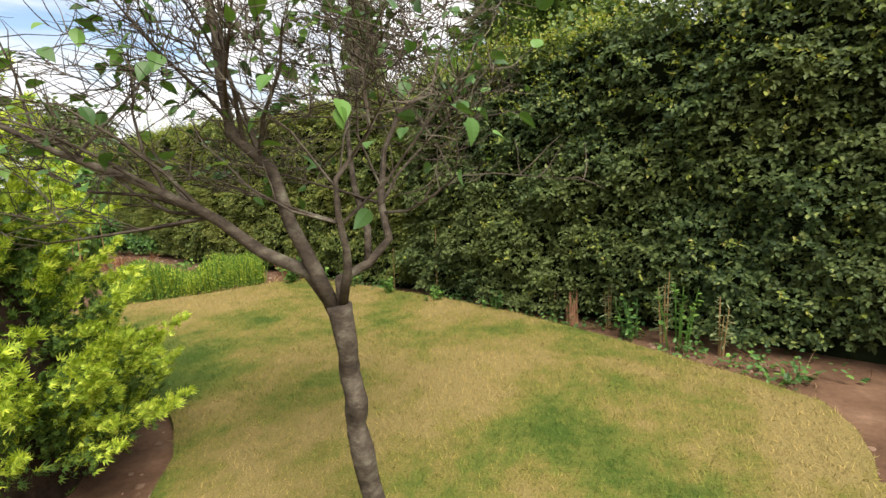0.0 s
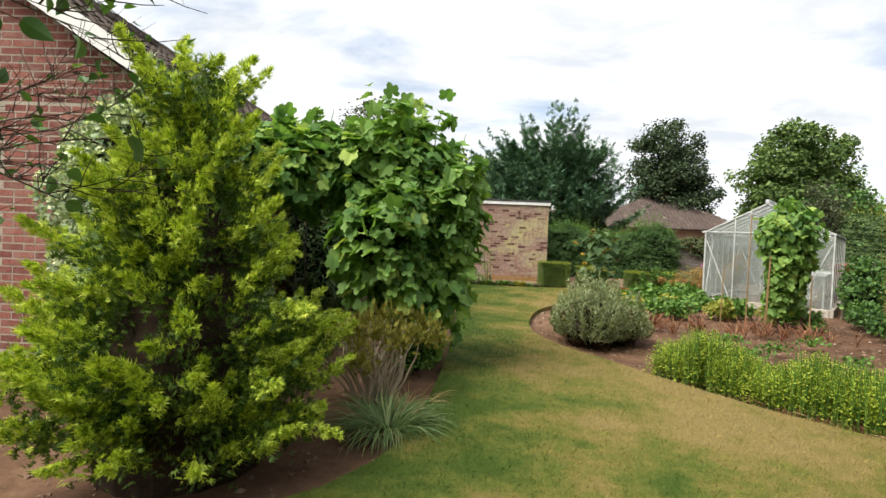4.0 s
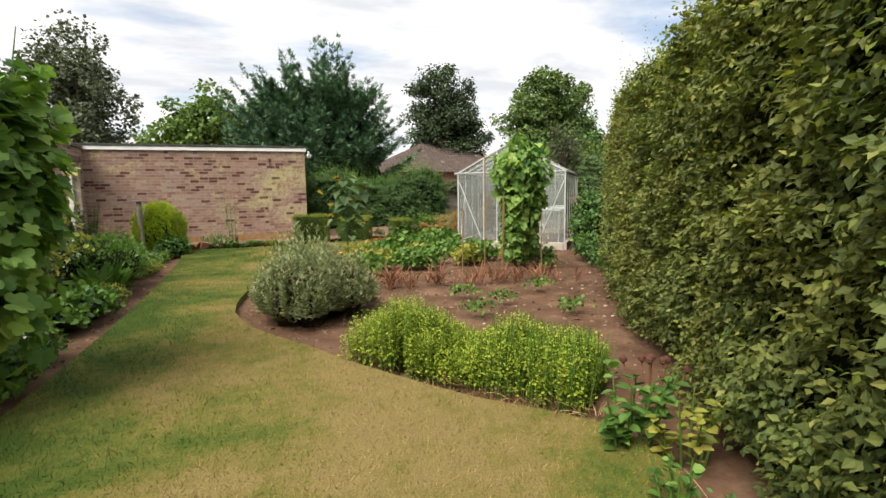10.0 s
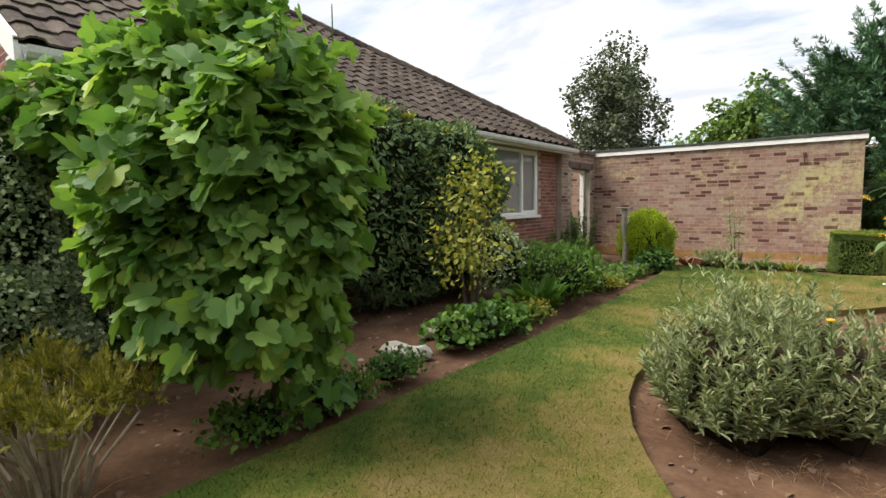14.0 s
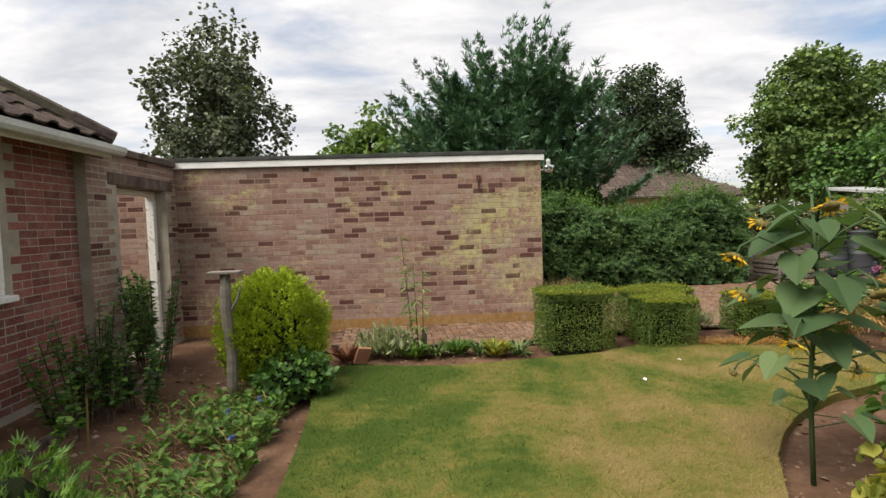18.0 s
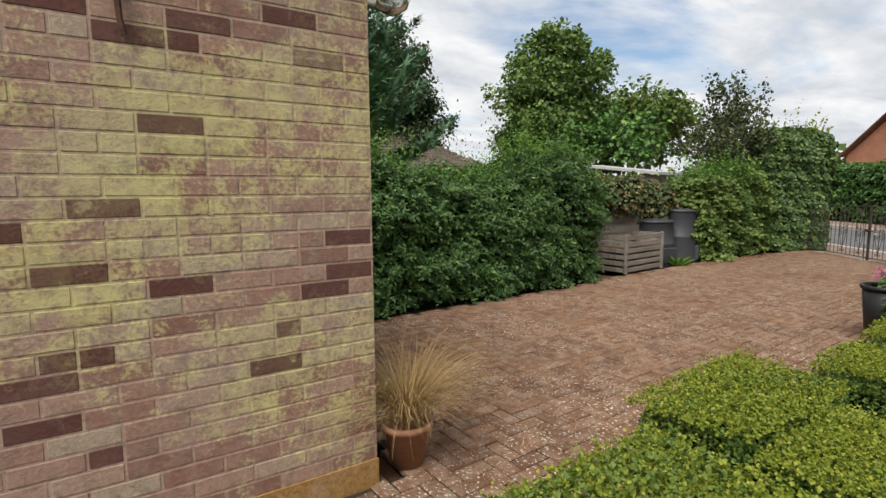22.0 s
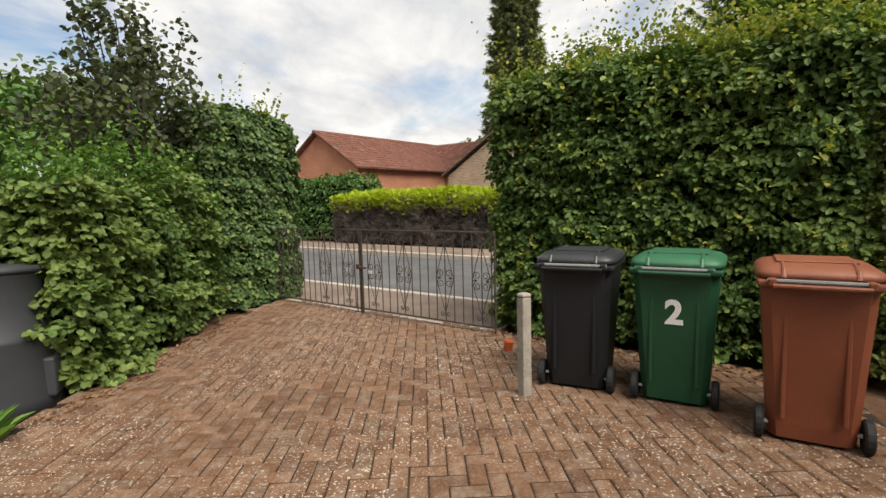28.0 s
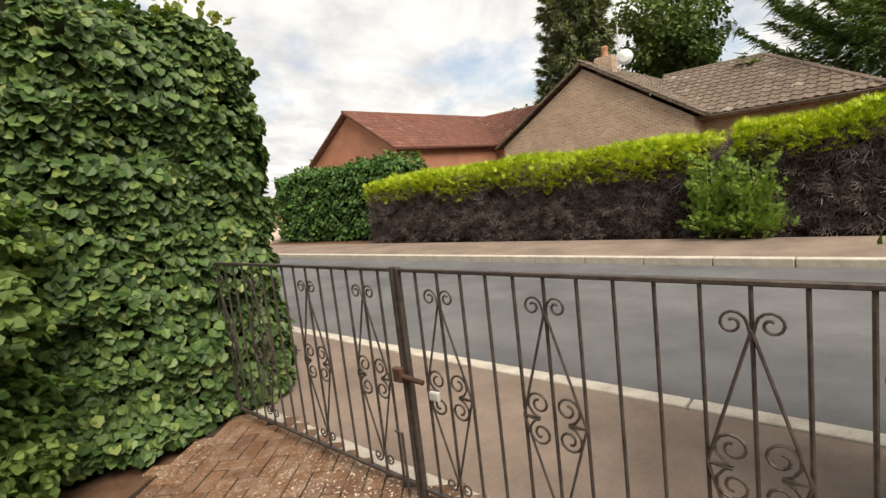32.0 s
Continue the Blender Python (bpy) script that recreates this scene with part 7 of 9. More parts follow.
# chimney and aerial of the bungalow beyond the garage
stack = thing("chimney", "short red clay ridge chimney with a thin aerial beside it", "chimney", pose(13.55, 26.5, 5.05))
part("stack", box_bm(-0.28, 0.28, -0.28, 0.28, 0, 0.42, 0.02), REDBRICK, stack)
part("pot", lathe_bm([(0.12, 0.42), (0.1, 0.7), (0.12, 0.72), (0.09, 0.72)], 10), REDTILE, stack)
part("aerial_mast", tube_bm([(-0.5, 0, 0), (-0.5, 0, 1.5)], 0.018, 5), ALU, stack)
for i in range(5):
    part("aerial_rod", tube_bm([(-0.9 + 0.18 * i, -0.3, 1.45), (-0.9 + 0.18 * i, 0.3, 1.45)], 0.01, 4), ALU, stack)

# ---------------------------------------------------------------- garden plants
def broad_leaf(wide=0.34, sag=0.3, steps=7):
    """A leaf blade along x, folded at its rib and curving down to the tip."""
    v, f = [], []
    for i in range(steps):
        x = i / (steps - 1)
        w = wide * math.sin(math.pi * min(1.0, 0.06 + 0.94 * x) ** 0.72)
        z = -sag * x * x
        v += [(x, -w, z + 0.22 * w), (x, 0, z), (x, w, z + 0.22 * w)]
        if i:
            a = 3 * i
            f += [(a - 3, a - 2, a + 1, a), (a - 2, a - 1, a + 2, a + 1)]
    return (v, f)


BROAD_LEAF = broad_leaf()


def sprigs(name, label, category, base, radius, height, count, mat, seed, leaf=LONG_LEAF, size=0.3, arch=0.5, wide=1.0, group="", stalk=None, stalks=0, kind=""):
    """A tuft of leaves or stalks rising from one foot."""
    g = np.random.default_rng(seed)
    root = thing(name, label, category, pose(base[0], base[1], base[2] if len(base) > 2 else -0.06), group, kind)
    a = g.uniform(0, 6.28, count)
    r = radius * 0.35 * np.sqrt(g.random(count))
    p = np.stack([np.cos(a) * r, np.sin(a) * r, g.random(count) * height * 0.25], 1)
    out = np.stack([np.cos(a) * arch, np.sin(a) * arch, np.full(count, 1.0)], 1)
    v, f = scatter(leaf, p, out, -out * [1, 1, -0.4] + UP * 0.2, size * g.uniform(0.6, 1.2, count), g, 0.22, wide)
    array_part("foliage", v, f, mat, root, kind="stuff")
    for i in range(stalks):
        b = g.uniform(0, 6.28)
        e = (math.cos(b) * radius * g.uniform(0.2, 1), math.sin(b) * radius * g.uniform(0.2, 1), height * g.uniform(0.7, 1.1))
        part("stalk", tube_bm([(e[0] * 0.15, e[1] * 0.15, -0.02), (e[0] * 0.5, e[1] * 0.5, e[2] * 0.6), e], [0.006, 0.005, 0.003], 5), stalk or BARK, root)
    return root


def leafy_plant(name, label, category, base, height, radius, stems, per, leaf, mat, size, seed, stem_mat=None, wide=1.0, droop=0.1, group=""):
    """Upright stems with leaves along them."""
    g = np.random.default_rng(seed)
    root = thing(name, label, category, pose(base[0], base[1], -0.06), group)
    chunks = []
    for i in range(stems):
        a, q = g.uniform(0, 6.28), radius * math.sqrt(g.random())
        h = height * g.uniform(0.7, 1.05)
        e = np.array([math.cos(a) * q, math.sin(a) * q, h])
        s = np.array([math.cos(a) * q * 0.45, math.sin(a) * q * 0.45, 0])
        part("stem", tube_bm([tuple(s - [0, 0, 0.03]), tuple((s + e) / 2 + [0, 0, h * 0.04]), tuple(e)], [0.007, 0.006, 0.003], 5), stem_mat or mat, root)
        t = g.uniform(0.15, 1.0, per)
        p = s + (e - s) * t[:, None]
        b = g.uniform(0, 6.28, per)
        w = np.stack([np.cos(b), np.sin(b), np.full(per, 0.35 - droop)], 1)
        chunks.append(scatter(leaf, p, w, UP, size * g.uniform(0.6, 1.15, per) * (1.1 - 0.4 * t), g, 0.25, wide))
    array_part("foliage", *join(chunks), mat, root, kind="stuff")
    return root


# conifers of plume-like foliage
def plumes(g, p, d, per, length, size, spread=0.35, t0=0.0, t1=1.0, slim=0.2):
    """Sprays along short plumes that leave p in the directions d, from t0 to t1 of their length."""
    n = len(p)
    t = t0 + (t1 - t0) * g.random((n, per, 1)) ** 0.8
    lat = g.normal(size=(n, per, 3)) * (length * slim) * (1.1 - t)
    q = (p[:, None, :] + d[:, None, :] * t * length * (0.95 + 0.35 * np.sin(np.arange(n) * 2.4))[:, None, None] + lat).reshape(-1, 3)
    w = np.repeat(d, per, 0)
    side = unit(np.cross(w, g.normal(size=w.shape)))
    return scatter(CONIFER_SPRAY, q, w, side, size * g.uniform(0.6, 1.2, len(q)), g, spread)


def thuja(name, label, base, height, radius, mat, seed, count, per, size, length=0.26, ball=False, inner=DRY_INNER, deep=None):
    g = np.random.default_rng(seed)
    root = thing(name, label, "conifer", pose(base[0], base[1], 0))

    def prof(t):
        return radius * (np.sqrt(np.clip(1 - (2 * t - 0.85) ** 2 / 1.4, 0.02, 1)) if ball else (1 - t ** 1.25) * np.where(t < 0.12, 0.85 + t * 1.25, 1.0))

    # turned core, coloured dark for the shade among the inner twigs
    part("dark_core", lathe_bm([(max(float(prof(np.array(t))) * 0.72 - 0.04, 0.02), -0.09 if t == 0 else t * height * 0.92) for t in np.linspace(0, 0.97, 9)], 14), inner, root, "solid core for inner twigs, coloured dark for the shade among them")
    part("trunk", tube_bm([(0, 0, -0.1), (0, 0, height * 0.7)], [0.07, 0.02], 8), BARK, root)
    t = 1 - np.sqrt(g.random(count) * 0.985) if not ball else g.random(count)
    a = g.uniform(0, 6.28, count)
    d = np.stack([np.cos(a), np.sin(a), np.zeros(count)], 1)
    lump = 1 + 0.12 * waves(np.stack([np.cos(a) * 1.2, np.sin(a) * 1.2, t * height * 1.4], 1), 0.8, seed)
    r = prof(t) * lump * (1 - 0.16 * g.random(count) ** 2) - length * 0.5
    p = d * np.maximum(r, 0.02)[:, None]
    p[:, 2] = 0.06 + t * (height - 0.2)
    w = unit(d * 0.8 + UP * (0.45 + (1.1 if ball else 0.5) * t[:, None]) + g.normal(size=(count, 3)) * 0.2)
    if ball or deep is None:
        array_part("foliage", *plumes(g, p, w, per, length, size, 0.25 if ball else 0.3), mat, root, kind="stuff")
    else:
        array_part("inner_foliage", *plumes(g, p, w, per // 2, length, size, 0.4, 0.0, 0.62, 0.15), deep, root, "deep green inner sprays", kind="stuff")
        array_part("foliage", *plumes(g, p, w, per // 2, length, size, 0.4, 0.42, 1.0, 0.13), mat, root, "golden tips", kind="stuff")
    return root


for a, b, h, r in BUSHES:
    thuja("conifer", "green self-sown conifer bush growing through the bare hedge", road_xy(a, b), h, r, YOUNGCONIFER, 71, 90, 26, 0.1, 0.4)
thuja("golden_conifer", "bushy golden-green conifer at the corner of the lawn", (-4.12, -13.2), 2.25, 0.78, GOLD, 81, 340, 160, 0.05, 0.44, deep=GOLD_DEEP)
thuja("ball_conifer", "rounded bright golden-green dwarf conifer beside the bird table", (-3.3, -2.45), 1.12, 0.5, GOLDBALL, 82, 1500, 17, 0.036, 0.14, True, SHADE_CORE)
shrub("euonymus", "variegated grey-green euonymus climbing the bungalow corner", "shrub", [((-5.05, -12.05, 1.2), (0.62, 0.75, 1.12)), ((-5.2, -11.2, 0.9), (0.4, 0.6, 0.9)), ((-4.85, -12.1, 0.55), (0.7, 0.8, 0.6))], SMALL_LEAF, VARIEG, 0.038, 66000, 83, SHADE_CORE, 0.1, 0.6, 1.1, 0.2, 0.84, 0.2)
vine = shrub("grape_vine", "lush grape vine with broad lobed leaves over a garden arch", "vine", [((-3.02, -10.98, 1.35), (0.56, 0.56, 1.02)), ((-2.74, -11.0, 1.4), (0.34, 0.36, 0.72)), ((-3.25, -11.35, 1.25), (0.42, 0.36, 0.62)), ((-3.75, -11.0, 1.94), (0.72, 0.5, 0.42)), ((-4.5, -11.3, 1.9), (0.6, 0.42, 0.36)), ((-3.35, -10.95, 2.02), (0.52, 0.5, 0.44))],
              VINE_LEAF, VINE, 0.105, 7000, 84, SHADE_CORE, 0.38, 0.4, 0.9, 0.48, 0.56, 0.55, 0.2, up=0.85)
for i, (x, y, h) in enumerate(((0.1, 0.1, 2.55), (-0.35, -0.1, 2.5), (0.35, 0.25, 2.35), (-0.9, -0.25, 2.45))):
    part("shoot", tube_bm([(x, y, 1.7), (x + 0.03, y, h - 0.2), (x + 0.08, y - 0.04, h)], [0.006, 0.005, 0.003], 5), VINE, vine)
part("vine_stem", tube_bm([(0.02, 0.0, -0.08), (0.05, 0.05, 0.4), (-0.06, 0.0, 0.9), (0.0, 0.0, 1.7)], [0.035, 0.03, 0.026, 0.018], 8), BARK, vine, "gnarled woody stem")
arch = thing("garden_arch", "slim black metal arch carrying the vine", "arch", pose(-4.35, -10.75, 0))
for x, y in ((0, 0), (0, 0.35), (1.25, 0), (1.25, 0.35)):
    part("upright", tube_bm([(x, y, -0.1), (x, y, 1.75)], 0.011, 6), IRON, arch)
for y in (0, 0.35):
    part("hoop", tube_bm([(0.625 - 0.625 * math.cos(k * math.pi / 8), y, 1.75 + 0.35 * math.sin(k * math.pi / 8)) for k in range(9)], 0.011, 6), IRON, arch)
for z in (0.35, 0.75, 1.15, 1.55):
    for x in (0, 1.25):
        part("rung", tube_bm([(x, 0, z), (x, 0.35, z)], 0.007, 5), IRON, arch)
shrub("evergreen_shrub", "tall dark evergreen shrub clipped against the bungalow wall", "shrub", [((-4.85, -7.95, 1.2), (0.58, 1.05, 1.2)), ((-4.85, -6.7, 1.15), (0.58, 1.0, 1.15)), ((-4.8, -8.2, 1.95), (0.5, 0.72, 0.55)), ((-4.8, -7.0, 1.9), (0.5, 1.05, 0.5)), ((-4.8, -6.2, 1.6), (0.5, 0.6, 0.5))], LONG_LEAF, DARKLEAF, 0.095, 21000, 85, SHADE_CORE, 0.3, 0.55, 1.9, 0.14, 0.85, 0.24)
g = np.random.default_rng(851)
for i in range(26):
    a = g.uniform(0, 1)
    x, y, z = -4.75 + g.uniform(-0.3, 0.3), -8.7 + 2.9 * a, 2.4 - 0.25 * a
    sprigs("young_shoot", "yellowish young shoot on top of a dark evergreen shrub", "shoot", (x, y, z - 0.1), 0.05, 0.1, 14, YELLOWLEAF, 860 + i, LONG_LEAF, 0.12, 0.6, 1.6, "evergreen shoots")
ytree = shrub("young_tree", "small yellow-green leaved tree in the border", "tree", [((-3.62, -8.0, 1.2), (0.45, 0.5, 0.72)), ((-3.5, -8.25, 0.75), (0.42, 0.5, 0.4)), ((-3.7, -7.7, 1.5), (0.3, 0.3, 0.4))], BEECH_LEAF, YELLOWLEAF, 0.066, 1000, 86, None, 0.45, 0.55, 0.9, 0.25, 0.7, 0.9, stems=9)
part("trunk", tube_bm([(0, 0, -0.1), (0.02, 0.02, 0.5), (0, 0, 1.5)], [0.028, 0.022, 0.008], 7), BARK, ytree)
shrub("green_shrub", "low rounded bright green shrub in the border", "shrub", [((-3.45, -6.4, 0.3), (0.55, 0.75, 0.45)), ((-3.5, -5.7, 0.28), (0.5, 0.5, 0.4))], CONIFER_SPRAY, FRESH, 0.07, 5200, 87, SHADE_CORE, -0.2, 0.5, 0.8, 0.2, 0.8)
sprigs("leafy_perennial", "tall pale green lance-leaved plant in front of a shrub", "plant", (-3.2, -7.15), 0.35, 0.6, 70, FRESH, 88, LONG_LEAF, 0.36, 0.7, 1.6, stalks=5, stalk=FRESH)
shrub("euonymus", "small cream-edged variegated shrub by the border", "shrub", [((-3.95, -6.9, 0.55), (0.4, 0.45, 0.42))], SMALL_LEAF, VARIEG, 0.05, 2600, 89, SHADE_CORE, 0.1, 0.5)
g = random.Random(19)
tufts = [((-3.2 + 0.5 * math.cos(k * 2.4) * (k / 15) ** 0.5, -11.97 + 0.4 * math.sin(k * 2.4) * (k / 15) ** 0.5, 0.6 - 0.2 * (k / 15) + g.uniform(-0.12, 0.07)), (g.uniform(0.09, 0.16), g.uniform(0.09, 0.15), g.uniform(0.08, 0.15))) for k in range(16)]
spurge = shrub("spurge", "woody bush with golden brown feathery tips over bare stems", "shrub", tufts, CONIFER_SPRAY, RUSTY, 0.065, 1900, 90, None, -0.5, 0.5, 0.7, 0.4, 0.6, 0.9, 0.7)
g = random.Random(9)
for i in range(44):
    a, r = g.uniform(0, 6.28), g.uniform(0.15, 0.62)
    q = (math.cos(a) * r * 0.9 - 0.08, math.sin(a) * r * 0.65 - 0.05)
    w = g.uniform(-0.09, 0.09)
    part("stem", tube_bm([(q[0] * 0.3, q[1] * 0.3, -0.08), (q[0] * 0.42 + w, q[1] * 0.42, 0.12), (q[0] * 0.78, q[1] * 0.78 + w, 0.3), (q[0] * 0.9 - w * 0.5, q[1] * 0.95, 0.42), (q[0] * 1.05, q[1] * 1.05, g.uniform(0.46, 0.62))], [0.012, 0.01, 0.007, 0.005, 0.003], 5),
         plain("pale_twig", [(0.3, (0.28, 0.22, 0.15)), (0.7, (0.46, 0.39, 0.29))], 10, 0.9) if i == 0 else bpy.data.materials["pale_twig"], spurge)
sprigs("grass_clump", "arching clump of striped green ornamental grass", "grass", (-3.02, -12.62), 0.5, 0.14, 520, BLADE, 91, STRIP, 0.34, 1.5, 0.24)
sprigs("dry_tuft", "dry straw-coloured tuft at the lawn edge", "grass", (-2.95, -12.15), 0.5, 0.1, 90, STRAW, 92, STRIP, 0.26, 1.6, 0.2)

# plants along the border's edge
g = random.Random(12)
edge = [(-3.0, -11.1, FRESH, 0.22, 0.16), (-2.98, -10.5, FRESH, 0.25, 0.16), (-3.0, -9.9, LAUREL, 0.22, 0.14), (-3.12, -8.45, FRESH, 0.25, 0.2), (-3.1, -8.05, FRESH, 0.28, 0.2), (-3.1, -7.6, YELLOWLEAF, 0.25, 0.16), (-3.08, -5.2, YELLOWLEAF, 0.22, 0.14)]
for i, (x, y, mat, r, h) in enumerate(edge):
    shrub("border_plant", "low spreading leafy plant at the border's edge", "plant", [((x, y, h * 0.35), (r, r * 1.2, h * 0.8))], LEAF, mat, 0.042, 900, 100 + i, SHADE_CORE, -0.1, 0.6, 0.8, 0.4, 0.55, 0.7, group="border edge plants")
for i, (x, y, h) in enumerate(((-4.9, -2.6, 0.9), (-4.6, -3.3, 0.75), (-4.9, -1.6, 1.25), (-5.05, -1.25, 1.1), (-4.4, -2.9, 0.6), (-4.2, -4.6, 0.5))):
    leafy_plant("rose_bush", "straggly green rose bush by the bungalow wall", "shrub", (x, y), h, 0.42, 11, 55, LEAF, FRESH if i % 2 else LAUREL, 0.075, 130 + i, BARK, 0.9, group="wall shrubs")
weeds = thing("ground_cover", "low tangle of green weeds and seedlings along the lawn", "weeds", kind="stuff")
gw = np.random.default_rng(142)
n = 5200
xy = np.stack([-3.0 - np.abs(gw.normal(size=n)) * 0.42, gw.uniform(-5.6, -2.7, n)], 1)
xy = xy[(xy[:, 0] > -4.3) & (waves(np.column_stack([xy, np.zeros(n)]), 0.7, 5) > -0.5)]
b = gw.uniform(0, 6.28, len(xy))
hgt = 0.02 + 0.16 * gw.random(len(xy)) ** 1.5
array_part("foliage", *scatter(BEECH_LEAF, np.column_stack([xy, hgt - 0.07]), np.stack([np.cos(b), np.sin(b), np.full(len(b), 0.5)], 1), UP, 0.06 * gw.uniform(0.5, 1.3, len(b)), gw, 0.35, 0.9), FRESH, weeds, kind="stuff")
m = gw.random(len(xy)) < 0.3
array_part("stalk_mass", *scatter(STRIP, np.column_stack([xy[m], np.full(m.sum(), -0.07)]), UP, np.array([1.0, 0, 0]), 0.2 * gw.uniform(0.5, 1.2, m.sum()), gw, 0.35, 0.5), STRAW, weeds, "dry seed stalks", kind="stuff")
for i, (x, y) in enumerate(((-3.2, -3.35), (-3.35, -3.6), (-3.15, -4.1))):
    sf = thing("cornflower", "small blue flower among the weeds", "flower", pose(x, y, -0.06), "blue flowers")
    part("stalk", tube_bm([(0, 0, -0.02), (0.01, 0, 0.2)], 0.003, 4), FRESH, sf)
    q = unit(gw.normal(size=(14, 3)) + UP * 0.6)
    array_part("petals", *scatter(SMALL_LEAF, q * 0.006 + [0.01, 0, 0.2], q, UP, 0.022, gw, 0.3), BLUE, sf, "blue petals", kind="stuff")
path_edge = thing("border_edging", "low mossy concrete edging along the foot of the wall", "edging", kind="structure")
for k in range(5):
    part("edging_stone", box_bm(-4.78, -4.7, -6.3 + 0.92 * k, -5.4 + 0.92 * k, -0.12, -0.01, 0.012), STAINED, path_edge)
stake = thing("cane", "short pale cane standing in the border", "cane", pose(-4.35, -3.65, -0.1, 2, 3, 0), "border canes")
part("shaft", tube_bm([(0, 0, 0), (0, 0, 0.42)], 0.008, 6), STRAW, stake)
shrub("ivy", "dark leafy growth inside the open doorway", "ivy", [((-5.75, -0.35, 0.45), (0.22, 0.25, 0.5)), ((-5.8, -0.5, 0.15), (0.25, 0.4, 0.2))], LEAF, LAUREL, 0.06, 900, 143, SHADE_CORE, 0.3, 0.5, 1.0, 0.3, 0.6, 0.5)
shrub("rose_bush", "leafy green bush under the ball conifer", "shrub", [((-3.05, -2.8, 0.16), (0.34, 0.3, 0.24))], LEAF, LAUREL, 0.06, 1300, 140, SHADE_CORE, 0.1, 0.5)

for i, (x, y) in enumerate(((-4.75, -9.35), (-4.45, -9.6), (-4.85, -9.9), (-4.3, -10.1), (-4.6, -10.4), (-4.95, -10.9))):
    sprigs("leafy_perennial", "clump of broad dark strap leaves below the bungalow wall", "plant", (x, y), 0.35, 0.4, 42, FRESH if i % 2 else LAUREL, 870 + i, LONG_LEAF, 0.34, 0.85, 1.5, "wall foot clumps")
for i, (x, y) in enumerate(((-3.1, -9.0), (-3.05, -8.65), (-3.0, -8.3), (-3.2, -8.75))):
    shrub("border_plant", "broad-leaved low clump beside the lawn edge", "plant", [((x, y, 0.1), (0.24, 0.26, 0.2))], LEAF, LAUREL if i == 1 else FRESH, 0.07, 260, 880 + i, SHADE_CORE, 0.0, 0.5, 1.1, 0.3, 0.6, 0.6, group="border edge plants")
STONE = plain("pale_stone", [(0.3, (0.3, 0.28, 0.25)), (0.7, (0.5, 0.48, 0.44))], 7, 0.9, grain=0.6)
for i, (x, y, r) in enumerate(((-3.42, -9.45, 0.15), (-3.25, -9.38, 0.12), (-3.6, -8.8, 0.09), (-4.3, -9.4, 0.12), (-3.4, -8.85, 0.07))):
    st = thing("rock", "pale rounded garden rock in the border", "rock", pose(x, y, -0.03, 0, 0, i * 50), "border rocks")
    part("boulder", blob_mesh((0, 0, 0.02), (r, r * 0.75, r * 0.6), i + 3, 0.3, 2), STONE, st)
bird = thing("bird_table", "rough branch post with a wooden perch board", "bird table", pose(-3.56, -2.93, 0))
part("post", tube_bm([(0, 0, -0.1), (0.02, 0.01, 0.4), (-0.01, 0, 0.8), (0.0, 0, 1.14)], [0.05, 0.045, 0.048, 0.045], 9), WOOD, bird)
part("board", box_bm(-0.14, 0.14, -0.07, 0.07, 1.13, 1.155, 0.006), WOOD, bird)
part("branch_stub", tube_bm([(0, 0, 0.75), (0.09, 0, 0.9), (0.13, 0, 1.02)], [0.02, 0.015, 0.008], 6), WOOD, bird)
part("branch_stub", tube_bm([(0, 0, 0.85), (-0.08, 0, 0.98)], [0.018, 0.008], 6), WOOD, bird)

# small fruit tree at the start
FRUITBARK = plain("fruit_tree_bark", [(0.32, (0.03, 0.024, 0.019)), (0.5, (0.075, 0.06, 0.046)), (0.62, (0.12, 0.105, 0.08)), (0.72, (0.18, 0.175, 0.125))], 11.0, 0.92, grain=1.0, fine=70, spec=0.12, stretch=(1, 1, 1.6))


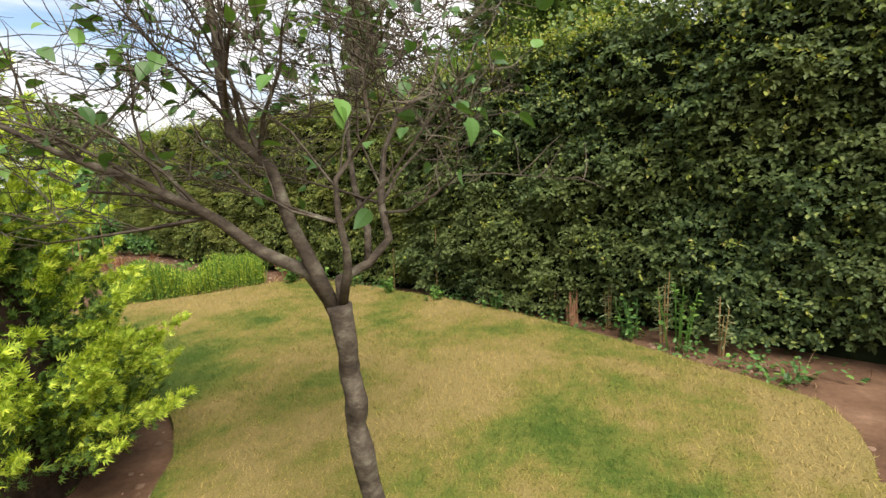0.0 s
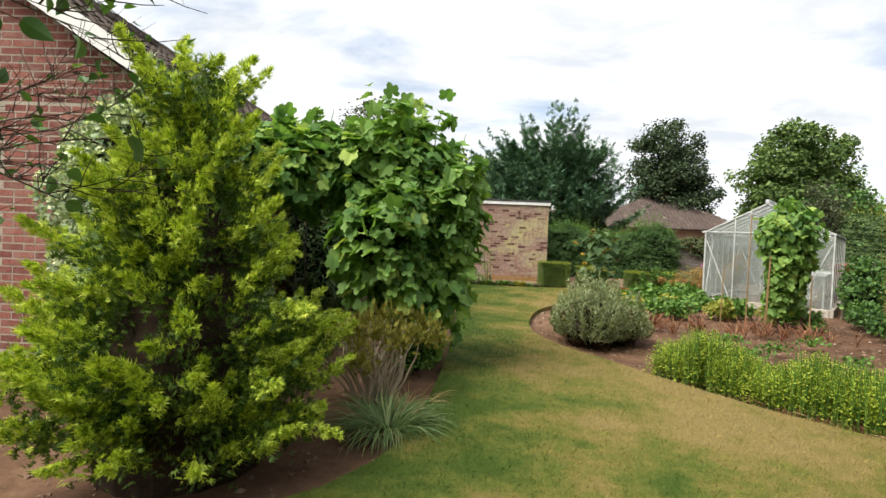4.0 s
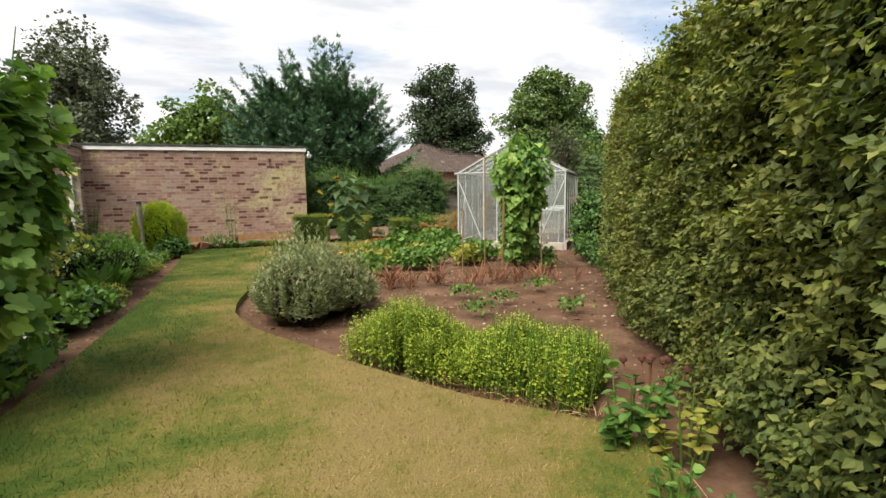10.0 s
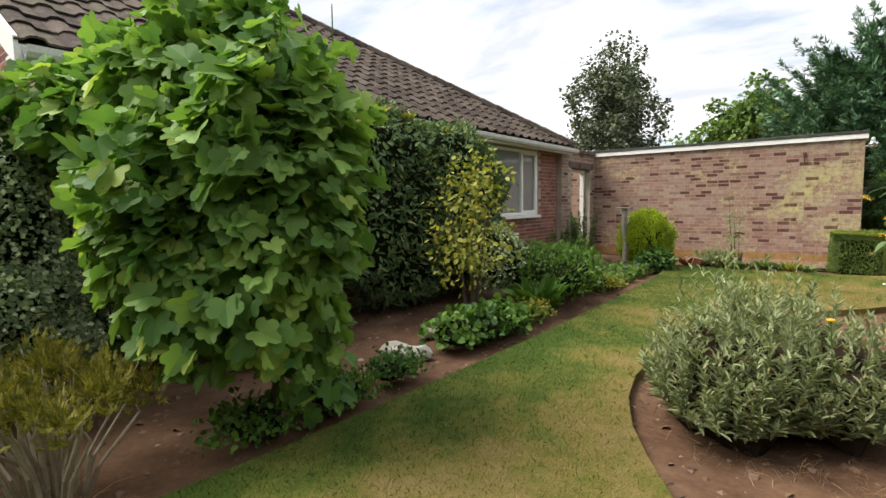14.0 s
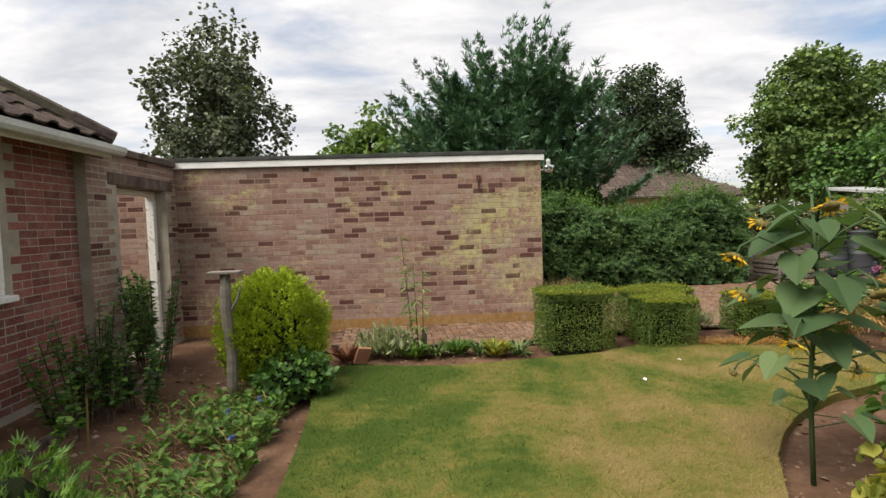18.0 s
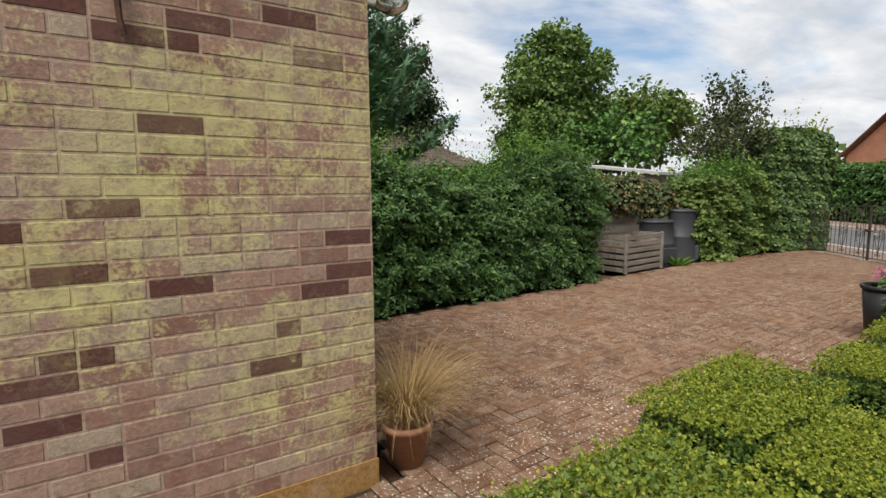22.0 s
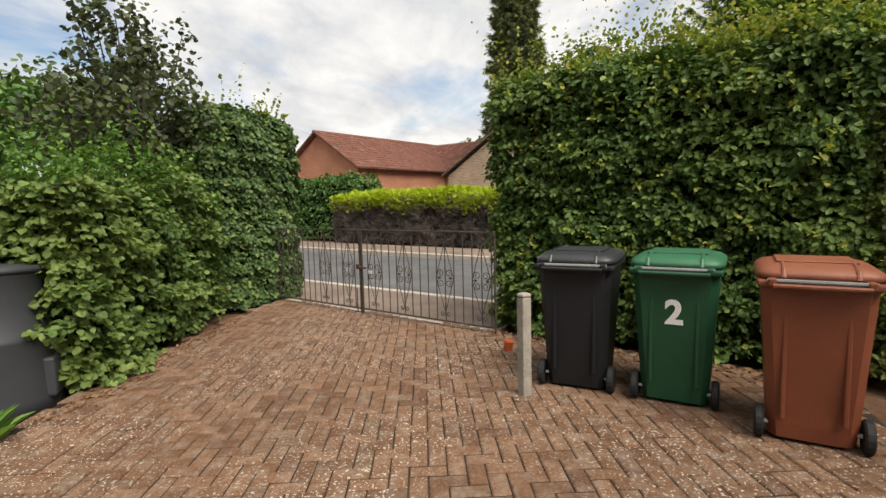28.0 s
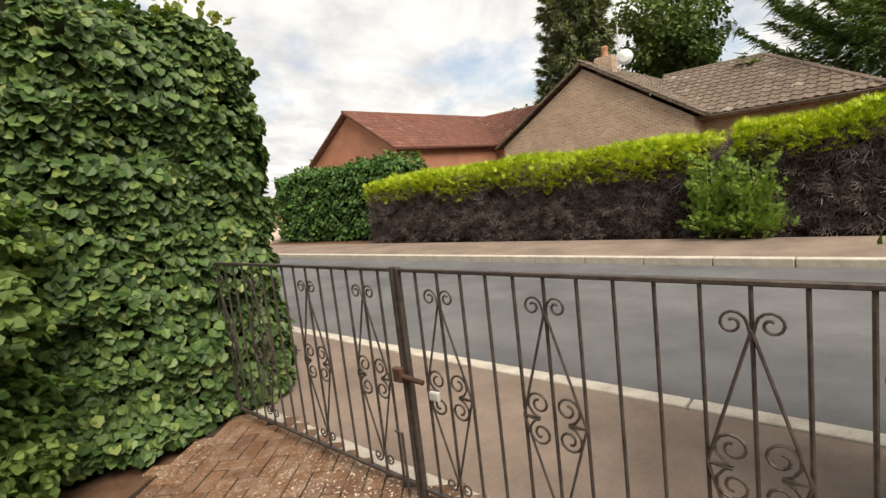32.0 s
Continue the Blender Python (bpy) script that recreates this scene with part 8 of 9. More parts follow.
def fruit_tree():
    g = np.random.default_rng(95)
    root = thing("fruit_tree", "small bare-twigged fruit tree with few green leaves on the lawn", "tree", pose(-4.34, -15.235, 0))
    line = [Vector(q) for q in ((0.035, -0.012, -0.1), (0.018, -0.014, 0.1), (0.0, 0.0, 0.22), (-0.02, 0.004, 0.34), (-0.004, 0.026, 0.45), (-0.024, 0.012, 0.56), (-0.008, 0.032, 0.66), (-0.03, 0.026, 0.78), (-0.03, 0.04, 0.92))]
    thick = [0.054, 0.043, 0.037, 0.042, 0.035, 0.041, 0.035, 0.039, 0.045]
    pts = [a.lerp(b, k / 4) for a, b in zip(line, line[1:]) for k in range(4)] + [line[-1]]
    rad = [a + (b - a) * k / 4 + g.uniform(-0.0022, 0.0022) for a, b in zip(thick, thick[1:]) for k in range(4)] + [thick[-1]]
    bm = tube_bm(pts, rad, 18)
    for v in bm.verts:
        a = math.atan2(v.co.y, v.co.x)
        v.co.x += 0.0035 * math.sin(a * 5 + v.co.z * 9) * math.cos(a)
        v.co.y += 0.0035 * math.sin(a * 5 + v.co.z * 9) * math.sin(a)
    part("trunk", bm, FRUITBARK, root, "", True)
    fine = bmesh.new()
    tips = []

    def grow(pts, rad, depth):
        """A limb through pts, with side growth."""
        d = (pts[-1] - pts[-2]).normalized()
        if depth < 2:
            part("limb" if depth == 0 else "branch", tube_bm(pts, rad, 8 if depth == 0 else 5), FRUITBARK, root, "", depth == 0)
        else:
            tube_bm(pts, rad, 3, fine, False)
        tips.append((pts[-1], d))
        if depth < 3:
            for j in range((12, 8, 6)[depth]):
                k = g.uniform(0.4, 1.0) * (len(pts) - 1)
                i = min(int(k), len(pts) - 2)
                p = pts[i].lerp(pts[i + 1], k - i)
                w = (d * 0.5 + left * g.uniform(-0.2, 0.75) + Vector(g.normal(size=3)) * 0.6 + Vector((0, 0, 0.25)))
                w.z = max(w.z, 0.08)
                if p.z < 1.2 and left.dot(w) < 0.2:
                    continue
                w.normalize()
                l = (0.55, 0.32, 0.17)[depth] * g.uniform(0.6, 1.25)
                line, w2 = [p], w
                for m in range(3):
                    w2 = (w2 + Vector(g.normal(size=3)) * 0.2).normalized()
                    line.append(line[-1] + w2 * (l / 3))
                r = max(rad[i] * 0.42, 0.0022)
                grow(line, [r, r * 0.8, r * 0.6, r * 0.35], depth + 1)

    left = Vector((-0.14, 0.99, 0))
    for line, r in (([(-0.03, 0.05, 0.88), (-0.05, 0.18, 1.22), (-0.09, 0.33, 1.52), (-0.06, 0.36, 1.9), (-0.02, 0.5, 2.2)], 0.036),
                    ([(-0.03, 0.05, 0.9), (-0.07, 0.28, 1.12), (-0.12, 0.46, 1.28), (-0.16, 0.92, 1.5), (-0.2, 1.3, 1.62)], 0.034),
                    ([(-0.03, 0.03, 0.88), (0.03, -0.06, 1.05), (0.12, -0.1, 1.26), (0.3, -0.16, 1.6), (0.5, -0.3, 1.85)], 0.026),
                    ([(0.03, -0.06, 1.05), (0.2, 0.02, 1.32), (0.42, 0.1, 1.6), (0.6, 0.2, 1.86), (0.8, 0.2, 2.1)], 0.018),
                    ([(-0.03, 0.03, 0.9), (-0.1, -0.03, 1.12), (-0.12, -0.02, 1.35), (-0.05, -0.12, 1.7)], 0.022)):
        rough = [Vector(q) for q in line]
        pts = [rough[0]]
        for a, b in zip(rough, rough[1:]):
            pts += [a.lerp(b, 0.5) + Vector(g.normal(size=3)) * 0.035, b]
        r *= 0.82
        grow(pts, [r * (1 - 0.75 * i / (len(pts) - 1)) for i in range(len(pts))], 0)
    part("twig_mass", fine, FRUITBARK, root)["kind"] = "stuff"
    pts = [t for t in tips if g.random() < 0.24]
    p = np.array([t[0] for t in pts]); d = np.array([t[1] for t in pts])
    v, f = scatter(BROAD_LEAF, p, d + DOWN * 0.5, UP, 0.055 * g.uniform(0.5, 1.3, len(p)), g, 0.5, 1.05)
    array_part("foliage", v, f, LAUREL, root, kind="stuff")
    return root


fruit_tree()

# things along the beech hedge's foot
stump = thing("tree_stump", "rotten reddish stump splintered at the hedge foot", "stump", pose(-1.5, -16.3, -0.07))
ROTTEN = plain("rotten_wood", [(0.3, (0.17, 0.08, 0.04)), (0.7, (0.3, 0.16, 0.09))], 12, 0.95, grain=0.8)
g = random.Random(23)
for i in range(15):
    a, r = g.uniform(0, 6.28), g.uniform(0.01, 0.07)
    h = g.uniform(0.12, 0.36)
    part("splinter", tube_bm([(math.cos(a) * r, math.sin(a) * r, 0), (math.cos(a) * r * 1.1, math.sin(a) * r, h * 0.6), (math.cos(a) * r * 1.3 + g.uniform(-0.02, 0.02), math.sin(a) * r * 1.2, h)], [0.014, 0.011, 0.003], 5), ROTTEN, stump)
gw = np.random.default_rng(146)
foot_weeds = thing("ground_cover", "sparse green weeds and dry stalks along the hedge foot", "weeds", kind="stuff")
n = 2600
t = gw.random(n)
line = np.array([(-3.3, -17.95), (-1.4, -16.25), (-0.3, -14.85), (0.75, -13.4)])
k = np.minimum((t * 3).astype(int), 2)
xy = line[k] + (line[k + 1] - line[k]) * (t * 3 - k)[:, None] + gw.normal(size=(n, 2)) * 0.13
xy = xy[waves(np.column_stack([xy, np.zeros(n)]), 0.5, 8) > 0.05]
b = gw.uniform(0, 6.28, len(xy))
hgt = 0.01 + 0.1 * gw.random(len(xy)) ** 2
array_part("foliage", *scatter(BEECH_LEAF, np.column_stack([xy, hgt - 0.07]), np.stack([np.cos(b), np.sin(b), np.full(len(b), 0.4)], 1), UP, 0.045 * gw.uniform(0.5, 1.3, len(b)), gw, 0.35, 0.9), LAUREL, foot_weeds, kind="stuff")
m = gw.random(len(xy)) < 0.35
array_part("stalk_mass", *scatter(STRIP, np.column_stack([xy[m], np.full(m.sum(), -0.065)]), UP * 0.25, np.array([1.0, 0, 0]), 0.15 * gw.uniform(0.4, 1.2, m.sum()), gw, 0.6, 0.25), DRYLITTER, foot_weeds, "dry fallen stalks", kind="stuff")
for i, (x, y, h) in enumerate(((-1.62, -16.6, 0.42), (-2.0, -16.95, 0.62), (-1.3, -16.15, 0.35), (-2.3, -17.25, 0.4))):
    leafy_plant("weed", "tall thin grey-green weed gone to seed by the hedge", "plant", (x, y), h, 0.09, 3, 26, LONG_LEAF, SAGE, 0.075, 1550 + i, STRAW, 0.9, group="hedge foot weeds")
for x, y, h in ((-0.5, -14.93, 0.85), (-0.17, -14.36, 0.6)):
    ck = thing("cane", "thin pale garden cane stuck by the hedge", "cane", pose(x, y, -0.1, 2, 1, 0), "hedge canes")
    part("shaft", tube_bm([(0, 0, 0), (0, 0, h)], [0.004, 0.0035], 6), STRAW, ck)
for i, (x, y, mat, h) in enumerate(((-0.35, -14.35, FRESH, 0.25), (-0.75, -14.95, FRESH, 0.2), (-1.15, -15.55, LAUREL, 0.25), (-1.95, -16.75, LAUREL, 0.35), (-2.2, -17.0, FRESH, 0.5), (0.1, -13.75, LAUREL, 0.22), (0.3, -13.3, FRESH, 0.3))):
    leafy_plant("weed", "straggly green weed at the foot of the hedge", "plant", (x, y), h, 0.16, 6, 9, LEAF, mat, 0.06, 150 + i, group="hedge foot weeds")
leafy_plant("dock_plant", "leafy yellow-green plant at the bed corner", "plant", (0.52, -12.72), 0.42, 0.24, 10, 12, LEAF, FRESH, 0.1, 160, FRESH, 0.8)
leafy_plant("dock_plant", "leafy yellow-green plant with yellowing leaves by the hedge", "plant", (0.7, -12.95), 0.34, 0.2, 7, 10, LEAF, YELLOWLEAF, 0.09, 161, FRESH, 0.8)
CONE = plain("seed_cone", [(0.3, (0.05, 0.018, 0.012)), (0.7, (0.12, 0.045, 0.028))], 40, 0.9, grain=0.8)
ech = thing("coneflower", "spent coneflowers with dark red seed heads on bare stalks", "flower", pose(0.92, -12.45, -0.06))
g = random.Random(33)
for i in range(9):
    x, y, h = g.uniform(-0.25, 0.2), g.uniform(-0.2, 0.25), g.uniform(0.2, 0.34)
    part("stalk", tube_bm([(x * 0.4, y * 0.4, -0.02), (x, y, h)], [0.005, 0.004], 5), REDDRY, ech)
    part("seed_head", lathe_bm([(0.008, h - 0.012), (0.024, h), (0.022, h + 0.02), (0.008, h + 0.034), (0.0, h + 0.035)], 10), CONE, ech).location = (x, y, 0)
# ---------------------------------------------------------------- vegetable bed
def sage_mound():
    """A low shrub of many upright leafy shoots, each a spindle of felted leaves."""
    g = np.random.default_rng(170)
    root = thing("curry_plant", "large loose mound of grey-green felted shoots", "shrub", pose(-0.85, -9.3, 0))
    chunks = []
    for c, r, n in (((-0.02, 0.0, 0.05), (0.52, 0.6, 0.78), 330), ((0.12, 0.68, 0.05), (0.52, 0.55, 0.68), 260), ((0.42, 0.32, 0.03), (0.48, 0.62, 0.62), 260)):
        part("dark_core", blob_mesh((c[0], c[1], 0.18), (r[0] * 0.62, r[1] * 0.62, r[2] * 0.42), 7, 0.3), DRY_INNER, root)
        for i in range(n):
            a, q = g.uniform(0, 6.28), g.random() ** 0.5
            top = np.array([c[0] + math.cos(a) * q * r[0], c[1] + math.sin(a) * q * r[1], c[2] + r[2] * math.sqrt(max(1.02 - q * q, 0.08)) * g.uniform(0.55, 1.12) * (1 + 0.16 * math.sin(3 * a + 1.7 * c[1] + 5 * q))])
            foot = np.array([c[0] + (top[0] - c[0]) * 0.72, c[1] + (top[1] - c[1]) * 0.72, top[2] * 0.12])
            if i % 6 == 0:
                part("stem", tube_bm([(c[0] + math.cos(a) * 0.06, c[1] + math.sin(a) * 0.06, -0.08), tuple(foot), tuple(top)], [0.007, 0.005, 0.002], 4), SAGE, root)
            w = unit(top - foot)
            m = 28
            t = g.random(m) ** 0.85
            p = foot + (top - foot) * t[:, None]
            b = g.uniform(0, 6.28, m)
            out = np.stack([np.cos(b), np.sin(b), np.zeros(m)], 1)
            chunks.append(scatter(LONG_LEAF, p, out * (0.95 - 0.5 * t)[:, None] + w * 0.75, UP, 0.076 * g.uniform(0.6, 1.2, m) * (1.15 - 0.45 * t), g, 0.2, 1.15))
    array_part("foliage", *join(chunks), SAGE, root, kind="stuff")
    return root


sage_mound()
gw = np.random.default_rng(147)
a = gw.uniform(0, 6.28, 900)
rr = 0.72 + gw.normal(size=900) * 0.1
dry = thing("dry_stalks", "dead straw stalks lying round a sage bush", "straw", kind="stuff")
array_part("stalk_mass", *scatter(STRIP, np.column_stack([-0.62 + np.cos(a) * rr, -8.97 + np.sin(a) * rr, np.full(900, -0.06)]), np.column_stack([np.cos(a), np.sin(a), np.full(900, 0.25)]), UP, 0.13 * gw.uniform(0.4, 1.2, 900), gw, 0.7, 0.22), DRYLITTER, dry, kind="stuff")
fl = thing("marigold", "single yellow flower among grey foliage", "flower", pose(-0.42, -9.25, 0.62))
part("bloom", lathe_bm([(0.008, 0.0), (0.022, 0.008), (0.019, 0.014), (0.008, 0.016), (0.0, 0.017)], 12), PETAL, fl)
part("stalk", tube_bm([(0, 0, 0.0), (0.02, 0, -0.3)], 0.004, 5), FRESH, fl)
mint = thing("mint_row", "thick row of lime-green mint along the bed", "herb row", pose(0, 0, 0))
g = np.random.default_rng(171)
n, per = 2100, 18
t = g.random(n)
c = np.array([(-0.5, -10.75, 0)]) * (1 - t[:, None]) + np.array([(0.72, -12.2, 0)]) * t[:, None]
off = g.normal(size=n).clip(-1.6, 1.6) * 0.19 + 0.08
hh = 0.37 * (1 - 0.32 * (off / 0.35) ** 2).clip(0.2, 1) * (1 + 0.2 * waves(c + 0.01, 0.5, 2)) * g.uniform(0.75, 1.25, n)
foot = c + np.array([0.77, 0.64, 0]) * off[:, None]
k = g.random((n, per)) ** 0.6
p = np.repeat(foot, per, 0) + g.normal(size=(n * per, 3)) * 0.012
p[:, 2] = -0.06 + (hh[:, None] * (0.06 + 0.98 * k)).ravel()
b = g.uniform(0, 6.28, n * per)
v, f = scatter(LEAF, p, np.stack([np.cos(b), np.sin(b), np.full(n * per, 0.55)], 1), UP, 0.021 * g.uniform(0.6, 1.3, n * per) * (1.3 - 0.6 * k.ravel()), g, 0.35, 0.9)
array_part("foliage", v, f, LIME, mint, kind="stuff")
p2 = foot.copy(); top = hh - 0.06; p2[:, 2] = -0.07
stalk = ([(0, 0.015, 0), (1, 0.008, 0), (1, -0.008, 0), (0, -0.015, 0)], [(0, 1, 2, 3)])
v, f = scatter(stalk, p2, UP, np.array([1.0, 0, 0]), (top + 0.1), g, 0.1, 0.8)
array_part("stalk_mass", v, f, FRESH, mint, kind="stuff")
for i, (x, y) in enumerate(((-0.35, -11.1), (-0.1, -11.45), (0.12, -11.75), (0.3, -12.0), (0.45, -12.2), (0.58, -12.4), (0.2, -11.95))):
    sprigs("dry_tuft", "flattened dry brown stalks beside the mint", "plant", (x, y), 0.3, 0.1, 46, STRAW if i % 2 else REDDRY, 172 + i, STRIP, 0.17, 1.4, 0.3, "dry tufts")
g = random.Random(31)
for i in range(46):
    x = 0.1 + 2.9 * g.random()
    y = -7.95 - 0.14 * (x - 0.2) + g.gauss(0, 0.16)
    sprigs("withered_stalk", "withered reddish stem of a spent crop", "plant", (x, y), 0.12, 0.3, 16, REDDRY, 200 + i, STRIP, g.uniform(0.14, 0.34), 0.5, 0.4, "spent crop row")
for i in range(26):
    x = 0.4 + 3.4 * g.random()
    y = -7.2 + 2.6 * g.random() - 0.25 * (x - 2)
    shrub("bean_plant", "low bright green bean plant in the bed", "vegetable", [((x, y, 0.11), (0.27, 0.25, 0.18))], LEAF, FRESH if i % 4 else YELLOWLEAF, 0.075, 280, 260 + i, None, 0.2, 0.6, 1.2, 0.3, 0.5, 0.9, group="bean plants")
for i, (x, y) in enumerate(((0.9, -9.9), (1.4, -9.5), (2.2, -9.0), (1.1, -9.0), (3.3, -7.4), (3.6, -6.9), (1.9, -10.2))):
    shrub("squash_plant", "low green seedling on bare soil", "vegetable", [((x, y, 0.03), (0.2, 0.16, 0.09))], LEAF, FRESH, 0.045, 140, 300 + i, None, 0.1, 0.6, 1.1, 0.3, 0.5, 0.9, group="seedlings")
bv = shrub("climbing_vine", "climbing vine with bright green leaves on a pole", "vine", [((2.75, -7.45, 1.6), (0.44, 0.38, 0.46)), ((2.65, -7.5, 1.05), (0.24, 0.24, 0.55)), ((2.9, -7.38, 1.2), (0.3, 0.26, 0.5)), ((2.55, -7.55, 0.6), (0.16, 0.16, 0.4)), ((2.95, -7.35, 0.65), (0.15, 0.15, 0.42))], VINE_LEAF, VINE, 0.1, 2000, 173, None, 0.6, 0.5, 0.86, 0.3, 0.5, 0.8, 0.2)
part("support_pole", tube_bm([(-0.15, -0.1, -0.1), (-0.15, -0.1, 1.75)], 0.018, 8), IRON, bv, "black metal pole")
part("support_pole", tube_bm([(0.35, 0.1, -0.1), (0.35, 0.1, 1.75)], 0.016, 8), IRON, bv, "black metal pole")
for i, (x, y, h) in enumerate(((2.0, -7.7, 1.95), (2.2, -7.9, 1.3), (2.35, -7.6, 1.2), (3.0, -7.7, 1.0), (1.75, -7.4, 1.1))):
    ck = thing("cane", "thin pale cane standing in the bed", "cane", pose(x, y, -0.1, 1.5 * (i % 3 - 1), 1.0, 0), "bed canes")
    part("shaft", tube_bm([(0, 0, 0), (0, 0, h)], 0.009, 6), STRAW, ck)

# branching sunflower at the bed's far corner
def sunflower(x, y, h):
    g = np.random.default_rng(320)
    root = thing("sunflower", "tall branching sunflower with drooping heads and broad leaves in the bed", "flower", pose(x, y, -0.06))
    stem = [Vector((0, 0, -0.03)), Vector((-0.02, 0.01, h * 0.35)), Vector((0.01, 0.0, h * 0.7)), Vector((-0.03, 0.0, h))]
    part("stem", tube_bm(stem, [0.014, 0.013, 0.011, 0.007], 8), SUNLEAF, root, "thick hairy green stem", True)
    petal = ([(0, 0.05, 0), (0.55, 0.17, 0.05), (1, 0, -0.12), (0.55, -0.17, 0.05), (0, -0.05, 0)], [(0, 1, 2, 3)])
    for i in range(13):
        k = 0.3 + 0.68 * i / 12
        a = i * 2.399 + 0.5
        reach = g.uniform(0.3, 0.56) * (1.15 - 0.45 * k)
        p0 = Vector((0, 0, h * k * 0.92))
        d = Vector((math.cos(a), math.sin(a), 0))
        line = [p0, p0 + d * reach * 0.45 + Vector((0, 0, 0.13)), p0 + d * reach * 0.85 + Vector((0, 0, 0.2)), p0 + d * (reach + 0.05) + Vector((0, 0, 0.15)), p0 + d * (reach + 0.08) + Vector((0, 0, 0.09))]
        part("branch", tube_bm(line, [0.008, 0.007, 0.006, 0.006, 0.007], 6), SUNLEAF, root, "", True)
        big = g.uniform(0.036, 0.05) if i > 4 else 0.026
        turn = Matrix.Translation(line[-1]) @ Vector((d.x * 0.55, d.y * 0.55, -0.85)).to_track_quat("Z", "Y").to_matrix().to_4x4()
        hd = part("flower_head", lathe_bm([(0.006, -0.02), (big * 0.7, -0.016), (big, -0.004), (big * 0.95, 0.01), (big * 0.5, 0.016), (0.0, 0.014)], 14), SEEDHEAD, root, "brown seed disc in a green cup", True)
        hd.matrix_basis = turn
        n = 16
        ang = np.arange(n) / n * 6.283 + g.normal(size=n) * 0.1
        rim = np.stack([np.cos(ang) * big, np.sin(ang) * big, np.zeros(n)], 1)
        out = np.stack([np.cos(ang), np.sin(ang), np.full(n, 0.1)], 1)
        array_part("sepals", *scatter(petal, rim - [0, 0, 0.006], out * [1, 1, -3], UP, big * 0.8, g, 0.2), SUNLEAF, hd, "green sepals", kind="stuff")
        if i % 2 == 0 or i > 8:
            m = g.random(n) < 0.75
            array_part("petals", *scatter(petal, rim[m], out[m] + UP * g.uniform(0.3, 1.2), UP, 0.055 * g.uniform(0.7, 1.1, m.sum()), g, 0.3), PETAL, hd, "yellow petals", kind="stuff")
    n = 48
    t = np.linspace(0.12, 1.0, n) ** 0.7
    b = np.arange(n) * 2.399 + g.uniform(-0.3, 0.3, n)
    out = np.stack([np.cos(b), np.sin(b), np.zeros(n)], 1)
    p = out * (0.08 + 0.34 * g.random(n) * (1.1 - 0.4 * t))[:, None]
    p[:, 2] = h * t * 0.97 + 0.02
    v, f = scatter(HEART_LEAF, p, out + DOWN * g.uniform(0.1, 0.75, n)[:, None], UP + out * 0.5, 0.215 * g.uniform(0.6, 1.15, n) * np.where(t < 0.35, 0.6, 1.0), g, 0.2, 1.2)
    array_part("leaf_mass", v, f, SUNLEAF, root, "large drooping heart-shaped leaves", kind="stuff")
    for i in range(n):
        part("leaf_stalk", tube_bm([(0, 0, p[i, 2] - 0.06), tuple(p[i])], [0.004, 0.003], 4), SUNLEAF, root)
    return root


SEEDHEAD = plain("seed_disc", [(0.35, (0.09, 0.075, 0.02)), (0.6, (0.2, 0.16, 0.045))], 60, 0.9, grain=0.8, fine=200)
sunflower(0.39, -4.69, 1.68)
for i, (x, y) in enumerate(((1.5, -4.4), (2.0, -4.3), (2.5, -3.9), (2.9, -3.6), (1.3, -5.2))):
    shrub("bean_plant", "leafy green plant at the bed corner", "vegetable", [((x, y, 0.14), (0.3, 0.28, 0.25))], LEAF, FRESH, 0.1, 320, 330 + i, None, 0.2, 0.6, 1.2, 0.3, 0.5, 0.9, group="bean plants")

# ---------------------------------------------------------------- box hedges and garage border
g = np.random.default_rng(40)
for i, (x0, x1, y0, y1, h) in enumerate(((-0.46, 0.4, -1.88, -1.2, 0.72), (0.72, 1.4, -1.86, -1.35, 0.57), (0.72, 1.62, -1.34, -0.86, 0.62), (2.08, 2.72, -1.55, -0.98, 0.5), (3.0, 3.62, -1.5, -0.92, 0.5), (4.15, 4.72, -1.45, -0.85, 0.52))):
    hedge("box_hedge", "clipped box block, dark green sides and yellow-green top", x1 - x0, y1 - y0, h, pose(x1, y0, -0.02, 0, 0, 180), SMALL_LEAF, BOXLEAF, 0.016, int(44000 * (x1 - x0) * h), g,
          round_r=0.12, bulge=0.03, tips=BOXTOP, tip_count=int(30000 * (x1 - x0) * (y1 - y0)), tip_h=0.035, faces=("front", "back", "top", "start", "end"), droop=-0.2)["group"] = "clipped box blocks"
g = random.Random(41)
for i, x in enumerate((-2.7, -2.45, -2.2, -1.95, -1.7, -1.45, -1.2, -0.95, -0.75)):
    mat = (REDDRY, SAGE, SAGE, FRESH, BLADE, FRESH, BLADE, YELLOWLEAF, BLADE)[i]
    sprigs("border_plant", "small tufted plant in the garage border", "plant", (x + g.uniform(-0.06, 0.06), -1.55 + g.uniform(-0.12, 0.12)), 0.22, 0.2, 120, mat, 360 + i, STRIP if mat is BLADE else LONG_LEAF, 0.17, 0.8, 1.1, "garage border plants")
shrub("spurge", "grey-blue leaved low plant in the garage border", "plant", [((-2.28, -1.5, 0.06), (0.3, 0.22, 0.2))], LONG_LEAF, SAGE, 0.12, 420, 371, None, -0.3, 0.4, 1.3, 0.2, 0.6, 0.8)
sap = leafy_plant("young_tree", "slender pale feathery sapling beside an old stump", "tree", (-1.86, -1.42), 1.45, 0.26, 4, 30, LONG_LEAF, SAPLING, 0.15, 372, BARK, 0.9, 0.6)
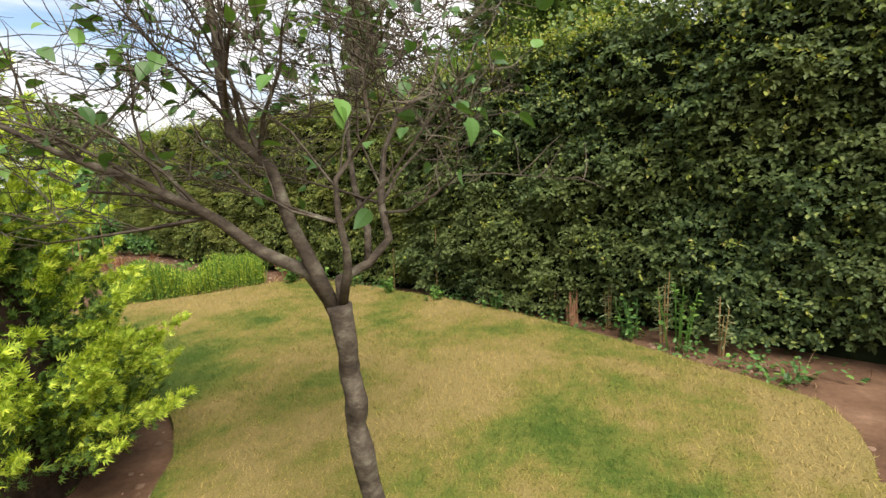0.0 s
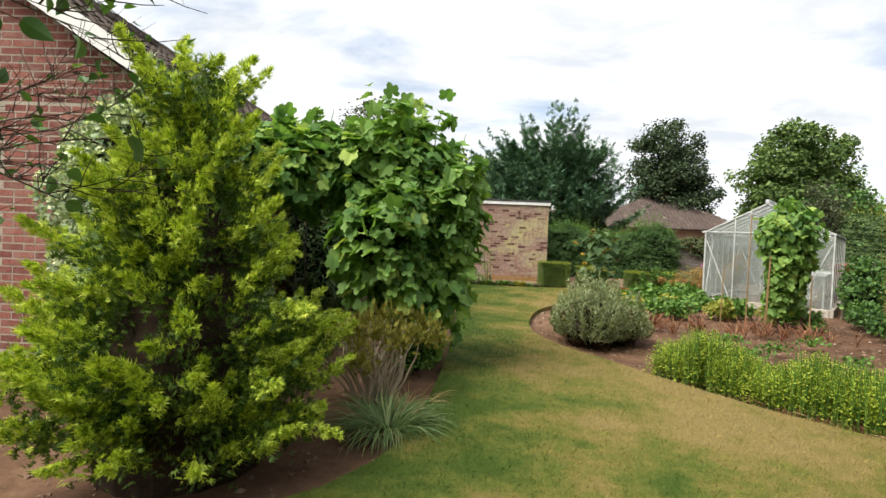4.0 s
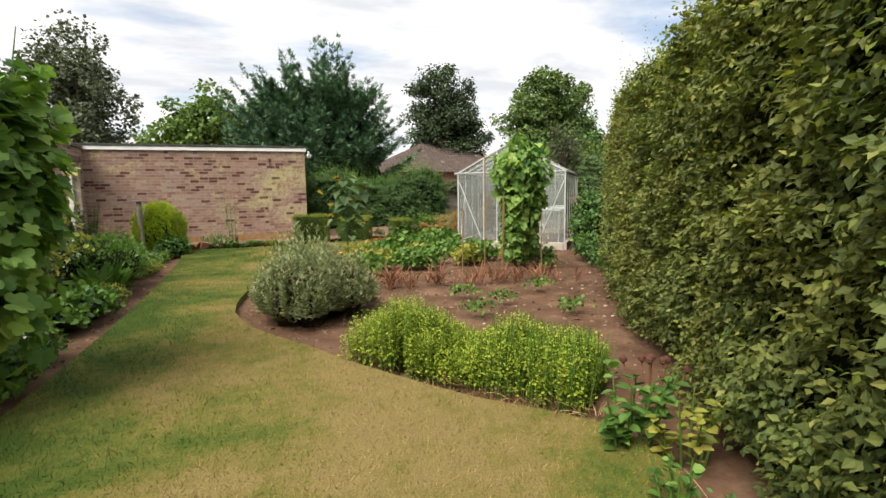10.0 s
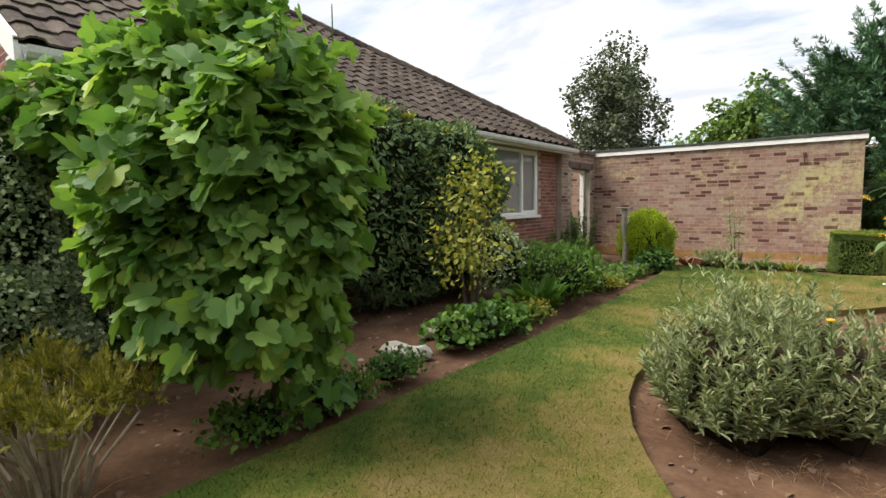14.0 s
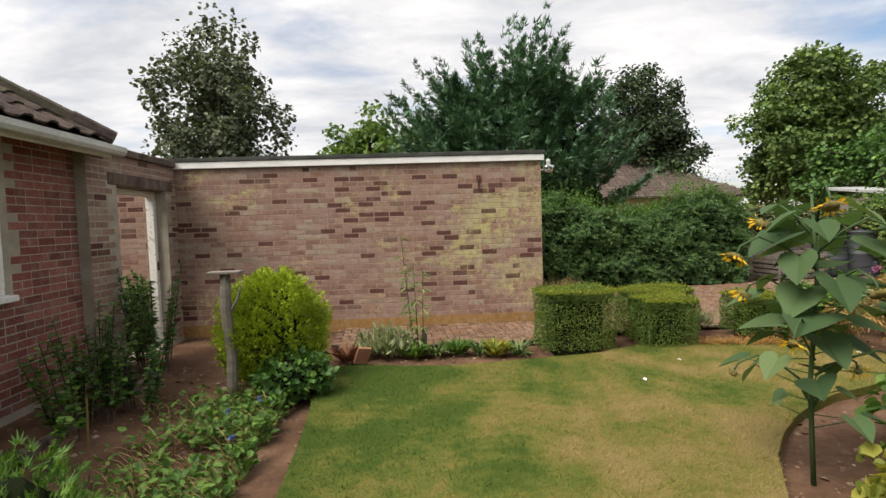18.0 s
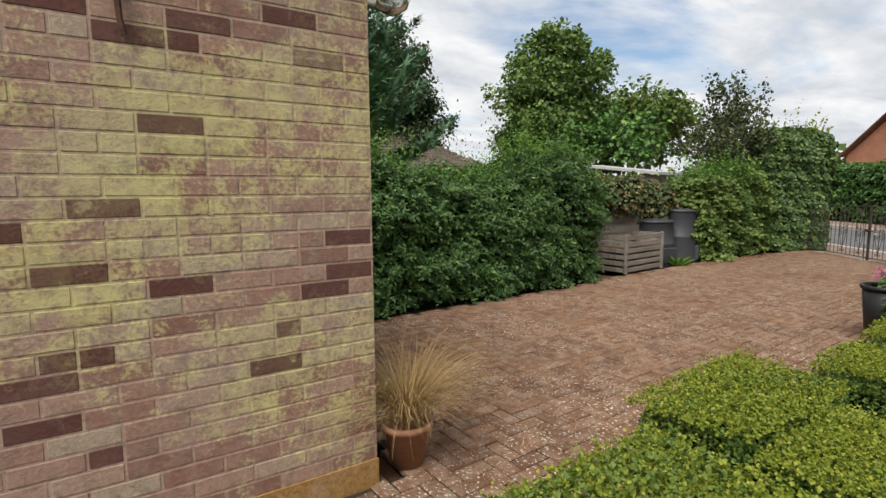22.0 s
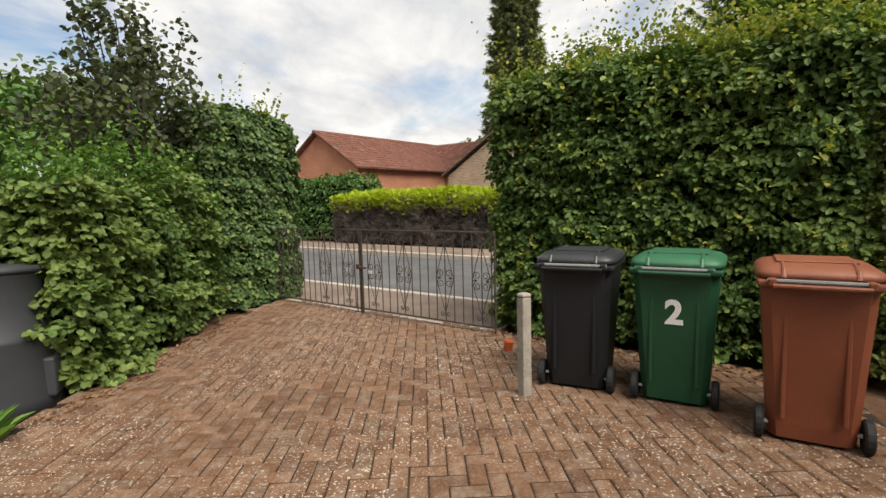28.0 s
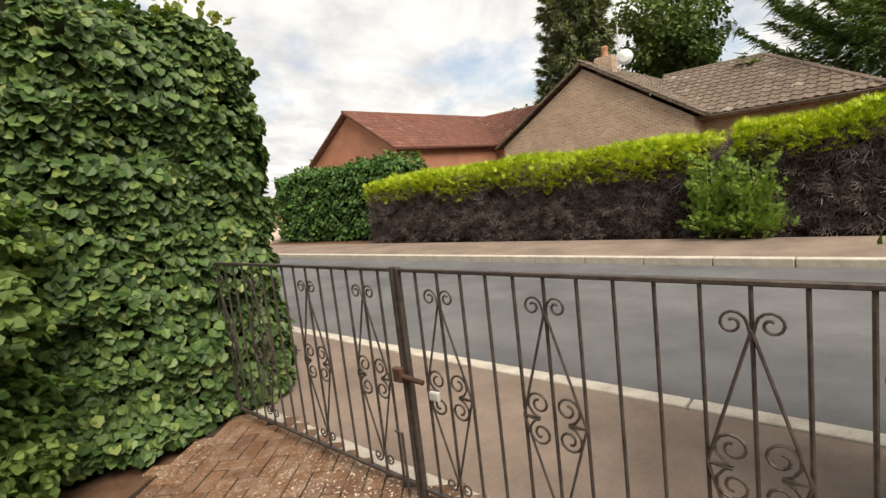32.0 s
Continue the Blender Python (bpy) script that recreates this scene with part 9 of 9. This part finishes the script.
part("stump", tube_bm([(0.03, 0, -0.06), (0.03, 0.005, 0.14), (0.05, 0.0, 0.3), (0.05, 0.0, 0.305)], [0.055, 0.042, 0.032, 0.012], 10), BARK, sap, "short weathered stump", True)
tl = thing("ridge_tile", "loose terracotta tile leaning in the border", "tile", pose(-2.55, -1.75, -0.02, 20, 12, 30))
part("tile_piece", box_bm(-0.08, 0.08, -0.02, 0.02, -0.03, 0.17, 0.006), plain("terracotta", [(0.3, (0.3, 0.14, 0.08)), (0.7, (0.42, 0.22, 0.13))], 6, 0.85, grain=0.4), tl)
ORANGE = leafy("orange_dry_grass", [(0.0, (0.22, 0.11, 0.03)), (0.6, (0.4, 0.2, 0.06)), (1.0, (0.3, 0.28, 0.08))], 0.8, 0.2)
for i, x in enumerate((1.5, 1.7, 1.9, 2.1, 2.3, 2.5, 2.7)):
    sprigs("orange_grass", "low orange-tinged grass edging the lawn", "grass", (x, -1.72 - 0.03 * i), 0.2, 0.12, 170, ORANGE, 373 + i, STRIP, 0.17, 0.9, 0.35, "orange grass edging")
for i, (x, y) in enumerate(((2.8, -1.65), (3.1, -1.75), (2.55, -1.75))):
    leafy_plant("rose_bush", "green rose bush with a few pink flowers", "shrub", (x, y), 0.72, 0.3, 9, 26, LEAF, FRESH, 0.1, 380 + i, FRESH, 1.0, group="rose bushes")
pot = thing("plant_pot", "terracotta pot of fine straw-coloured grass by the garage corner", "pot", pose(0.21, 0.08, 0.004))
part("pot", lathe_bm([(0.085, 0.0), (0.125, 0.2), (0.14, 0.205), (0.14, 0.235), (0.125, 0.235), (0.115, 0.19), (0.0, 0.19)], 20), bpy.data.materials["terracotta"], pot, "", True)
sprigs("ponytail_grass", "fountain of fine dry golden grass in a pot", "grass", (0.21, 0.08, 0.19), 0.14, 0.2, 1300, STRAW, 390, STRIP, 0.5, 0.66, 0.05)

# pot, phlox and dried flowers by the greenhouse
g = np.random.default_rng(66)
for i, (x, y) in enumerate(((0.82, -2.36), (1.9, -2.3), (2.4, -2.2), (1.4, -2.7), (0.2, -2.9), (2.75, -2.4))):
    fp = thing("fallen_petal", "pale fallen petal lying on the lawn", "petal", pose(x, y, 0.012, 8, 5, i * 70), "fallen petals")
    v, f = scatter(BROAD_LEAF, np.zeros((1, 3)), np.array([1.0, 0, 0]), UP, 0.06, g, 0.05, 0.8)
    array_part("petal", v, f, WHITE, fp)
for i, (x, y) in enumerate(((4.5, -6.95), (4.3, -7.5), (4.05, -8.1), (4.75, -6.5))):
    shrub("weed_patch", "rank green weeds at the hedge foot by the greenhouse", "plant", [((x, y, 0.16), (0.28, 0.26, 0.24))], LEAF, LAUREL, 0.06, 460, 470 + i, SHADE_CORE, 0.1, 0.5, 1.0, 0.3, 0.5, 0.7, group="hedge foot weeds")
for i, (x, y, h) in enumerate(((5.55, -5.35, 1.15), (5.9, -4.9, 1.25), (5.3, -5.75, 0.8))):
    shrub("weed_patch", "tall rank weeds between greenhouse and hedge", "plant", [((x, y, h * 0.5), (0.34, 0.34, h * 0.5))], LEAF, LAUREL, 0.08, 800, 480 + i, SHADE_CORE, 0.1, 0.5, 1.0, 0.3, 0.6, 0.6, group="hedge foot weeds")
for i in range(4):
    bd = thing("board", "weathered board leaning beside the greenhouse", "board", pose(5.22 + 0.07 * i, -5.3 - 0.02 * i, -0.07, 0, 6 + 2 * i, -40), "leaning boards")
    part("plank", box_bm(-0.012, 0.012, -0.05, 0.05, 0, 0.95 - 0.12 * i, 0.003), WOOD, bd)
bp = thing("planter", "tall black plastic planter at the driveway edge", "planter", pose(4.95, -0.52, 0))
BLACK_TUB = plastic("black_tub", (0.016, 0.016, 0.017))
part("tub", lathe_bm([(0.0, 0.0), (0.15, 0.0), (0.198, 0.488), (0.186, 0.488), (0.18, 0.45)], 20), BLACK_TUB, bp, "", True)
part("rim", lathe_bm([(0.194, 0.489), (0.213, 0.489), (0.216, 0.505), (0.213, 0.522), (0.192, 0.522), (0.19, 0.505), (0.194, 0.489)], 20), BLACK_TUB, bp, "rolled black rim", True)
part("soil", lathe_bm([(0.181, 0.452), (0.1, 0.462), (0.0, 0.466)], 20), SOIL, bp, "dark potting soil", True)
PHLOX = leafy("phlox_leaf", [(0.0, (0.04, 0.1, 0.026)), (0.6, (0.08, 0.17, 0.042)), (1.0, (0.15, 0.27, 0.07))], 0.45, 0.3)
for i, (x, y, z, h) in enumerate(((4.97, -0.55, 0.44, 0.22), (4.66, -0.66, 0.0, 0.46), (4.8, -0.76, 0.0, 0.68), (5.08, -0.95, 0.0, 1.0), (4.72, -1.05, 0.0, 0.62), (4.3, -1.6, 0.0, 0.9))):
    o = leafy_plant("phlox", "leafy phlox with pink flower heads", "flower", (x, y), h, 0.16 if i < 3 else 0.26, 9, 17 if i < 3 else 22, BROAD_LEAF, PHLOX, 0.125 if i < 3 else 0.1, 400 + i, FRESH, 0.72, 0.3, group="pink phlox")
    o.location.z = z - 0.02
    gg = np.random.default_rng(410 + i)
    for j in range(1 + i % 2):
        a = gg.uniform(0, 6.28)
        c = np.array([math.cos(a) * 0.2, math.sin(a) * 0.2, h * gg.uniform(0.9, 1.1)])
        q = unit(gg.normal(size=(22, 3)))
        v, f = scatter(SMALL_LEAF, c + q * 0.032, q, q, 0.03, gg, 0.3, 1.1)
        array_part("flower_head", v, f, PINK, o, "cluster of pink flowers", kind="stuff")
def dried_clump(x, y, h, r, seed):
    """Bent straw stems with curled tan leaves hanging from them, and a little green left."""
    g = np.random.default_rng(seed)
    root = thing("dried_flowers", "tangled dry straw-coloured flower stems with curled leaves", "plant", pose(x, y, -0.06), "dried perennials")
    dead, live = [], []
    for i in range(15):
        a, q = g.uniform(0, 6.28), r * math.sqrt(g.random())
        out = np.array([math.cos(a), math.sin(a), 0.0])
        z = h * g.uniform(0.55, 1.1)
        pts = np.array([out * q * 0.3 + [0, 0, -0.02], out * q * 0.6 + [0, 0, z * 0.5], out * q * 0.9 + [0, 0, z * 0.85], out * (q + 0.08) + [0, 0, z * g.uniform(0.88, 1.04)]])
        pts[1:, :2] += g.normal(size=(3, 2)) * 0.03
        part("stem", tube_bm([tuple(p) for p in pts], [0.005, 0.004, 0.003, 0.002], 5), STRAW, root)
        m = 60
        t = g.uniform(0.25, 1.0, m) * 3
        k = np.minimum(t.astype(int), 2)
        p = pts[k] + (pts[k + 1] - pts[k]) * (t - k)[:, None] + g.normal(size=(m, 3)) * 0.02
        b = g.uniform(0, 6.28, m)
        (live if i % 5 == 0 else dead).append(scatter(LONG_LEAF, p, np.stack([np.cos(b), np.sin(b), g.uniform(-1.1, 0.5, m)], 1), UP, 0.078 * g.uniform(0.5, 1.4, m), g, 0.4, g.uniform(0.45, 1.2)))
    array_part("dead_leaves", *join(dead), DRYTAN, root, kind="stuff")
    array_part("foliage", *join(live), SAGE if seed % 2 else FRESH, root, kind="stuff")
    return root


for i, (x, y, h) in enumerate(((4.1, -1.9, 0.85), (3.65, -2.25, 0.8), (4.6, -1.62, 0.95), (3.2, -2.5, 0.7), (3.0, -1.95, 0.5), (3.9, -1.65, 0.75), (4.95, -1.35, 1.3), (5.12, -1.22, 1.35), (4.75, -1.48, 1.2), (4.85, -1.2, 1.0), (5.0, -1.12, 0.9), (4.5, -1.85, 0.95), (4.3, -2.05, 0.95))):
    dried_clump(x, y, h, 0.27, 420 + i)
for i, (x, y) in enumerate(((1.86, -1.0), (2.86, -1.0), (3.88, -0.95), (2.4, -0.84), (3.3, -0.8), (1.15, -0.76))):
    shrub("lavender", "small grey lavender tuft at the driveway edge", "plant", [((x, y, 0.1), (0.16, 0.12, 0.13))], LONG_LEAF, SAGE, 0.07, 460, 440 + i, None, -0.6, 0.45, 0.32, 0.3, 0.6, 0.9, 0.8, group="lavender edging")
lg = thing("log", "crooked reddish weathered log lying against the planter", "log", pose(4.44, -0.6, 0.0))
LOGBARK = plain("red_bark", [(0.35, (0.05, 0.026, 0.018)), (0.52, (0.125, 0.06, 0.036)), (0.68, (0.26, 0.14, 0.08))], 14.0, 0.95, grain=0.95, fine=50, stretch=(1, 1, 1))
run = [(0.3, 0.13), (0.28, 0.125), (0.2, 0.1), (0.1, 0.07), (0.02, 0.03), (-0.02, -0.03), (0.01, -0.1), (0.07, -0.18), (0.13, -0.26), (0.14, -0.27)]
girth = [0.04, 0.066, 0.075, 0.07, 0.078, 0.086, 0.078, 0.07, 0.066, 0.04]
bm = tube_bm([(x, y, 0.05 + 0.014 * math.sin(i * 2.1)) for i, (x, y) in enumerate(run)], girth, 18)
for v in bm.verts:
    v.co.z += 0.02 * math.sin(v.co.x * 61 + v.co.y * 43) * math.sin(v.co.y * 57 - v.co.z * 40) + 0.008 * math.sin(v.co.x * 190 + v.co.y * 140)
    v.co.x += 0.008 * math.sin(v.co.z * 90 + v.co.y * 30)
part("bark_shell", bm, LOGBARK, lg, "", True)
part("branch_stub", tube_bm([(0.16, 0.08, 0.09), (0.15, 0.085, 0.14), (0.148, 0.086, 0.145)], [0.03, 0.02, 0.01], 9), LOGBARK, lg, "knotty stub of a cut branch")
fern = sprigs("fern", "bright green fern beside a compost bin", "plant", (7.75, 3.32), 0.2, 0.2, 60, FRESH, 450, LONG_LEAF, 0.26, 0.9, 0.9)
shrub("ivy", "ivy with browning leaves draped over the fence", "ivy", [((6.9, 3.98, 1.28), (0.95, 0.28, 0.36)), ((7.9, 4.1, 1.15), (0.75, 0.4, 0.4)), ((6.2, 4.05, 1.4), (0.6, 0.3, 0.25)), ((8.3, 4.35, 0.6), (0.5, 0.4, 0.8))], LEAF, IVYDRY, 0.07, 6500, 451, SHADE_CORE, 0.6, 0.5, 1.2, 0.2, 0.8, 0.3)

# ---------------------------------------------------------------- grass and litter
g = np.random.default_rng(77)
xy = np.stack([g.uniform(-5.5, 3.2, 800000), g.uniform(-17.5, -1.6, 800000)], 1)
xy = xy[inside(xy, LAWN)][:360000]
n = len(xy)
p = np.column_stack([xy, np.full(n, -0.004)])
tri = ([(0, 0.06, 0), (1, 0, 0.25), (0, -0.06, 0)], [(0, 1, 2)])


def grass_material():
    m, n, k, b = material("lawn_blade", 0.7, 0, 0.2)
    patch = noise_fac(n, k, 0.95, 5.0, 0.62, "World")
    fine = noise_fac(n, k, 4.0, 10.0, 0.86, "World")
    mixed = n.new("ShaderNodeMath"); mixed.operation = "MULTIPLY_ADD"; mixed.inputs[1].default_value = 0.8
    k.new(fine, mixed.inputs[0]); k.new(patch, mixed.inputs[2])
    col = ramp_of(n, k, drought(n, k, mixed.outputs[0]), [(0.7, (0.05, 0.083, 0.012)), (0.81, (0.108, 0.125, 0.024)), (0.9, (0.172, 0.15, 0.041)), (1.0, (0.236, 0.183, 0.07))])
    isl = n.new("ShaderNodeNewGeometry").outputs["Random Per Island"]
    col = blend(n, k, 0.7, col, ramp_of(n, k, isl, [(0.0, (0.6,) * 3), (0.55, (1.0,) * 3), (1.0, (2.0, 1.9, 1.6))]), "MULTIPLY")
    k.new(col, b.inputs["Base Color"])
    return m


v, f = scatter(tri, p, UP * 0.6, np.array([1.0, 0, 0]), 0.03 * g.uniform(0.5, 1.4, n), g, 0.55)
array_part("grass", v, f, grass_material(), lawn, kind="stuff")
xy = np.stack([g.uniform(-5.3, 5.5, 30000), g.uniform(-17.5, -1.3, 30000)], 1)
road_n = (xy - np.array(GATE[:2])) @ np.array(N[:2])
xy = xy[~inside(xy, LAWN) & (road_n < 0.1)][:9000]
n = len(xy)
crumb = ([(0, 0, 0.6), (1, 0, 0), (0, 1, 0), (-1, 0, 0), (0, -1, 0)], [(0, 1, 2), (0, 2, 3), (0, 3, 4), (0, 4, 1)])
v, f = scatter(crumb, np.column_stack([xy, np.full(n, -0.076)]), np.array([1.0, 0, 0]), UP, 0.014 * g.uniform(0.3, 1.6, n) ** 2, g, 0.4)
array_part("soil_crumbs", v, f, leafy("crumb", [(0.0, (0.1, 0.06, 0.04)), (0.8, (0.2, 0.13, 0.09)), (0.96, (0.24, 0.17, 0.12)), (1.0, (0.42, 0.36, 0.3))], 0.95, 0.0), ground, kind="stuff")

g = np.random.default_rng(91)
n = 900
t, o = g.random(n), np.abs(g.normal(size=n)) * 0.16
a = np.array([road_xy(-4.6, 0.1), road_xy(-1.8, 0.1)])
b = np.array([[8.0, 3.2], [10.9, 3.15]])
side = g.random(n) < 0.55
xy = np.where(side[:, None], a[0] + (a[1] - a[0]) * t[:, None] - np.array(N[:2]) * o[:, None], b[0] + (b[1] - b[0]) * t[:, None] - np.array([0.0, 1.0]) * o[:, None])
v, f = scatter(LEAF, np.column_stack([xy, np.full(n, 0.012)]), np.array([1.0, 0, 0]), UP * 2.5, 0.032 * g.uniform(0.5, 1.2, n), g, 0.35, 0.9)
litter = array_part("leaf_litter", v, f, leafy("dead_leaf", [(0.0, (0.09, 0.04, 0.02)), (0.6, (0.2, 0.1, 0.05)), (1.0, (0.33, 0.2, 0.1))], 0.85, 0.1))
tagged(litter, "scattered dry brown leaves at the hedge foot", "leaf litter", kind="stuff")
